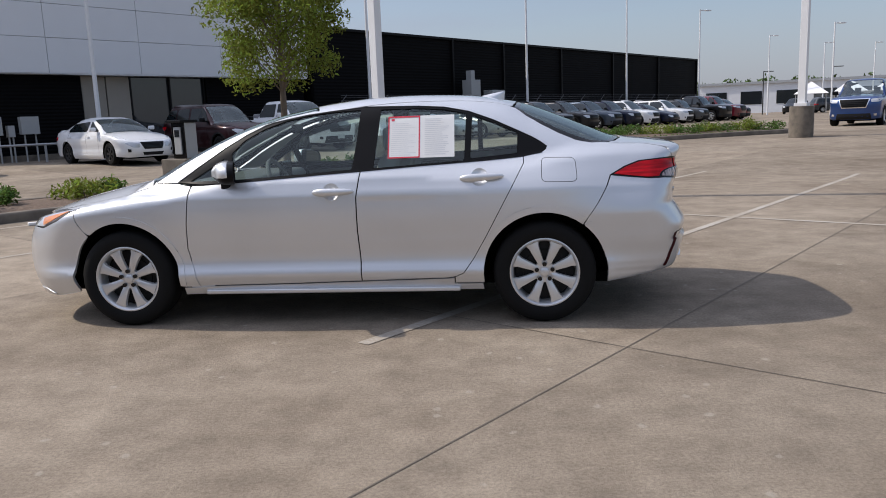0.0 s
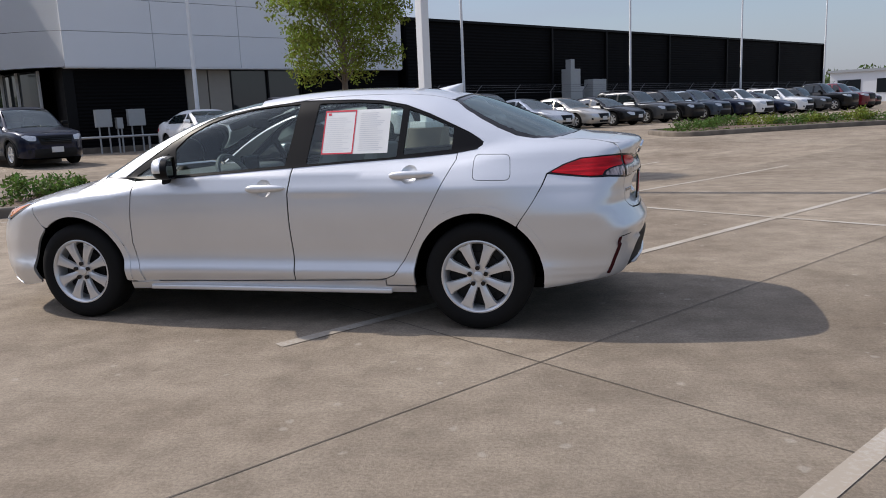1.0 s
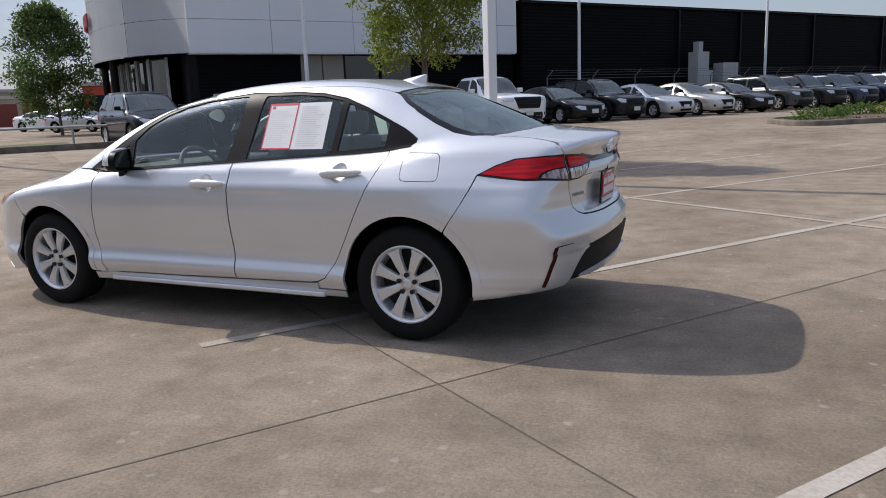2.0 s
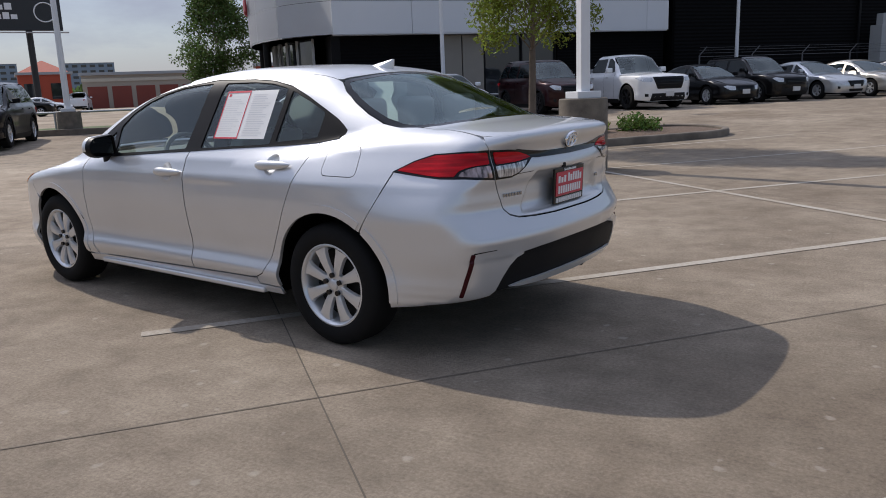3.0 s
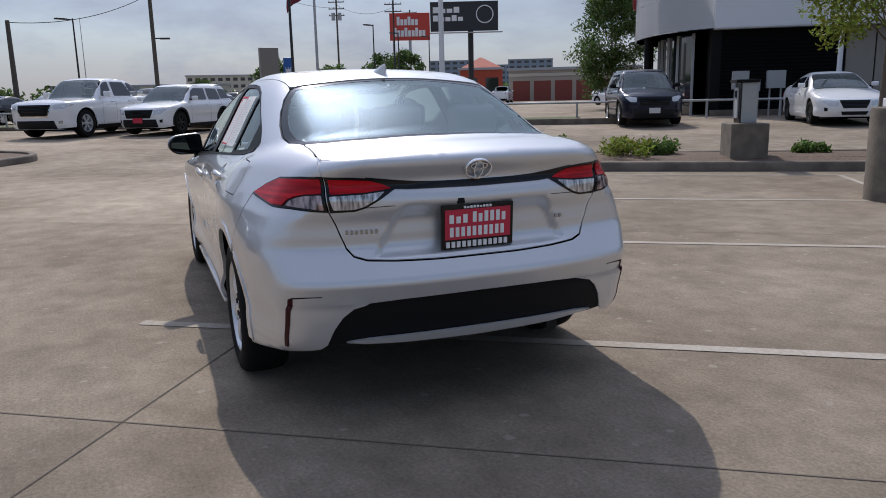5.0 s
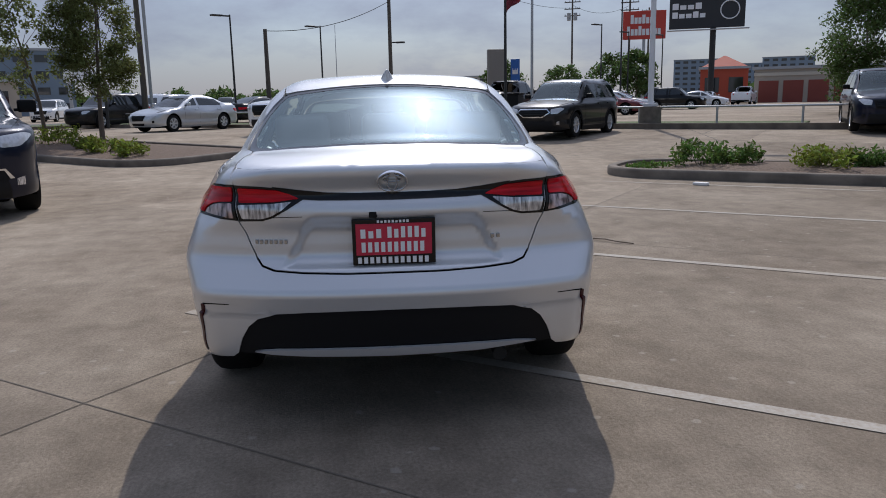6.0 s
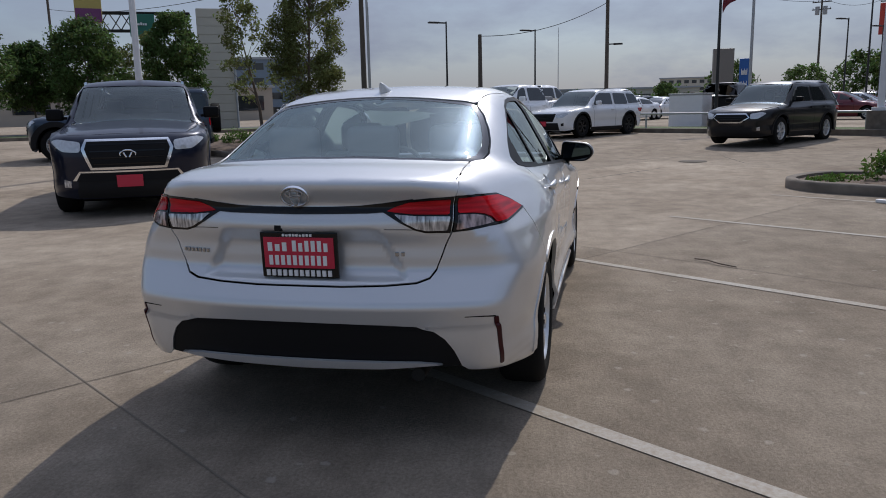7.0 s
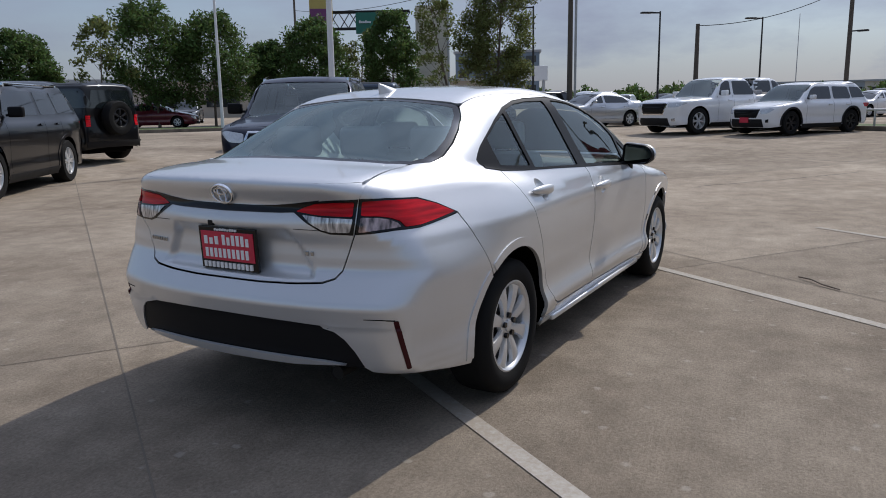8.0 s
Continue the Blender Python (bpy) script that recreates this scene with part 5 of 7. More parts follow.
ribbon("kerb", -29.3, 24.8, 7.5, 24.8, .16, .15, KERB, "concrete kerb along the edge of the lot", "kerb", -.3)
ribbon("kerb", -29.3, 24.8, -29.3, -40, .16, .15, KERB, "concrete kerb along the edge of the lot", "kerb")
ribbon("verge", -29.3, 26.6, 4.5, 26.6, 3.4, .10, VERGE, "mown grass verge beside the rail", "verge")
ribbon("verge", -32.2, 30, -32.2, -60, 5.6, .09, VERGE, "mown grass verge behind the kerb", "verge")
ribbon("road", -38.5, 90, -38.5, -90, 6.5, .012, ASPHALT, "grey asphalt road behind the verge", "road")
RAIL = coat("galvanised_rail", (.42, .43, .44), .5, .5)
rail = thing("guard_rail", "low galvanised pipe rail on posts along the verge", "rail", at(-28, 25.6, .4))
part("top_rail", rod((0, 0, .55), (35.0, 0, .55), .035, n=10), RAIL, rail, smooth=True)
for k in range(15):
    part("post", rod((k * 2.5, 0, -.1), (k * 2.5, 0, .55), .035, n=10), RAIL, rail, smooth=True)
rail = thing("guard_rail", "low pipe rail in front of the showroom wall", "rail", at(6.5, 27.6, .3))
part("top_rail", rod((0, 0, .62), (17, 0, .62), .04, n=10), RAIL, rail, smooth=True)
for k in range(8):
    part("post", rod((k * 2.4, 0, -.05), (k * 2.4, 0, .62), .04, n=10), RAIL, rail, smooth=True)

# ---- dealership: white panels over black ribs, and the long black hall ----
def ribs(x0, x1, z0, z1, y, pitch=.10, bm=None):
    """A wall sheet of horizontal ribs, face towards -y."""
    bm = bm or bmesh.new()
    n = int((z1 - z0) / pitch)
    prev = None
    for i in range(n * 2 + 1):
        z = z0 + (z1 - z0) * i / (n * 2)
        d = y - (.018 if i % 2 else 0)
        row = (bm.verts.new((x0, d, z)), bm.verts.new((x1, d, z)))
        if prev:
            bm.faces.new((prev[0], prev[1], row[1], row[0]))
        prev = row
    return bm


hall = thing("black_hall", "long black ribbed metal hall with vertical seams", "building", at(25.1, 29.5, .3))
part("core", box(0, 48, .1, 20, 0, 5.6), BLACK_WALL, hall)
seams = [0, 10.9, 16.1, 23.2, 31.0, 39.4, 48]
for a, b in zip(seams[:-1], seams[1:]):
    part("wall_panel", ribs(a + .06, b - .06, 0, 5.55, .05, .16), BLACK_WALL, hall)
for a in seams[1:]:
    part("downpipe", box(a - .07, a + .07, -.10, .06, 0, 5.62, .02), BLACK_TRIM, hall)
part("parapet_cap", box(-.05, 48.1, -.08, 20.1, 5.55, 5.68, .01), BLACK_TRIM, hall)
show = thing("dealership_building", "white panelled showroom over a black ribbed base", "building", at(9.25, 29.5, .3))
part("core", box(.1, 15.8, 1.6, 20, 0, 9.2), BLACK_WALL, show)
xs = [0, 3.30, 6.92, 10.7, 14.4, 15.55]
zs = [3.18, 4.46, 5.68, 6.9, 8.1, 9.3]
for a, b in zip(xs[:-1], xs[1:]):
    for c, d in zip(zs[:-1], zs[1:]):
        part("facade_panel", box(a + .008, b - .008, 0, .10, c + .008, d - .008, .006), WHITE_PANEL, show)
part("panel_backing", box(.02, 15.5, .06, 1.6, 3.2, 9.25), coat("panel_joint", (.16, .165, .17), .7), show)
part("soffit", box(.02, 15.5, .02, 1.6, 3.14, 3.19), WHITE_PANEL, show)
for a, b in ((0.0, 4.6), (10.1, 15.6)):
    part("base_wall", ribs(a, b, 0, 3.16, .45, .13), BLACK_WALL, show)
    part("base_core", box(a, b, .46, 1.6, 0, 3.16), BLACK_WALL, show)
part("base_return", box(-.02, .35, .40, 1.6, 0, 3.16), BLACK_TRIM, show)
win = part("shop_window", box(4.6, 10.1, .62, .66, .25, 3.1), SHOP_GLASS, show, "dark reflecting shop window")
part("window_back", box(4.6, 10.1, .67, 1.6, 0, 3.16), BLACK_WALL, show)
# tan reflection in the shop window, put in as two coloured boards before the glass
TAN = coat("tan_reflection", (.30, .27, .23), .7, vary=.1, scale=2)
part("window_reflection", box(4.65, 5.6, .52, .61, .2, 3.12, .01), TAN, show)
part("window_reflection", box(5.65, 6.6, .52, .61, .2, 3.12, .01), TAN, show)
for a in (4.6, 6.65, 8.4, 10.05):
    part("mullion", box(a - .04, a + .04, .52, .66, .2, 3.15, .01), BLACK_TRIM, show)
part("plinth", box(0, 15.6, .38, .5, 0, .22, .01), KERB, show)
# the curved front, white above a recessed glass foot
cur = [(0, 0), (-1.1, 1.0), (-1.9, 2.4), (-2.4, 4.2), (-2.6, 6.4), (-2.3, 8.8), (-1.5, 11.2), (-.2, 13.6)]
cx = curve(*[(b, a) for a, b in cur])
ts = np.linspace(0, 13.6, 25)
for c, d in zip(zs[:-1], zs[1:]):
    for k in range(0, 24, 4):
        bm = bmesh.new()
        rows = []
        for b in ts[k:k + 5]:
            bb = min(max(b, ts[k] + .01), ts[k + 4] - .01)
            x = float(cx(np.array([bb]))[0])
            rows.append([bm.verts.new((x, bb, c + .008)), bm.verts.new((x, bb, d - .008))])
        for p, q in zip(rows[:-1], rows[1:]):
            bm.faces.new((p[0], p[1], q[1], q[0]))
        bmesh.ops.solidify(bm, geom=bm.faces, thickness=.08)
        bmesh.ops.recalc_face_normals(bm, faces=bm.faces)
        part("curved_panel", bm, WHITE_PANEL, show, smooth=True)
bm = bmesh.new()
lo_ = [bm.verts.new((float(cx(np.array([b]))[0]) + .05, b, 3.16)) for b in ts] + [bm.verts.new((4, 13.6, 3.16)), bm.verts.new((4, 0, 3.16))]
bm.faces.new(lo_)
bmesh.ops.solidify(bm, geom=bm.faces, thickness=.06)
part("curved_soffit", bm, WHITE_PANEL, show)
bm = bmesh.new()
rows = [[bm.verts.new((float(cx(np.array([b]))[0]) + 1.1, b, .0)), bm.verts.new((float(cx(np.array([b]))[0]) + 1.1, b, 3.14))] for b in ts[3:]]
for p, q in zip(rows[:-1], rows[1:]):
    bm.faces.new((p[0], p[1], q[1], q[0]))
part("shop_window", bm, SHOP_GLASS, show)
for b in ts[3::2]:
    x = float(cx(np.array([b]))[0]) + 1.05
    part("mullion", box(x - .05, x + .05, b - .04, b + .04, 0, 3.14, .01), RAIL, show)
for b in (4.5, 9.5):
    x = float(cx(np.array([b]))[0]) + .35
    part("column", rod((x, b, 0), (x, b, 3.15), .16, n=16), BLACK_TRIM, show, smooth=True)
SIGN_RED = coat("red_sign_letters", (.30, .02, .03), .4)
for k in range(6):
    b = 6.2 + k * .62
    x = float(cx(np.array([b]))[0]) - .10
    part("sign_bar", box(x - .05, x + .02, b - .22, b + .22, 4.7, 5.25, .02), SIGN_RED, show)
# meter boxes, cabinets
GREY_BOX = coat("grey_cabinet", (.36, .37, .37), .5, vary=.08)
for u, w_, z0_, z1_ in ((10.16, .56, .97, 1.61), (10.72, .22, .9, 1.3), (11.36, .62, .98, 1.6)):
    t = thing("meter_box", "grey electrical box on two posts", "box", at(u, 28.9, .3), group="meter boxes")
    part("cabinet", box(-w_ / 2, w_ / 2, -.12, .12, z0_, z1_, .01), GREY_BOX, t)
    for s_ in (-1, 1):
        part("post", rod((s_ * w_ * .3, 0, 0), (s_ * w_ * .3, 0, z0_), .03, n=8), GREY_BOX, t)
t = thing("transformer_cabinet", "grey electrical cabinets by the hall wall", "cabinet", at(37, 28.8, .3))
part("tall_cabinet", box(-.55, .35, -.35, .35, 0, 3.2, .02), GREY_BOX, t)
part("chimney", box(-.35, .0, -.2, .2, 3.2, 3.75, .02), GREY_BOX, t)
part("side_cabinet", box(.36, .75, -.3, .3, 0, 2.2, .02), GREY_BOX, t)
t = thing("transformer_cabinet", "grey electrical cabinets by the hall wall", "cabinet", at(39.3, 28.8, .3))
part("tall_cabinet", box(-.75, .55, -.35, .35, 0, 2.6, .02), GREY_BOX, t)
part("side_cabinet", box(.56, .9, -.3, .3, 0, 1.9, .02), GREY_BOX, t)
FENCE_WIRE = coat("dull_fence_steel", (.12, .12, .125), .7)
fence = thing("wire_fence", "tall wire fence with angled post tops along the hall", "fence", at(24.8, 27.2, .3))
for k in range(18):
    bm = rod((k * 2.8, 0, 0), (k * 2.8, 0, 1.9), .03, n=8)
    rod((k * 2.8, 0, 1.9), (k * 2.8 + .25, -.15, 2.25), .02, n=6, bm=bm)
    part("post", bm, FENCE_WIRE, fence)
for z in (.15, 1.0, 1.85, 2.0, 2.12, 2.23):
    part("wire", rod((0, 0, z), (47.6, 0, z), .010 if z < 1.9 else .006, n=5), FENCE_WIRE, fence)


# ---- light poles ----
def light_pole(x, y, h, r, material, base=0., label="tall white lot light pole", heading=0., z=None, square=False):
    t = thing("light_pole", label, "pole", pose(x, y, float(ground_z(x, y)) if z is None else z, 0, 0, heading), group="lot light poles")
    if square:
        part("shaft", box(-r, r, -r, r, base, h, .01), material, t)
    else:
        part("shaft", rod((0, 0, base), (0, 0, h), r, r * .6, 16), material, t, smooth=True)
    part("arm", box(-.03, .6, -.04, .04, h - .12, h - .04, .015), material, t)
    part("lamp_head", box(.45, 1.10, -.15, .15, h - .12, h - .03, .03), material, t)
    if base:
        part("base_plate", box(-.19, .19, -.19, .19, base, base + .10, .01), material, t)
        bm = lathe([(.001, base), (.338, base), (.348, base - .008), (.352, base - .03), (.356, -.1)], 40, turn=Matrix.Rotation(radians(90), 4, "X") @ Matrix.Diagonal((1, 1, 1, 1)))
        part("concrete_base", bm, COLUMN, t, smooth=True)
    return t


COLUMN = coat("stained_concrete", (.150, .128, .102), .9, vary=.8, scale=5, bump_h=.006, bump_s=35)
light_pole(-.95, 12.39, 9.5, .074, POLE_WHITE, 1.04, "white square light pole on a round concrete base", 49.5, square=True)
light_pole(11.2, 23.65, 9, .11, POLE_WHITE, .95, "white square light pole on a round concrete base", 49.5, square=True)
light_pole(-19.3, 16.4, 9, .10, POLE_WHITE, .7, "white light pole on a round concrete base", 49.5)
for x, y, h in ((-11.9, 27.0, 9.6), (-3.32, 38.05, 9.6), (5.64, 48.5, 9.6), (14.4, 58.8, 9.6), (23.5, 69.4, 9.6), (33.0, 64.5, 7.6), (36, 84, 8.5), (45, 90, 8), (52, 92, 8), (-12.6, -2.7, 8.6), (-27.9, -18.5, 9.2)):
    light_pole(x, y, h, .085, POLE_WHITE, heading=20)
for x, y, h in ((-40.5, 1.55, 5.9), (-47.8, 6.7, 6.0), (-35.0, -4.06, 5.95), (-27.1, 13.6, 7.5), (-52, 28, 6.5), (-56, 32, 6.3), (-60, 37, 6.4), (-46, 27, 8.5), (38, 90, 5.0), (43, 84, 5.0)):
    light_pole(x, y, h, .07, POLE_BLACK, label="slim black area light pole", heading=-60 if x < 0 else 0)

# ---- kiosk in the island, drain, twig ----
kx, ky = -4.75, 14.30
t = thing("pay_kiosk", "black and grey access kiosk on a concrete block", "kiosk", pose(kx, ky, .10, 0, 0, -35))
part("concrete_block", box(-.36, .36, -.30, .30, 0, .62, .02), COLUMN, t)
part("cabinet", box(-.18, .18, -.12, .14, .62, 1.28, .02), GREY_BOX, t)
part("front_frame", box(-.185, .185, -.14, -.12, .62, 1.285, .008), GLOSS_BLACK, t)
part("front_panel", box(-.10, .10, -.165, -.14, .70, 1.20, .01), GREY_BOX, t)
part("screen", box(-.07, .07, -.172, -.165, 1.02, 1.15, .005), SHOP_GLASS, t)
part("hood", box(-.22, .22, -.22, .15, 1.28, 1.33, .01), BLACK_TRIM, t)
mesh_thing("drain_cover", lathe([(.001, .012), (.28, .012), (.30, .004), (.31, -.01)], 28, turn=Matrix.Rotation(radians(90), 4, "X")), JOINT, "round dark iron drain cover in the paving", "drain", pose(-12.9, 9.8, float(ground_z(-12.9, 9.8)) + .003), kind="structure", smooth=True)
bm = bmesh.new()
pts = [(-2.12, 7.58, .012), (-2.02, 7.66, .02), (-1.90, 7.72, .016), (-1.78, 7.83, .012)]
for a, b in zip(pts[:-1], pts[1:]):
    rod(a, b, .006, .005, 6, bm)
mesh_thing("litter", box(-.11, .11, -.045, .045, .002, .045, .012), PAPER, "crumpled white paper litter by the kerb", "litter", pose(-5.77, 10.70, float(ground_z(-5.77, 10.70)), 0, 0, 35))
mesh_thing("twig", bm, BARK, "thin dry twig lying on the concrete", "twig")


# ---- other vehicles ----
TINT = coat("tinted_glass", (.012, .017, .019), .03, vary=.3, scale=1.5, spec=.9)
SCREEN = glass("windscreen_glass", (.82, .92, .90), .92, 2.0, .02, (.88, .97, .96))
GREY_CLOTH = coat("grey_cloth", (.30, .30, .31), .9)
CHARCOAL = coat("charcoal_plastic", (.014, .014, .015), .65, spec=.2)
DARK_ALLOY = coat("dark_alloy", (.03, .03, .032), .3, .4)
PAINTS = {}


def paint(name, colour, metal=.35, rough=.3):
    if name not in PAINTS:
        dark = max(colour) < .12
        PAINTS[name] = metallic_paint(name + "_paint", colour, metal=metal, rough=rough, clear=.55 if dark else 1.0, spec=.2 if dark else .5)
    return PAINTS[name]


paint("white", (.78, .79, .80), .0)
paint("black", (.005, .005, .006), .2)
paint("navy", (.006, .010, .028), .35)
paint("blue", (.012, .055, .20), .5)
paint("slate", (.055, .075, .105), .5)
paint("grey", (.075, .078, .082), .5)
paint("silver", (.50, .52, .54), .6)
paint("beige", (.50, .47, .42), .5)
paint("maroon", (.030, .006, .008), .4)
paint("red", (.13, .006, .016), .3)
paint("gunmetal", (.016, .016, .018), .5)

KINDS = {
    # length, width, height, wheelbase, tyre, belt, hood at cowl, hood at nose, cowl, roof front, roof rear, window foot at the back, tail deck or None
    "sedan": dict(L=4.85, W=1.83, H=1.46, wb=2.78, r=.33, belt=.98, cowl=.98, nose=.72, xc=1.0, xf=.15, xr=-.95, xb=-1.75, deck=1.10),
    "suv": dict(L=4.62, W=1.86, H=1.69, wb=2.68, r=.355, belt=1.10, cowl=1.10, nose=.93, xc=.95, xf=.30, xr=-1.85, xb=-2.22, deck=None),
    "large_suv": dict(L=5.30, W=2.03, H=1.82, wb=3.07, r=.40, belt=1.24, cowl=1.24, nose=1.08, xc=1.15, xf=.50, xr=-2.25, xb=-2.58, deck=None),
    "pickup": dict(L=5.81, W=2.03, H=1.93, wb=3.70, r=.41, belt=1.27, cowl=1.27, nose=1.15, xc=1.25, xf=.65, xr=-.45, xb=-.75, deck=1.33),
    "jeep": dict(L=4.60, W=1.87, H=1.85, wb=3.0, r=.41, belt=1.18, cowl=1.20, nose=1.10, xc=.55, xf=.35, xr=-2.05, xb=-2.12, deck=None),
}


def vehicle_form(P, kind):
    lf = P["L"] * .5 - .02
    lr = P["L"] * .5
    w = P["W"] / 2
    soft = .55 if kind in ("pickup", "jeep") else 1.0
    z0 = P["r"] * .62
    plan = curve((-lr, w - .10 * soft), (-lr + .5, w - .02), (-.9, w - .01), (.9, w - .01), (lf - .55, w - .03), (lf, w - .16 * soft))
    belt = P["belt"]
    side = curve((z0 - .1, -.10), (z0 + .05, -.02), (z0 + .15, -.004), (z0 + .28, -.014), (belt * .62, 0), (belt - .16, -.006), (belt - .05, -.04), (belt + .05, -.09), (belt + .3, -.3))
    deck = P["deck"] if P["deck"] else belt
    top = curve((-lr - .1, deck - .06), (-lr, deck - .03), (P["xb"] + .05 if P["deck"] else -lr + .2, deck), (P["xb"] + .4, belt + .02), (P["xc"] - .3, belt), (P["xc"], P["cowl"]), ((P["xc"] + lf) / 2, P["cowl"] * .62 + P["nose"] * .38), (lf - .2, P["nose"] + .01), (lf, P["nose"] - .07), (lf + .2, P["nose"] - .25))
    nose = curve((z0 - .1, lf - .16), (z0 + .1, lf - .02), (z0 + .3, lf), (P["nose"] - .12, lf - .02), (P["nose"], lf - .08), (P["nose"] + .2, lf - .3))
    tail = curve((z0, lr - .10), (z0 + .15, lr - .02), (z0 + .35, lr), (belt - .1, lr - .05), (belt, lr - .06), (belt + .3, lr - (.12 if not P["deck"] else .0)))
    H = P["H"]
    roof = curve((-lr - .4, .6), (P["xb"] - .02, belt - .02 if not P["deck"] else deck - .01), (P["xr"], H - .07), ((P["xr"] * 2 + P["xf"]) / 3, H - .012), ((P["xr"] + P["xf"] * 2) / 3, H), (P["xf"], H - .06), (P["xc"], P["cowl"] + .01), (P["xc"] + .5, P["cowl"] - .35))
    if kind == "jeep":
        roof = curve((-lr - .4, H - .12), (-lr, H - .05), (-1.2, H - .01), (-.3, H), (P["xf"], H - .05), (P["xf"] + .08, H - .16), (P["xc"], P["cowl"] + .01), (P["xc"] + .5, P["cowl"] - .35))
    lean = .30 if kind in ("suv", "large_suv", "pickup") else (.12 if kind == "jeep" else .5)

    def f(x, y, z):
        ay = np.abs(y)
        s = ay - plan(x) - side(z)
        t = z - top(x) + .08 * ay**2
        fr = x - nose(z) + (.30 if soft < 1 else .42) * (ay / w)**3
        re = -x - tail(z) + .16 * soft * (ay / w)**3
        low = smax(smax(s, fr, .12 * soft), re, .12 * soft)
        low = smax(low, t, .07)
        low = np.maximum(low, z0 * .82 - z)
        g = ay - (w - .10) + (z - belt) * lean
        g = np.maximum(np.maximum(g, ay - w + .07), belt - .2 - z)
        r = z - roof(x) + .09 * ay**2
        cabin = smax(g, r, .12)
        if not P["deck"]:
            cabin = smax(cabin, -x - (lr - .06) + np.maximum(0, z - belt) * (.06 if kind == "jeep" else .30), .10)
        elif kind == "pickup":
            cabin = smax(cabin, -x + P["xb"] - .02, .06)
        return smin(low, cabin, .04)
    return f, plan, lf, lr, w, z0


CUTS = {}


def cabin(car, P, w, lf):
    """Dashboard, two front seats and a floor behind the windscreen."""
    x0 = P["xc"] - .55
    part("dashboard", box(x0, x0 + .55, -w + .22, w - .22, P["belt"] - .45, P["belt"] - .06, .05), DASH, car)
    for sg in (1, -1):
        bm = box(x0 - .95, x0 - .80, sg * .38 - .24, sg * .38 + .24, P["belt"] - .60, P["belt"] + .10, .05)
        box(x0 - 1.0, x0 - .90, sg * .38 - .13, sg * .38 + .13, P["belt"] + .10, P["belt"] + .30, .04, bm)
        part("front_seat", bm, GREY_CLOTH, car)
    part("cabin_back", box(x0 - 1.9, x0 - 1.6, -w + .25, w - .25, P["belt"] - .6, P["belt"] + .18, .06), GREY_CLOTH, car)
    part("cabin_floor", box(x0 - 1.9, x0 + .5, -w + .2, w - .2, P["r"] + .05, P["r"] + .12), DARK_VOID, car)
    part("bulkhead", box(x0 + .52, x0 + .56, -w + .2, w - .2, P["r"] + .05, P["belt"] - .08), DARK_VOID, car)


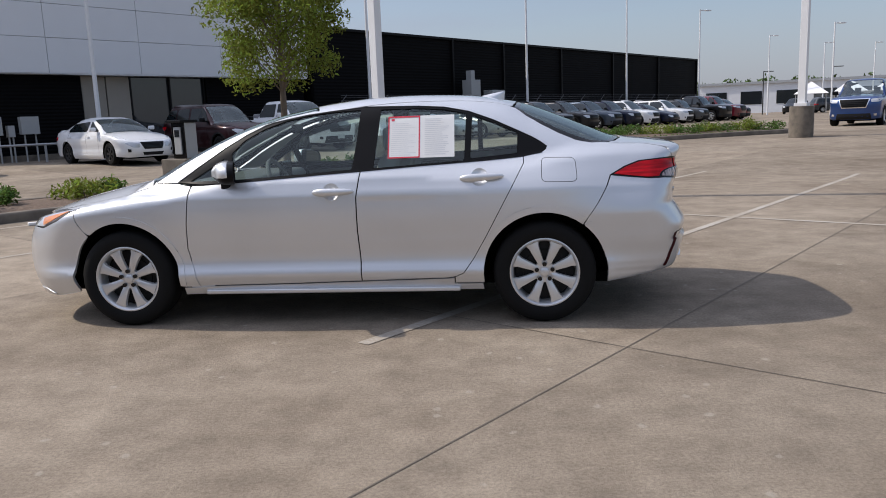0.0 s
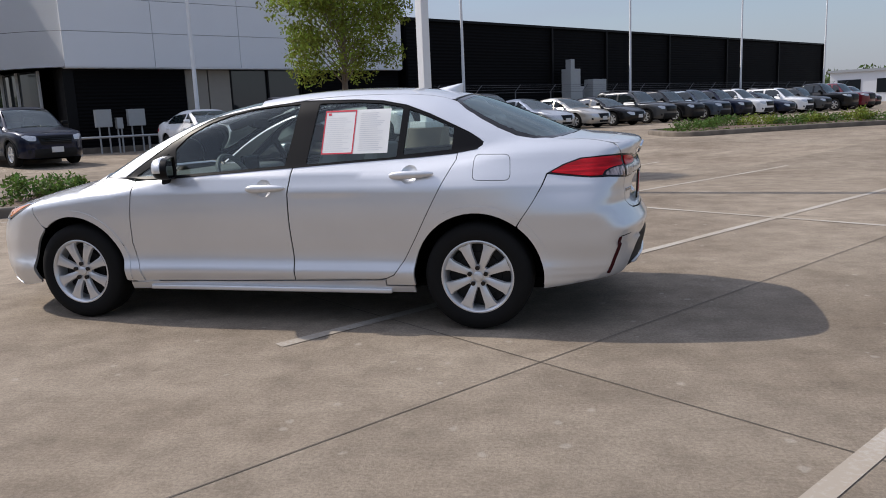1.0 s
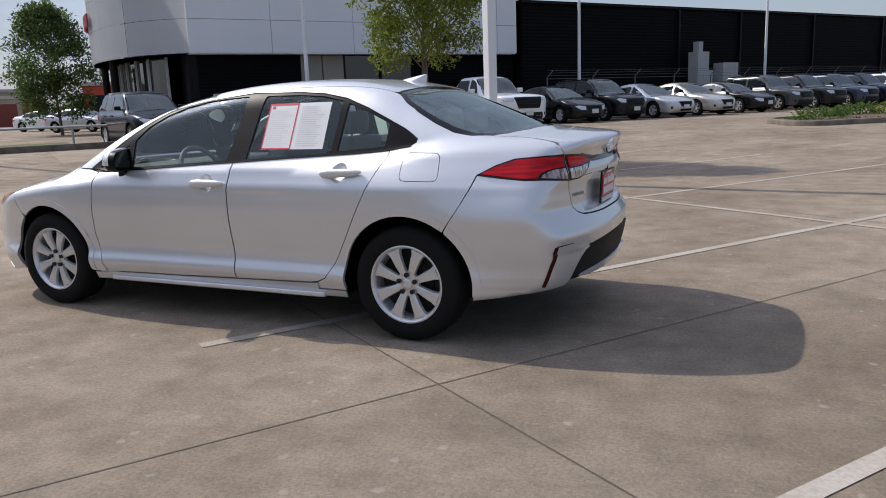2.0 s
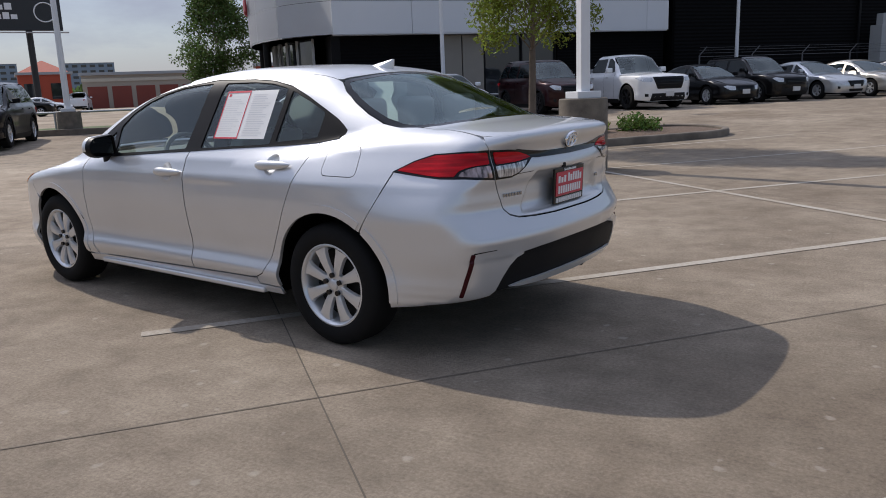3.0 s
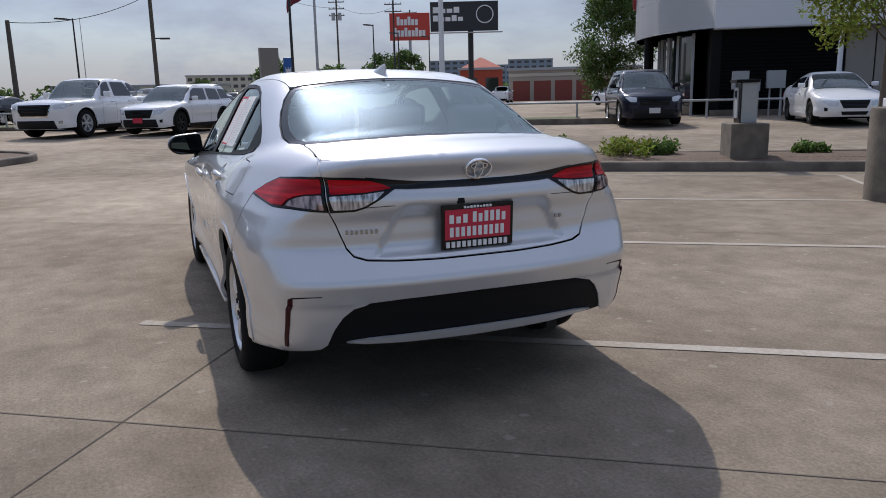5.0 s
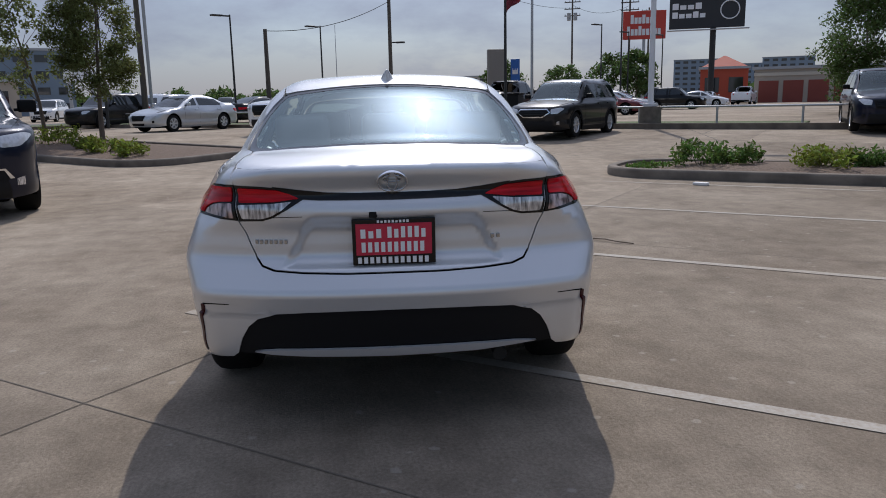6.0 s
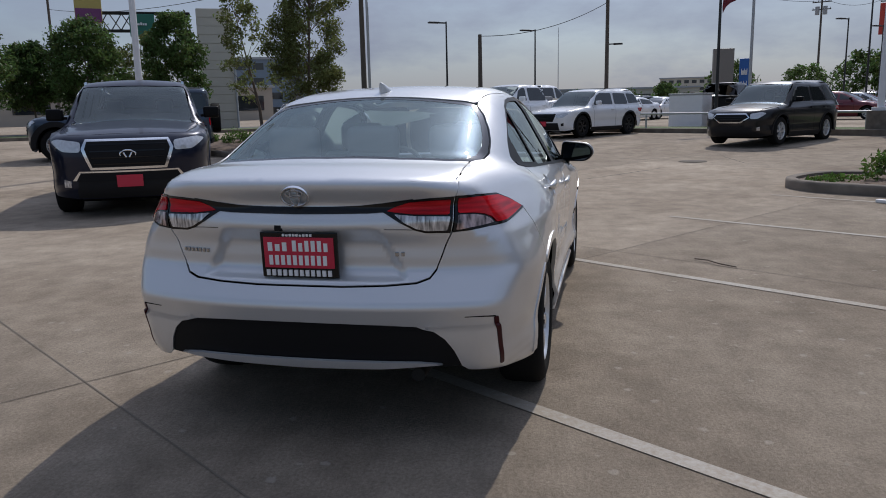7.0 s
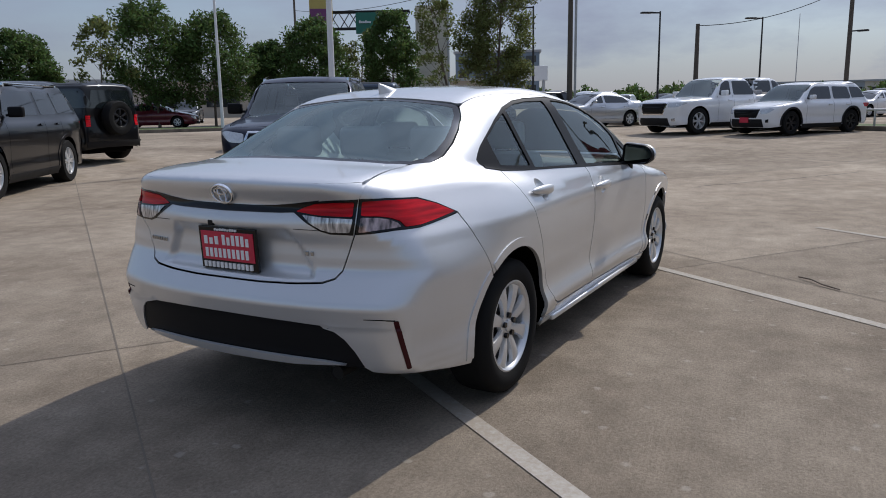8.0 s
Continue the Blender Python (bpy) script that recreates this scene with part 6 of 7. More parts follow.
def vehicle(kind, colour, m, label, alloy=None, step=.11, grille="wide", trim=None, rails=False, roof_black=False, spare=False, plate=None, group="", scale=1.0, tall=1.0, chrome=False):
    """A parked vehicle, nose along +x of the pose m."""
    P = dict(KINDS[kind])
    P["L"] *= scale
    for h_ in ("H", "belt", "cowl", "nose", "deck"):
        P[h_] = P[h_] and P[h_] * tall
    name = {"suv": "suv_car", "large_suv": "suv_car", "sedan": "sedan_car", "pickup": "pickup_truck", "jeep": "off_road_car"}[kind]
    car = thing(name, label, "truck" if kind == "pickup" else "car", m, group)
    f, plan, lf, lr, w, z0 = vehicle_form(P, kind)

    def cut(way, loops, st, **more):
        key = (kind, scale, tall, way is ring, repr(loops), st, repr(sorted(more.items())))
        if key not in CUTS:
            CUTS[key] = patch(f, way, loops, st, **more)
        return CUTS[key]
    mat = PAINTS[colour]
    low = trim or CHARCOAL
    ax, belt, wr = P["wb"] / 2, P["belt"], P["r"]
    mid = AXLE + .9 * math.pi / 2

    def up(pts):
        q = onto(f, above, [a for a, _ in pts], [b for _, b in pts])
        return [tuple(v) for v in to_ring(q)]

    def pair(nm, outline, material, off=.004, st=None, lip=.01, label_=""):
        p = cut(ring, [outline], st or step, off=off, gap=0, lip=lip)
        for q in (p, flipped(p)):
            sheet(nm, [q], material, car, label_)

    def across(nm, half, c, material, off=.004, lip=.01):
        o = half + [(2 * c - s, z) for s, z in half[::-1]]
        return sheet(nm, [cut(ring, [o], step, off=off, gap=0, lip=lip)], material, car)
    def fs(y):
        return .9 * math.atan2(y, lf - .05 - AXLE)

    def rs(y):
        return .9 * math.atan2(y, lr - .05 - AXLE)
    hood_y = float(plan(np.array([P["xc"]]))[0]) - .14
    fe = lf - .16
    hoodp = [(fe, 0), (fe - .02, w * .45), (fe - .12, w * .72), (P["xc"] + .55, hood_y), (P["xc"] + .02, hood_y - .02)]
    y_r = w - .10 - (P["H"] - .12 - belt) * (.30 if kind in ("suv", "large_suv", "pickup") else (.12 if kind == "jeep" else .5)) - .06
    pill = [(P["xc"] - .10, hood_y - .05), ((P["xc"] + P["xf"]) / 2, (hood_y - .05 + y_r) / 2), (P["xf"] - .02, y_r)]
    ditch = [(a, y_r - (.03 if a < P["xr"] + .1 else 0)) for a in np.linspace(P["xf"] - .1, P["xr"] + (.12 if P["deck"] else .12), 5)]
    if P["deck"]:
        xe = P["xb"]
        rg = [(P["xr"] + .02, y_r - .06), ((P["xr"] + xe) / 2, (y_r + hood_y) / 2 - .10), (xe + .03, hood_y - .16)] if kind == "sedan" else [(P["xr"] - .03, y_r - .05), (xe + .10, y_r - .04)]
        rear = [(xe - .02, hood_y - .12), (-lr + .35, w * .74), (-lr + .12, w * .60), (-lr + .08, w * .3), (-lr + .08, 0)]
    else:
        rg = []
        rear = [(P["xr"] - .02, y_r - .10), (P["xr"] - .05, y_r * .5), (P["xr"] - .06, 0)]
    ra = wr + .065

    def bent(pts):
        """Side points (x, z) as ring points."""
        return [(x if abs(x) <= AXLE else math.copysign(AXLE + .9 * math.atan2(abs(x) - AXLE, float(plan(np.array([x]))[0]) - .01), x), z) for x, z in pts]
    arch_r = bent(arc(-ax, wr, ra, -12, 192, 16))
    arch_f = bent(arc(ax, wr, ra, -12, 192, 16))
    zb = z0 * .92
    top_line = up(hoodp) + up(pill) + up(ditch) + (up(rg) if rg else []) + up(rear)
    tail_z, nose_z = top_line[-1][1], top_line[0][1]
    outline = top_line + [(-mid, zb + .12), (-mid + .5, zb + .10), (-lr * .86, zb + .06)] + arch_r[::-1] + [(-ax + ra + .1, zb), (ax - ra - .1, zb)] + arch_f[::-1] + [(lf * .88, zb + .02), (mid - .5, zb + .02), (mid, zb + .03)]
    p = cut(ring, [outline], step, gap=0)
    body = sheet("body", [p, flipped(p)], mat, car)
    ho = hoodp + [(P["xc"] + .05, hood_y * .5), (P["xc"] + .08, 0)]
    sheet("hood", [cut(above, [ho + [(a, -b) for a, b in ho[-2:0:-1]]], step, gap=.004)], mat, car)
    if step < .14:
        hf = [(fe, 0), (fe - .02, w * .45 + .05), (fe - .12, w * .72 + .05), (P["xc"] + .55, hood_y + .06), (P["xc"] - .03, hood_y + .05), (P["xc"] + .05, hood_y * .5), (P["xc"] + .08, 0)]
        sheet("hood_gutter", [cut(above, [hf + [(a, -b) for a, b in hf[-2:0:-1]]], step, off=-.012, gap=0, lip=0)], mat, car)
    sc = [(P["xc"] + .07, 0), (P["xc"] + .04, hood_y * .55), (P["xc"] + .015, hood_y - .025)] + pill + [(P["xf"] + .03, y_r * .5), (P["xf"] + .04, 0)]
    sheet("windscreen", [cut(above, [sc + [(a, -b) for a, b in sc[-2:0:-1]]], step, gap=.006, off=-.006)], SCREEN if step < .14 else TINT, car)
    if step < .14:
        cabin(car, P, w, lf)
    rf = [(P["xf"] + .03, 0), (P["xf"] + .02, y_r * .5), (P["xf"] - .03, y_r - .004)] + [(a, b - .004) for a, b in ditch] + ([(P["xr"] + .04, y_r * .55), (P["xr"] + .02, 0)] if P["deck"] else [(a, b) for a, b in rear])
    sheet("roof", [cut(above, [rf + [(a, -b) for a, b in rf[-2:0:-1]]], step, gap=.001)], BLACK_TRIM if roof_black else mat, car)
    if P["deck"]:
        if kind == "sedan":
            gl = [(P["xr"] + .02, 0), (P["xr"] + .01, y_r * .55), (P["xr"], y_r - .08)] + [(a, b - .01) for a, b in rg[1:]] + [(P["xb"] + .02, 0)]
            sheet("rear_window", [cut(above, [gl + [(a, -b) for a, b in gl[-2:0:-1]]], step, off=-.004, gap=.004)], TINT, car)
            dk = [(P["xb"] - .02, 0)] + rear
        else:
            dk = [(P["xb"] - .04, 0)] + rear
        sheet("boot_lid" if kind == "sedan" else "bed_cover", [cut(above, [dk + [(a, -b) for a, b in dk[-2:0:-1]]], step, gap=.003, off=0 if kind == "sedan" else -.03)], mat if kind == "sedan" else BLACK_PLASTIC, car)
    # side panes
    xb = P["xc"] - .28
    zt = P["H"] - .14
    zb_ = belt + .03
    bp = (xb + P["xr"]) / 2 + .10
    fpane = [(xb, zb_), (P["xf"] + .12, zt - .10), (P["xf"] - .08, zt), (bp + .06, zt), (bp + .06, zb_)]
    end = {"sedan": P["xb"] + .45, "suv": P["xr"] + .55, "large_suv": P["xr"] + .9, "pickup": P["xb"] + .18, "jeep": P["xr"] + 1.0}[kind]
    rpane = [(bp - .06, zb_), (bp - .06, zt), (end + .22 if kind == "sedan" else end + .05, zt - (.06 if kind == "sedan" else .01)), (end - .05, zb_ + .05), (end, zb_)]
    pair("side_window", rounded(fpane, .05, 3), TINT)
    pair("side_window", rounded(rpane, .05, 3), TINT)
    if not P["deck"]:
        q0, q1 = end - .10, P["xr"] - .12
        pair("side_window", rounded([(q0, zb_ + .02), (q0 + .04, zt - .01), (q1 + .12, zt - .03), (q1 - .04, zb_ + .10), (q1 + .02, zb_ + .04)], .05, 3), TINT)
        across("rear_window", [(-mid + rs(w * .74), belt + .06), (-mid + rs(w * .62), P["H"] - .20)], -mid, TINT)
    # lower cladding, seams, handles
    pair("side_cladding", [(ax - ra - .02, zb - .01), (ax - ra - .02, zb + .12), (-ax + ra + .02, zb + .12), (-ax + ra + .02, zb - .01)], low if kind != "sedan" else mat, .010)
    for xs in (P["xc"] - .22, bp, end + .02):
        pair("door_seam", [(xs - .004, zb + .14), (xs - .004, zb_ - .02), (xs + .004, zb_ - .02), (xs + .004, zb + .14)], DARK_VOID, .002, lip=0)
    for xs in (bp + .18, end + .18):
        pair("door_handle", [(xs - .08, belt - .15), (xs - .08, belt - .12), (xs + .08, belt - .12), (xs + .08, belt - .15)], mat, .030, lip=.03)
    # arch edges
    if kind in ("suv", "jeep", "pickup", "large_suv"):
        for cx in (ax, -ax):
            pair("arch_trim", bent(arc(cx, wr, ra - .005, -8, 188, 14) + arc(cx, wr, ra + (.05 if kind != "jeep" else .12), 188, -8, 14)), low if kind in ("suv", "jeep") else mat, .010 if kind != "jeep" else .09, lip=.02 if kind != "jeep" else .10)
    # nose
    nz = P["nose"]
    gz0, gz1 = (nz - .24, nz - .10) if kind == "sedan" else (nz - .30, nz - .12) if kind == "suv" else (nz - .42, nz - .10)
    gw = fs(w * (.38 if kind == "sedan" else .50 if kind == "suv" else .55))
    if grille == "hex":
        gw = fs(w * .50)
        zm = gz0 + (gz1 - gz0) * (.62 if kind == "suv" else .72)
        hexa = lambda g: [(mid - gw * (.86 if kind == "suv" else .96) - g * .6, gz1 + g), (mid - gw - g, zm), (mid - gw * (.58 if kind == "suv" else .84) - g * .6, gz0 - g)]
        mirrored = lambda h: h + [(2 * mid - s, z) for s, z in h[::-1]]
        shell = sheet("grille_frame", [cut(ring, [mirrored(hexa(.030))], step, off=.012, gap=0, lip=.02)], CHROME, car, "chrome grille frame")
        sheet("grille", [cut(ring, [mirrored(hexa(0))], step, off=.018, gap=0)], BLACK_PLASTIC, shell)
    else:
        shell = across("grille_frame", [(mid - gw - .03, gz1 + .03), (mid - gw + .06, gz0 - .04)], mid, CHROME if chrome else low, .006)
        sheet("grille", [cut(ring, [[(mid - gw, gz1), (mid - gw + .07, gz0), (mid + gw - .07, gz0), (mid + gw, gz1)]], step, off=.012, gap=0)], BLACK_PLASTIC, shell)
    for k in range(4):
        z = gz0 + (gz1 - gz0) * (k + .5) / 4
        bw = (.60 + .09 * k if kind == "suv" else .80 + .04 * k) if grille == "hex" else .85
        sheet("grille_bar", [cut(ring, [[(mid - gw * bw, z - .008), (mid - gw * bw, z + .008), (mid + gw * bw, z + .008), (mid + gw * bw, z - .008)]], step, off=.022, gap=0)], GLOSS_BLACK, shell)
    hl = mid - gw - .04
    pair("headlamp", rounded([(hl, nz - .10), (hl, nz - .23), (hl - .16, nz - .22), (hl - .34, nz - .09), (hl - .24, nz - .06)], .03, 3), HEADLAMP, .006)
    if kind == "sedan":
        across("lower_intake", [(mid - fs(w * .36), z0 + .15), (mid - fs(w * .32), z0 + .06)], mid, low, .006)
    else:
        across("lower_intake", [(mid - fs(w * .62), z0 + .26), (mid - fs(w * .70), z0 + .02)], mid, low, .006)
    pair("fog_lamp", [(mid - fs(w * .90), z0 + .26), (mid - fs(w * .90), z0 + .16), (mid - fs(w * .76), z0 + .16), (mid - fs(w * .76), z0 + .24)], CLEAR_LENS if chrome else low, .006)
    if plate:
        sheet("number_plate", [cut(ring, [[(mid - fs(.15), z0 + .16), (mid - fs(.15), z0 + .31), (mid + fs(.15), z0 + .31), (mid + fs(.15), z0 + .16)]], .1, off=.030, gap=0, lip=.03)], plate, car)
    # tail
    tz = belt - .10
    pair("tail_lamp", rounded([(-mid + rs(w * .62), tz), (-mid + rs(w * .66), tz - .16), (-lr * .80, tz - .12), (-lr * .78, tz - .01)], .02, 3) if kind != "jeep" else [(-mid + rs(w * .74), tz), (-mid + rs(w * .74), tz - .25), (-mid + rs(w * .88), tz - .25), (-mid + rs(w * .88), tz)], RED_LENS, .008)
    across("rear_bumper_trim", [(-mid + rs(w * .9), zb + .25), (-mid + rs(w * .9), zb + .12)], -mid, low, .02)
    # mirrors
    for sg in (1, -1):
        mw, mh = (.115, .085) if kind in ("large_suv", "pickup", "jeep") else (.09, .062)
        bm = box(-.05, .07, -mw, mw, -mh, mh, .035, segments=3)
        mr = part("mirror", bm, mat if colour in ("white", "silver") else BLACK_TRIM, car, smooth=True)
        mr.matrix_local = pose(P["xc"] - .38, sg * (w + mw - .04), belt + .09)
        part("mirror_arm", box(-.03, .03, -.16 if sg > 0 else .05, -.05 if sg > 0 else .16, -.07, -.03, .01), BLACK_TRIM, mr)
    if rails:
        for sg in (1, -1):
            bm = box(P["xr"] + .2, P["xf"] - .25, sg * (y_r - .02) - .018, sg * (y_r - .02) + .018, P["H"] - .035, P["H"] - .005, .012)
            box(P["xf"] - .30, P["xf"] - .22, sg * (y_r - .02) - .02, sg * (y_r - .02) + .02, P["H"] - .12, P["H"] - .01, .01, bm)
            box(P["xr"] + .2, P["xr"] + .28, sg * (y_r - .02) - .02, sg * (y_r - .02) + .02, P["H"] - .12, P["H"] - .01, .01, bm)
            part("roof_rail", bm, CHROME if chrome else BLACK_TRIM, car, smooth=True)
    if spare:
        hold = new("spare_wheel_mount")
        hold.parent = car
        hold.matrix_local = pose(-lr - .02, .0, .62, 0, 0, 90)
        wheel(hold, 0, .06, wr * .96, .24, .22, 6, DARK_ALLOY, True, "spare_wheel")
    if chrome and kind == "large_suv":
        across("bumper_trim", [(mid - fs(w * .98), z0 + .245), (mid - fs(w * .72), z0 + .245), (mid - fs(w * .60), z0 + .365), (mid - fs(w * .05), z0 + .365)], mid, CHROME, .012)
        across("bumper_intake", [(mid - fs(w * .66), z0 + .235), (mid - fs(w * .58), z0 + .345), (mid - fs(w * .05), z0 + .345)], mid, BLACK_PLASTIC, .016)
        bd = part("badge", oval(.095, .05, .012), CHROME, car, "chrome oval badge", True)
        bd.matrix_local = pose(lf + .022, 0, (gz0 + gz1) / 2, 0, 0, 180)
        for sg in (1, -1):
            part("badge_wing", rod((lf + .034, sg * .018, (gz0 + gz1) / 2 - .04), (lf + .034, sg * .05, (gz0 + gz1) / 2 + .02), .012, n=8), CHROME, car)
    # wheels and dark underside
    for x in (ax, -ax):
        for left in (True, False):
            sg = 1 if left else -1
            plain_wheel(car, x, sg * (w - .135), wr, .225 if kind in ("sedan", "suv") else .27, wr * .64, alloy or ALLOY, left)
            bm = bmesh.new()
            rim_ = arc(x, wr, ra + .01, -20, 200, 14)
            a_ = [bm.verts.new((px, sg * (float(plan(np.array([px]))[0]) - .045), pz)) for px, pz in rim_]
            b_ = [bm.verts.new((px, sg * (w - .45), pz)) for px, pz in rim_]
            for i in range(len(rim_) - 1):
                bm.faces.new((a_[i], a_[i + 1], b_[i + 1], b_[i]))
            bm.faces.new(b_)
            bmesh.ops.solidify(bm, geom=bm.faces, thickness=.006)
            part("wheel_housing", bm, DARK_VOID, car)
    part("underside", box(-lr * .88, lf * .86, -w * .62, w * .62, z0 * .8, z0 + .14, .03), DARK_VOID, car)
    return car


WHEELS = {}


def plain_wheel(parent, x, y, r, width, rim_r, alloy, left):
    """A wheel of fewer parts for vehicles farther off: tyre, rim with spokes, hub; alike ones share their meshes."""
    key = (r, width, alloy.name)
    hub = new("wheel")
    hub.parent = parent
    hub.matrix_local = pose(x, y, r, 0, 0, 0 if left else 180)
    if key in WHEELS:
        for nm, me in WHEELS[key]:
            new(nm, me).parent = hub
        return hub
    h = width / 2
    t = part("tyre", lathe([(rim_r, -h * .9), (rim_r + .01, -h), (r - .03, -h), (r, -h * .7), (r, h * .7), (r - .03, h), (rim_r + .01, h), (rim_r, h * .9)], 32), RUBBER, hub, smooth=True)
    bm = lathe([(rim_r, h * .9), (rim_r - .012, h * .92), (rim_r - .03, h * .5), (rim_r - .03, -h * .5)], 32)
    for k in range(6):
        a = 2 * math.pi * k / 6
        for da in (-.13, .13):
            rows = []
            for rr, wd, dp in ((.03, .02, .75), (rim_r * .6, .017, .84), (rim_r - .012, .022, .80)):
                rows.append([bm.verts.new((rr * math.cos(a + da) - c * math.sin(a + da), h * dp + d, rr * math.sin(a + da) + c * math.cos(a + da))) for c, d in ((-wd, -.03), (-wd * .8, 0), (wd * .8, 0), (wd, -.03))])
            for p, q in zip(rows[:-1], rows[1:]):
                for i in range(3):
                    bm.faces.new((p[i], q[i], q[i + 1], p[i + 1]))
    lathe([(.001, h * .86), (.05, h * .84), (.06, h * .6)], 20, bm)
    bmesh.ops.recalc_face_normals(bm, faces=bm.faces)
    rm = part("rim", bm, alloy, hub, smooth=True)
    b = part("brake_disc", lathe([(.001, h * .1), (rim_r * .7, h * .12), (rim_r - .03, -h * .4)], 24), STEEL_DARK, hub)
    WHEELS[key] = [(o.name.split(".")[0], o.data) for o in (t, rm, b)]
    return hub


def parked(x, y, heading):
    return pose(x, y, float(ground_z(x, y)), 0, 0, heading)


def bay(u, v=23.3):
    x, y = lot(u, v)
    return parked(x, y, -40.5)


BLANK_PLATE = coat("pale_plate", (.6, .6, .6), .5)
vehicle("sedan", "white", parked(-10.44, 24.6, -40.5), "white midsize sedan with dark wheels and black grille", DARK_ALLOY, step=.07)
vehicle("suv", "maroon", bay(15.4), "dark maroon SUV with a black grille", DARK_ALLOY, tall=1.05)
vehicle("pickup", "white", bay(18.6, 23.4), "white double-cab pickup with black wheels and grille", DARK_ALLOY, tall=.97, plate=BLANK_PLATE)
row_cars = [(22.0, "sedan", "black", "black sedan in the row by the black hall"), (24.3, "suv", "black", "black compact SUV in the row by the black hall"),
            (27.0, "sedan", "silver", "silver grey sedan in the row by the black hall"), (29.6, "sedan", "beige", "pale beige sedan in the row by the black hall"),
            (32.4, "sedan", "black", "black sedan in the row by the black hall"), (35.3, "suv", "grey", "grey SUV with roof rails in the row"),
            (38.0, "suv", "gunmetal", "dark grey SUV in the row by the black hall"), (40.8, "suv", "slate", "slate blue SUV in the row by the black hall"),
            (43.3, "suv", "navy", "navy SUV in the row by the black hall"), (45.9, "suv", "white", "white SUV with black roof rails in the row"),
            (48.6, "sedan", "navy", "navy sedan in the row by the black hall"), (51.4, "suv", "white", "white SUV with dark glass in the row"),
            (54.2, "suv", "grey", "grey SUV with dark glass in the row"), (57.0, "pickup", "black", "black pickup at the end of the row"),
            (60.0, "pickup", "red", "red pickup at the end of the row"), (63.0, "suv", "red", "red SUV at the end of the row")]
for u, kind, colour, label in row_cars:
    vehicle(kind, colour, bay(u), label, step=.11, group="cars by the black hall", rails=kind == "suv", plate=BLANK_PLATE if u < 34 else None)
vehicle("suv", "navy", parked(-14.6, 21.1, -33), "dark navy compact SUV with a pale number plate", rails=False, plate=BLANK_PLATE)
vehicle("pickup", "blue", parked(19.1, 34.3, -128), "bright blue heavy-duty pickup with a chrome grille", chrome=True, tall=1.04)
vehicle("large_suv", "navy", parked(-7.3, .02, 24), "dark navy full-size SUV with a chrome-framed grille", grille="hex", rails=True, chrome=True, plate=PLATE_RED, step=.075)
vehicle("large_suv", "black", parked(-4.74, -5.06, 29.7), "black full-size SUV with bright alloy wheels", rails=True, chrome=True)
vehicle("jeep", "black", parked(-9.48, -9.10, -88), "black boxy off-road car with a spare wheel behind", DARK_ALLOY, spare=True, roof_black=True)
vehicle("jeep", "slate", parked(-15.2, -4.6, -68), "blue-grey boxy off-road car with flared arches", spare=True, roof_black=True)
vehicle("suv", "gunmetal", parked(-17.7, 12.9, -43), "dark grey SUV with a chrome-framed six-sided grille", grille="hex", chrome=True, step=.08, tall=.97)
vehicle("suv", "white", parked(-22.5, 8.15, -40.5), "white compact SUV with black wheels", DARK_ALLOY, plate=PLATE_RED, tall=.92, step=.08)
vehicle("pickup", "white", parked(-23.55, 5.75, -40.5), "white crew-cab pickup with a chrome grille", chrome=True, tall=.93, step=.08)


# ---- beyond the lot ----
vehicle("sedan", "silver", parked(-29, .3, -38), "pale silver sedan by the far island", step=.14)
vehicle("suv", "black", parked(-37, -4.5, -30), "black SUV behind the pale sedan", step=.14)
vehicle("suv", "white", parked(-44, -2, 140), "white SUV in the far lot", step=.14)
vehicle("sedan", "black", parked(-42, 2.8, 140), "dark sedan in the far lot", step=.14)
vehicle("sedan", "red", parked(-38.0, 22.6, 52), "dark red sedan beyond the rail", step=.14)
vehicle("suv", "black", parked(-51.5, 34, 52), "black SUV beyond the rail", step=.14)
vehicle("sedan", "white", parked(-60, 41, 52), "white sedan beyond the rail", step=.14)
vehicle("sedan", "silver", parked(-45, 26.5, 52), "silver sedan beyond the rail", step=.14)
vehicle("sedan", "white", parked(-45, 12.6, -40), "white sedan in the far lot", step=.14)
vehicle("sedan", "white", parked(-49, 15, -40), "white sedan in the far lot", step=.14)
vehicle("suv", "grey", parked(-38, 9.5, -40), "dark grey SUV in the far lot", step=.14)
vehicle("pickup", "black", parked(-33.5, 15.5, 140), "black pickup beyond the rail", step=.14)
vehicle("pickup", "white", parked(-30.0, 6.5, 140), "white pickup beyond the kerb", step=.14)
vehicle("sedan", "red", parked(-30.8, -25.6, 118), "dark red sedan behind the kerb", step=.14)
vehicle("suv", "grey", parked(-42, -33, 35), "grey SUV behind the kerb", step=.14)
vehicle("suv", "black", parked(40, 86, -130), "black SUV far across the lot", step=.14)
vehicle("suv", "grey", parked(45, 88, 0), "grey SUV far across the lot", step=.14)
vehicle("sedan", "silver", parked(-34, 39, 0), "silver sedan on the far road", step=.14)
vehicle("sedan", "white", parked(-42, 44, 0), "white sedan on the far road", step=.14)
more = random.Random(21)
for k in range(16):
    vehicle(more.choice(["sedan", "suv", "suv", "pickup"]), more.choice(["white", "silver", "black", "grey", "navy", "white"]), parked(-62 - 4 * (k % 3) - .9 * k, 16 + 3.1 * k - 12 * (k % 2), 140), "parked vehicle far off in the neighbouring lot", step=.14, group="far parked vehicles")
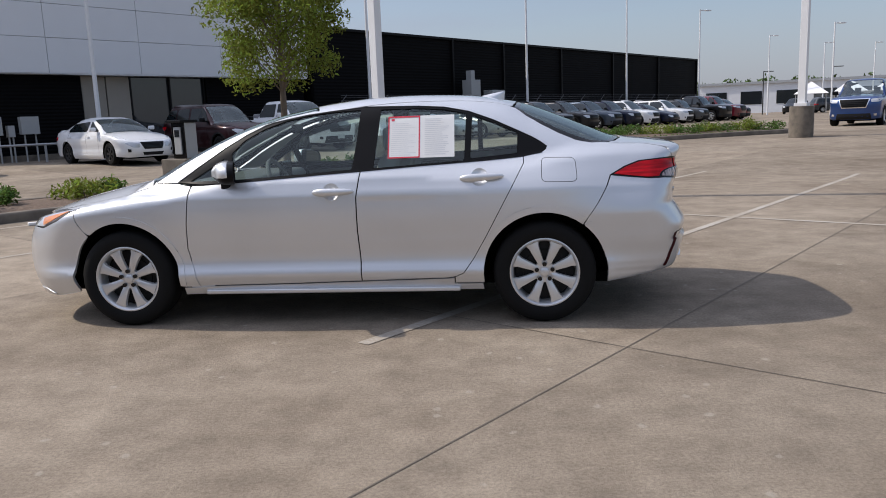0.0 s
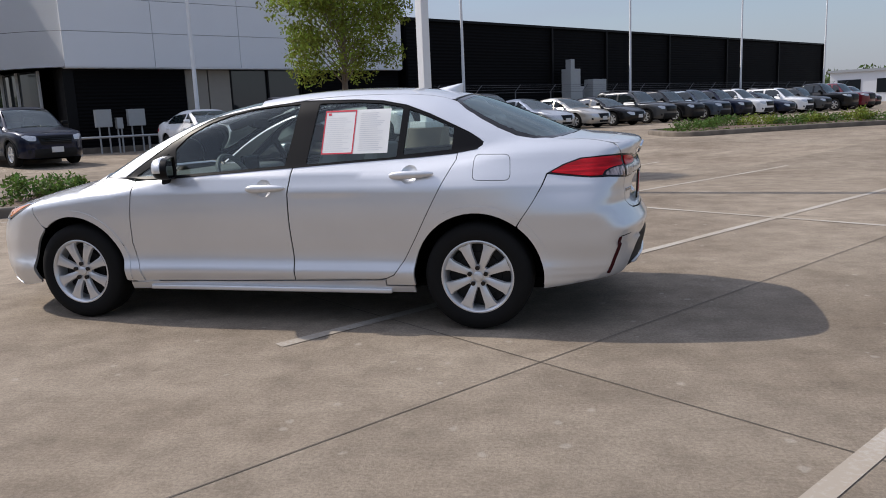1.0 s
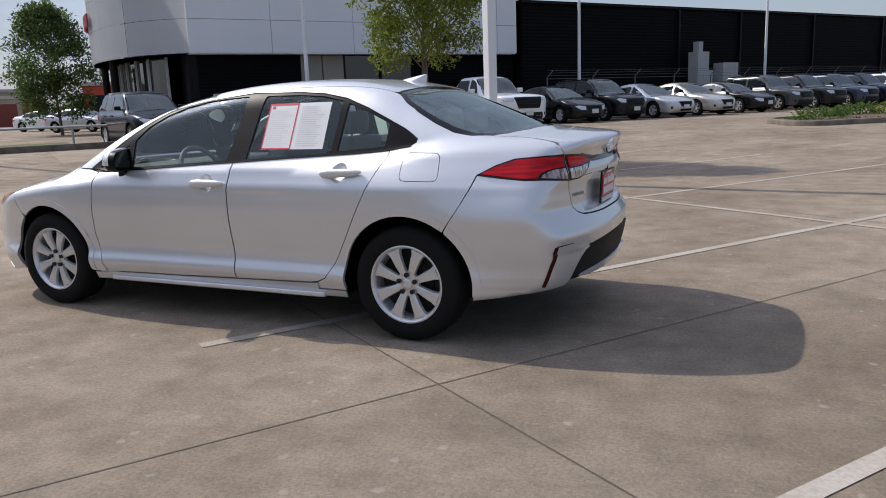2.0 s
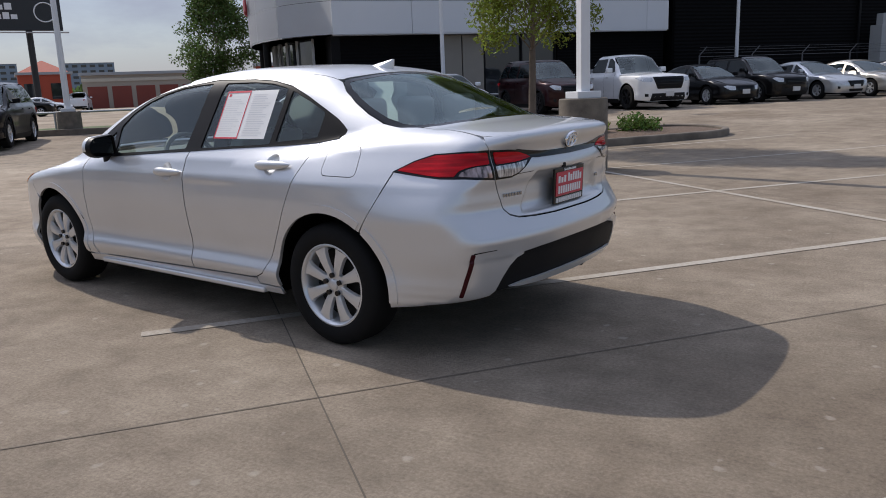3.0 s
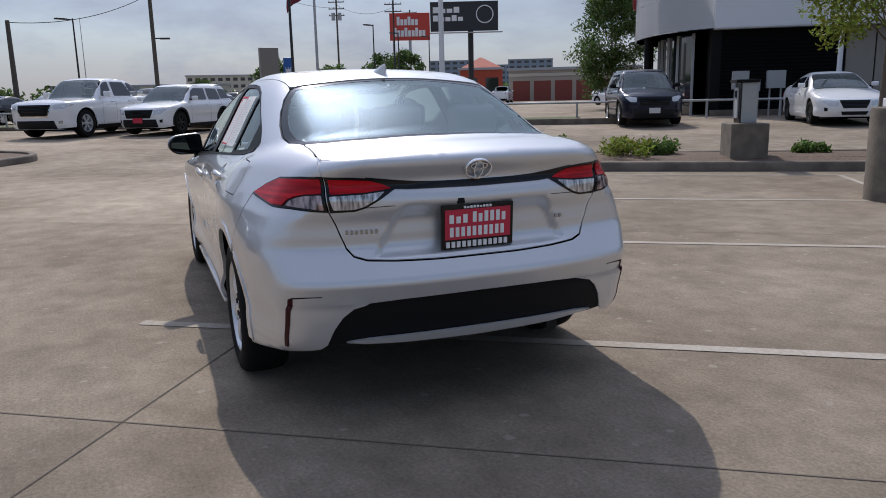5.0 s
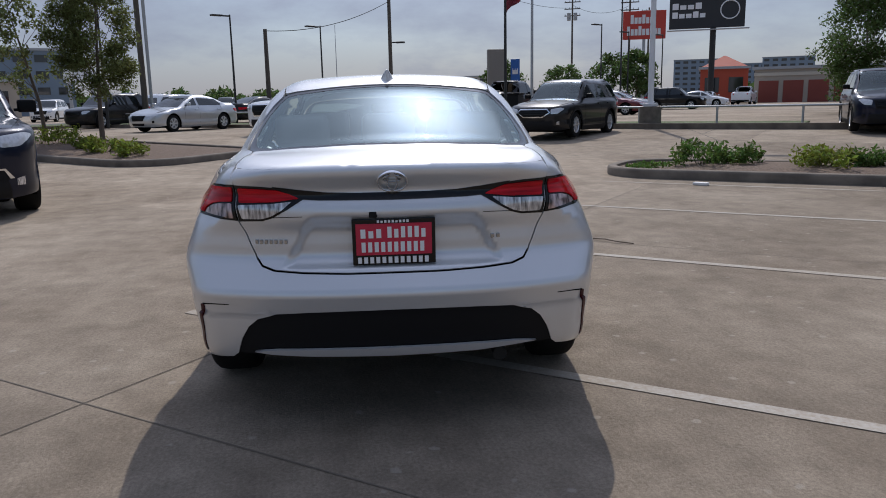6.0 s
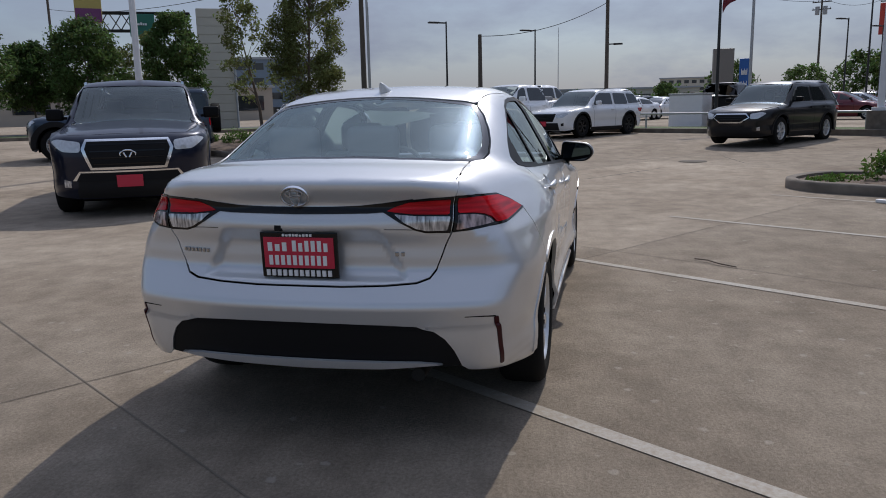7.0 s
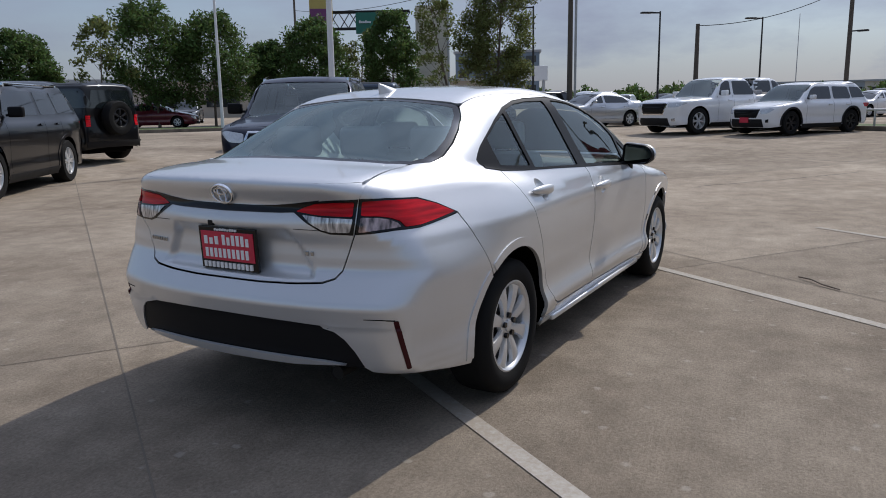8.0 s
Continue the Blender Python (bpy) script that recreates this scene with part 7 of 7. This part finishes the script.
for k in range(9):
    vehicle(more.choice(["sedan", "suv", "suv"]), more.choice(["white", "silver", "black", "grey", "red"]), parked(-60 - 1.5 * k, -14 + 3.2 * k, 0), "parked vehicle far off in the neighbouring lot", step=.14, group="far parked vehicles")

CONC_PALE = coat("pale_concrete", (.55, .51, .43), .85, vary=.12, scale=.6)
BRICK_TAN = coat("tan_wall", (.40, .35, .29), .85, vary=.1, scale=.4)
ORANGE = coat("orange_red_wall", (.42, .07, .035), .7, vary=.1)
BLUE_GLASS = coat("blue_glass_facade", (.17, .225, .29), .25, vary=.2, scale=.1)
GREY_WALL = coat("grey_wall", (.36, .38, .40), .8, vary=.1, scale=.3)
SIGN_WHITE = coat("sign_white", (.8, .8, .8), .5)
SIGN_DARK = coat("billboard_black", (.02, .021, .023), .4)
GREEN_SIGN = coat("green_road_sign", (.02, .16, .11), .4)


def polar(bearing, d, x0=4.0, y0=6.0):
    return x0 + d * math.cos(radians(bearing)), y0 + d * math.sin(radians(bearing))


def building(bearing, d, w, depth, h, wall, label, floors=1, bays=4, pane=None, turn=0, name="far_building"):
    """A far block with its storeys of windows, a roof slab and a plant box."""
    x, y = polar(bearing, d)
    b = thing(name, label, "building", pose(x, y, .3, 0, 0, bearing - 90 + turn))
    part("wall", box(-w / 2, w / 2, 0, depth, 0, h), wall, b)
    part("roof", box(-w / 2 - .3, w / 2 + .3, -.3, depth + .3, h, h + .35), GREY_WALL, b)
    for i in range(floors):
        for k in range(bays):
            xa = -w / 2 + w * (k + .2) / bays
            za = h * (i + .3) / floors
            part("window", box(xa, xa + w / bays * .6, -.06, .05, za, za + h / floors * .45), pane or SHOP_GLASS, b)
    return b


RUST_DOOR = coat("rust_red_shutter", (.22, .045, .030), .6, vary=.1)
b = building(149.7, 120, 6.6, 9, 4.8, ORANGE, "orange-red storage office with a gabled top", 1, 2)
bm = bmesh.new()
bmesh.ops.create_cone(bm, cap_ends=True, segments=4, radius1=4.6, radius2=.2, depth=1.7, matrix=Matrix.Translation((0, 4.0, 6.0)) @ Matrix.Rotation(radians(45), 4, "Z"))
part("gable", bm, ORANGE, b)
b = building(143.0, 105, 17.5, 10, 4.1, BRICK_TAN, "long low tan storage building with rust-red shutters", 1, 0)
for k in range(6):
    part("shutter", box(-8.2 + 2.85 * k, -5.9 + 2.85 * k, -.08, .05, 0, 2.7, .03), RUST_DOOR, b)
part("parapet_band", box(-8.8, 8.8, -.12, .02, 3.3, 3.7), CONC_PALE, b)
building(151.2, 640, 36, 20, 29, BLUE_GLASS, "far blue glass office tower", 7, 6)
building(145.4, 600, 34, 20, 27, BLUE_GLASS, "far blue glass office tower", 7, 6)
building(147.6, 700, 22, 20, 27, BLUE_GLASS, "far blue glass office tower", 6, 4)
building(167.4, 250, 27, 12, 8.5, CONC_PALE, "far grey hotel with rows of windows", 4, 12)
building(176, 190, 22, 14, 4.6, GREY_WALL, "far low grey showroom", 1, 6)
building(170.8, 170, 18, 10, 4.2, CONC_PALE, "far low pale workshop", 1, 4)
building(133.5, 85, 9, 6, 4.0, ORANGE, "small red roadside shop", 1, 3)
building(-161.7, 130, 14, 14, 9.5, BLUE_GLASS, "blue glass office block behind the trees", 4, 5)
building(62.5, 118, 40, 14, 4.3, WHITE_PANEL, "long low white workshop across the lot", 1, 8)
building(-136, 95, 90, 10, 4.2, BRICK_TAN, "long low brown wall behind the trees", 1, 14)
x, y = polar(64.8, 86)
for k in range(3):
    t = thing("canopy_tent", "white peaked canopy tent", "tent", pose(x + 3.4 * k, y - 1.6 * k, .3, 0, 0, -25), group="canopy tents")
    bm = bmesh.new()
    bmesh.ops.create_cone(bm, cap_ends=True, segments=4, radius1=2.4, radius2=.05, depth=1.3, matrix=Matrix.Translation((0, 0, 2.75)) @ Matrix.Rotation(radians(45), 4, "Z"))
    part("canopy", bm, SIGN_WHITE, t)
    for sx in (-1.5, 1.5):
        for sy in (-1.5, 1.5):
            part("leg", rod((sx, sy, 0), (sx, sy, 2.2), .04, n=6), RAIL, t)


def sign(bearing, d, w, z0, z1, face, label, poles=(0,), thick=.3, bars=(), turn=0, pole_r=.15, frame=None):
    x, y = polar(bearing, d)
    s = thing("roadside_sign", label, "sign", pose(x, y, .3, 0, 0, bearing - 90 + turn))
    part("panel", box(-w / 2, w / 2, 0, thick, z0, z1, .04), face, s)
    for p in poles:
        part("pole", rod((p, thick * .6, 0), (p, thick * .6, z0 + .1), pole_r, n=12), POLE_BLACK if pole_r > .2 else RAIL, s, smooth=True)
    for a, b, c, e in bars:
        n = max(2, int((b - a) / .085))
        for k in range(n):
            xa = -w / 2 + w * (a + (b - a) * k / n)
            xb = -w / 2 + w * (a + (b - a) * (k + .8) / n)
            top_ = e - (e - c) * (.3 if k % 3 else 0)
            part("sign_bar", box(xa, xb, -.06, .01, z0 + (z1 - z0) * c, z0 + (z1 - z0) * top_), SIGN_WHITE, s)
    return s


SIGN_BLUE = coat("blue_sign", (.02, .11, .38), .45)
PYLON = coat("grey_brown_sign", (.20, .185, .165), .5)
SIGN_ORANGE = coat("orange_red_sign", (.55, .05, .03), .45)
sign(155.4, 79, 4.1, 6.6, 9.3, SIGN_ORANGE, "orange-red roadside sign with white bars", bars=((.18, .72, .55, .86), (.10, .90, .14, .46)))
b_ = sign(151.1, 98.6, 8.6, 9.0, 12.6, SIGN_DARK, "black billboard on a steel post with white bars", (0.8,), .6, ((.04, .45, .62, .82), (.04, .50, .34, .54)), pole_r=.35)
part("emblem_ring", lathe([(1.05 + .07 * math.cos(a), .05 * math.sin(a)) for a in np.linspace(0, 6.283, 8)], 28, turn=Matrix.Translation((2.6, -.05, 11.0))), SIGN_WHITE, b_)
part("walkway", box(-4.5, 4.8, -.9, -.1, 8.7, 8.8), RAIL, b_)
sign(166.1, 62.3, 1.5, 1.2, 5.0, PYLON, "grey pylon sign with a small gold shield", (), .5, turn=12)
sign(164.75, 64, .75, 1.2, 4.3, SIGN_BLUE, "blue upright sign with white bars", (0,), .2, ((.2, .8, .6, .75), (.2, .8, .3, .45)))
b_ = sign(-149.6, 53, 1.55, 6.7, 9.0, coat("yellow_billboard", (.55, .42, .12), .5), "yellow and purple roadside billboard", (.6,), .3, pole_r=.10)
part("purple_panel", box(-.74, .74, -.05, .01, 6.74, 7.55, .01), coat("purple_billboard", (.20, .05, .16), .5), b_)
for k in range(2):
    part("sign_bar", box(-.6, .6 - .3 * k, -.05, .01, 8.6 - .34 * k, 8.75 - .34 * k), coat("brown_lettering", (.30, .10, .04), .5), b_)
sign(-152.9, 53, 1.5, 5.9, 7.3, GREEN_SIGN, "green overhead road sign", (), .2, ((.15, .7, .5, .62),))
sign(-164.8, 75, 2.6, 3.2, 4.6, SIGN_WHITE, "white roadside sign with blue bars", (-.9, .9), .2)

t = thing("utility_cabinet", "white metal utility cabinet beside dark bins", "cabinet", pose(-30, 13.2, .3, 0, 0, 55))
part("cabinet", box(-.75, .75, -.5, .5, 0, 1.35, .03), POLE_WHITE, t)
part("lid_lip", box(-.78, .78, -.53, .53, 1.35, 1.42, .02), GREY_BOX, t)
t = thing("waste_bin", "dark plastic waste bin", "bin", pose(-29.2, 14.5, .3, 0, 0, 55))
part("body", box(-.4, .4, -.4, .4, 0, 1.2, .05), BLACK_PLASTIC, t)
part("lid", box(-.44, .44, -.44, .44, 1.2, 1.28, .03), BLACK_PLASTIC, t)

# pale concrete tower with board joints, and the road bridge behind the trees
t = thing("concrete_tower", "tall tan concrete tower with horizontal joints", "tower", pose(-45.4, -14.35, .3, 0, 0, -247.7))
for k in range(14):
    part("course", box(-1.08, 1.08, 0, 1.2, .555 * k, .555 * k + .53, .02), CONC_PALE, t)
part("core", box(-1.04, 1.04, .04, 1.16, 0, 7.77), CONC_PALE, t)
part("edge_pipe", rod((1.16, -.05, 0), (1.16, -.05, 7.5), .08, n=8), RAIL, t)
t = thing("sign_gantry", "steel truss gantry over the road", "gantry", pose(-44.4, -15.6, .3, 0, 0, -247.7))
bm = bmesh.new()
for z in (6.3, 7.4):
    for yy in (0, .8):
        rod((-6.2, yy, z), (.1, yy, z), .06, n=6, bm=bm)
for k in range(9):
    x0 = -6.2 + .70 * k
    rod((x0, 0, 6.3 if k % 2 else 7.4), (x0 + .70, 0, 7.4 if k % 2 else 6.3), .035, n=5, bm=bm)
    rod((x0, .8, 7.4 if k % 2 else 6.3), (x0 + .70, .8, 6.3 if k % 2 else 7.4), .035, n=5, bm=bm)
part("truss", bm, STEEL_DARK, t)
part("post", rod((-6.2, .4, 0), (-6.2, .4, 7.4), .14, n=8), STEEL_DARK, t)

# trees round about
for k, (b, d, e, sp, cl) in enumerate([(-128.5, 48, 5.0, 1.9, 1.4), (-133.2, 44, 6.2, 1.5, 1.2), (-136.8, 47, 7.2, 2.3, 1.3), (-140.6, 48, 6.3, 2.3, 1.4), (-144.6, 52, 4.6, 1.6, 1.3), (-147.8, 47, 6.2, 2.0, 1.2), (-151.0, 50, 5.6, 1.5, 1.4), (-153.4, 46, 6.6, 1.7, 1.4)]):
    x, y = polar(b, d, 4.0, 7.3)
    tree(x, y, 1.27 + d * math.tan(radians(e)) - .3, sp, cl, LEAF_DARK if k not in (1, 6) else LEAF_OLIVE, 40 + k, "leafy dark green roadside tree" if k not in (1, 6) else "thin young roadside tree", 110 if k not in (1, 6) else 24, 110 if k not in (1, 6) else 80, .12, group="roadside trees")
tree(-30, 33.2, 6.4, 2.2, .9, LEAF_DARK, 60, "dense green tree beside the showroom", 170, 90, .10)
for k, (b, d, h, sp) in enumerate([(165.5, 70, 4.0, 2.2), (157.5, 75, 4.8, 2.6), (161.0, 90, 4.6, 2.4), (155.9, 72, 5.0, 1.8), (170, 110, 3.6, 2.0)]):
    x, y = polar(b, d)
    tree(x, y, h, sp, .8, LEAF_DARK, 70 + k, "round dark green tree by the road", 60, 40, .2, group="road trees")
rng = np.random.default_rng(5)
cents = []
for k in range(420):
    b = rng.uniform(-178, -160) if k % 3 else rng.uniform(160, 182)
    x, y = polar(b, rng.uniform(150, 190))
    cents.append((x, y, rng.uniform(.5, 4.4) * (.75 + .25 * math.sin(b * 1.9))))
for k in range(260):
    x, y = polar(rng.uniform(52, 72), rng.uniform(135, 160))
    cents.append((x, y, rng.uniform(.5, 6.2) * (.8 + .2 * math.sin(k))))
for k in range(200):
    x, y = polar(rng.uniform(128, 150), rng.uniform(150, 190))
    cents.append((x, y, rng.uniform(.5, 4.0)))
v, f = leaves(rng, cents, 44, 1.8, .55, .7)
tagged(leaf_part("far_trees", v, f, LEAF_DARK, None, "stuff"), "low line of dark green trees on the horizon", "trees")


# ---- utility poles, wires, flag ----
WOOD = coat("pole_timber", (.10, .085, .07), .9, vary=.2)


def utility_pole(x, y, h, heading, label, cans=0, arms=1):
    t = thing("utility_pole", label, "pole", pose(x, y, .3, 0, 0, heading), group="utility poles")
    part("shaft", rod((0, 0, 0), (0, 0, h), .16, .11, 12), WOOD, t, smooth=True)
    for k in range(arms):
        part("cross_arm", box(-1.1, 1.1, -.06, .06, h - .5 - .9 * k, h - .38 - .9 * k), WOOD, t)
        for s in (-1, -.4, .4, 1):
            part("insulator", rod((s, 0, h - .38 - .9 * k), (s, 0, h - .2 - .9 * k), .05, .03, 8), GREY_BOX, t)
    for k in range(cans):
        part("transformer_can", rod((-.45 + .9 * k, -.2, h - 2.9), (-.45 + .9 * k, -.2, h - 1.9), .26, n=14), GREY_BOX, t, smooth=True)
    return t


utility_pole(-37.8, -2.8, 10.5, 70, "timber utility pole with transformers and loose cables", 2, 2)
t = utility_pole(-52.9, 11.9, 13, 70, "tall dark utility pole with an area lamp", 0, 1)
part("lamp_arm", box(0, .7, -.04, .04, 5.25, 5.33), POLE_BLACK, t)
part("lamp_head", box(.45, 1.1, -.16, .16, 5.22, 5.34, .03), POLE_BLACK, t)
utility_pole(-43.5, 3.3, 5.4, 70, "short grey utility pole", 0, 0)
utility_pole(-70.6, -42, 15, 40, "tall utility pole behind the trees", 0, 1)
x, y = polar(160.3, 110)
utility_pole(x, y, 14.5, 60, "timber utility pole with two transformers", 2, 3)
x, y = polar(156.3, 100)
utility_pole(x, y, 13, 60, "timber utility pole by the road", 0, 2)
x, y = polar(154.9, 120)
utility_pole(x, y, 14, 60, "timber utility pole by the road", 0, 2)
for k in range(4):
    mesh_thing("conduit", rod((-37.5 + .16 * k, -2.45 + .05 * k, .3), (-37.5 + .16 * k, -2.45 + .05 * k, 7.6 - .3 * k), .05, n=6), GREY_BOX, "grey cable conduit beside the utility pole", "conduit", group="conduits")


def tube(points, r, n=5):
    """A bent round bar along the points, in one skin."""
    bm = bmesh.new()
    rows = []
    for i, p in enumerate(points):
        d = (points[min(i + 1, len(points) - 1)] - points[max(i - 1, 0)]).normalized()
        u = d.cross(Vector((.31, .17, .94))).normalized()
        v = d.cross(u)
        rows.append([bm.verts.new(p + (u * math.cos(2 * math.pi * k / n) + v * math.sin(2 * math.pi * k / n)) * r) for k in range(n)])
    for p, q in zip(rows[:-1], rows[1:]):
        for k in range(n):
            bm.faces.new((p[k], p[(k + 1) % n], q[(k + 1) % n], q[k]))
    bm.faces.new(rows[0][::-1])
    bm.faces.new(rows[-1])
    return bm


def wire(a, b, sag):
    a, b = Vector(a), Vector(b)
    bm = tube([a.lerp(b, i / 14) - Vector((0, 0, sag * 4 * i / 14 * (1 - i / 14))) for i in range(15)], .022)
    mesh_thing("overhead_wire", bm, BLACK_TRIM, "thin black overhead wire between poles", "wire", group="overhead wires")


wire((-37.8, -2.8, 10.2), (-52.9, 11.9, 9.6), 1.0)
wire((-43.5, 3.3, 5.6), (-52.9, 11.9, 8.5), .6)
wire((-37.8, -2.8, 9.4), (-70.6, -42, 12), 1.2)
for dx, dz in ((.5, 9.3), (.7, 8.7)):
    ring_ = [2 * math.pi * i / 20 for i in range(20)]
    bm = tube([Vector((-37.8 + .1 * math.sin(a), -2.8 + dx + .35 * math.cos(a), dz + .55 * math.sin(a))) for a in ring_], .02)
    mesh_thing("cable_coil", bm, BLACK_TRIM, "loose coil of black cable on the utility pole", "cable", group="cable coils")
wire((-37.8, -2.8, 10.4), (-70.6, -42, 13.6), 1.0)
wire((-52.9, 11.9, 12.8), (*polar(160.3, 110), 13.6), 1.4)
wire((*polar(160.3, 110), 14), (*polar(156.3, 100), 12.5), 1.0)
t = thing("flag_pole", "tall grey flag pole with a drooping flag", "flag", pose(-29.5, 15.5, .3, 0, 0, 60))
part("shaft", rod((0, 0, 0), (0, 0, 12), .07, .04, 10), RAIL, t, smooth=True)
bm = bmesh.new()
rows = []
for i in range(9):
    u = i / 8
    rows.append([bm.verts.new((-.05 - 1.15 * u, .25 * math.sin(u * 7 + j * .8) * u, 8.3 - 2.1 * u - (1.8 + .3 * math.sin(5 * u)) * j / 6)) for j in range(7)])
for p, q in zip(rows[:-1], rows[1:]):
    for j in range(6):
        bm.faces.new((p[j], q[j], q[j + 1], p[j + 1]))
bmesh.ops.solidify(bm, geom=bm.faces, thickness=.01)
part("flag", bm, coat("faded_flag_cloth", (.22, .05, .07), .9, vary=.6, scale=3), t, smooth=True)
bm = rod((-95.5, 10.1, 0), (-95.5, 10.1, 11), .07, .03, 6)
mesh_thing("radio_mast", bm, RAIL, "thin grey radio mast far off", "mast")
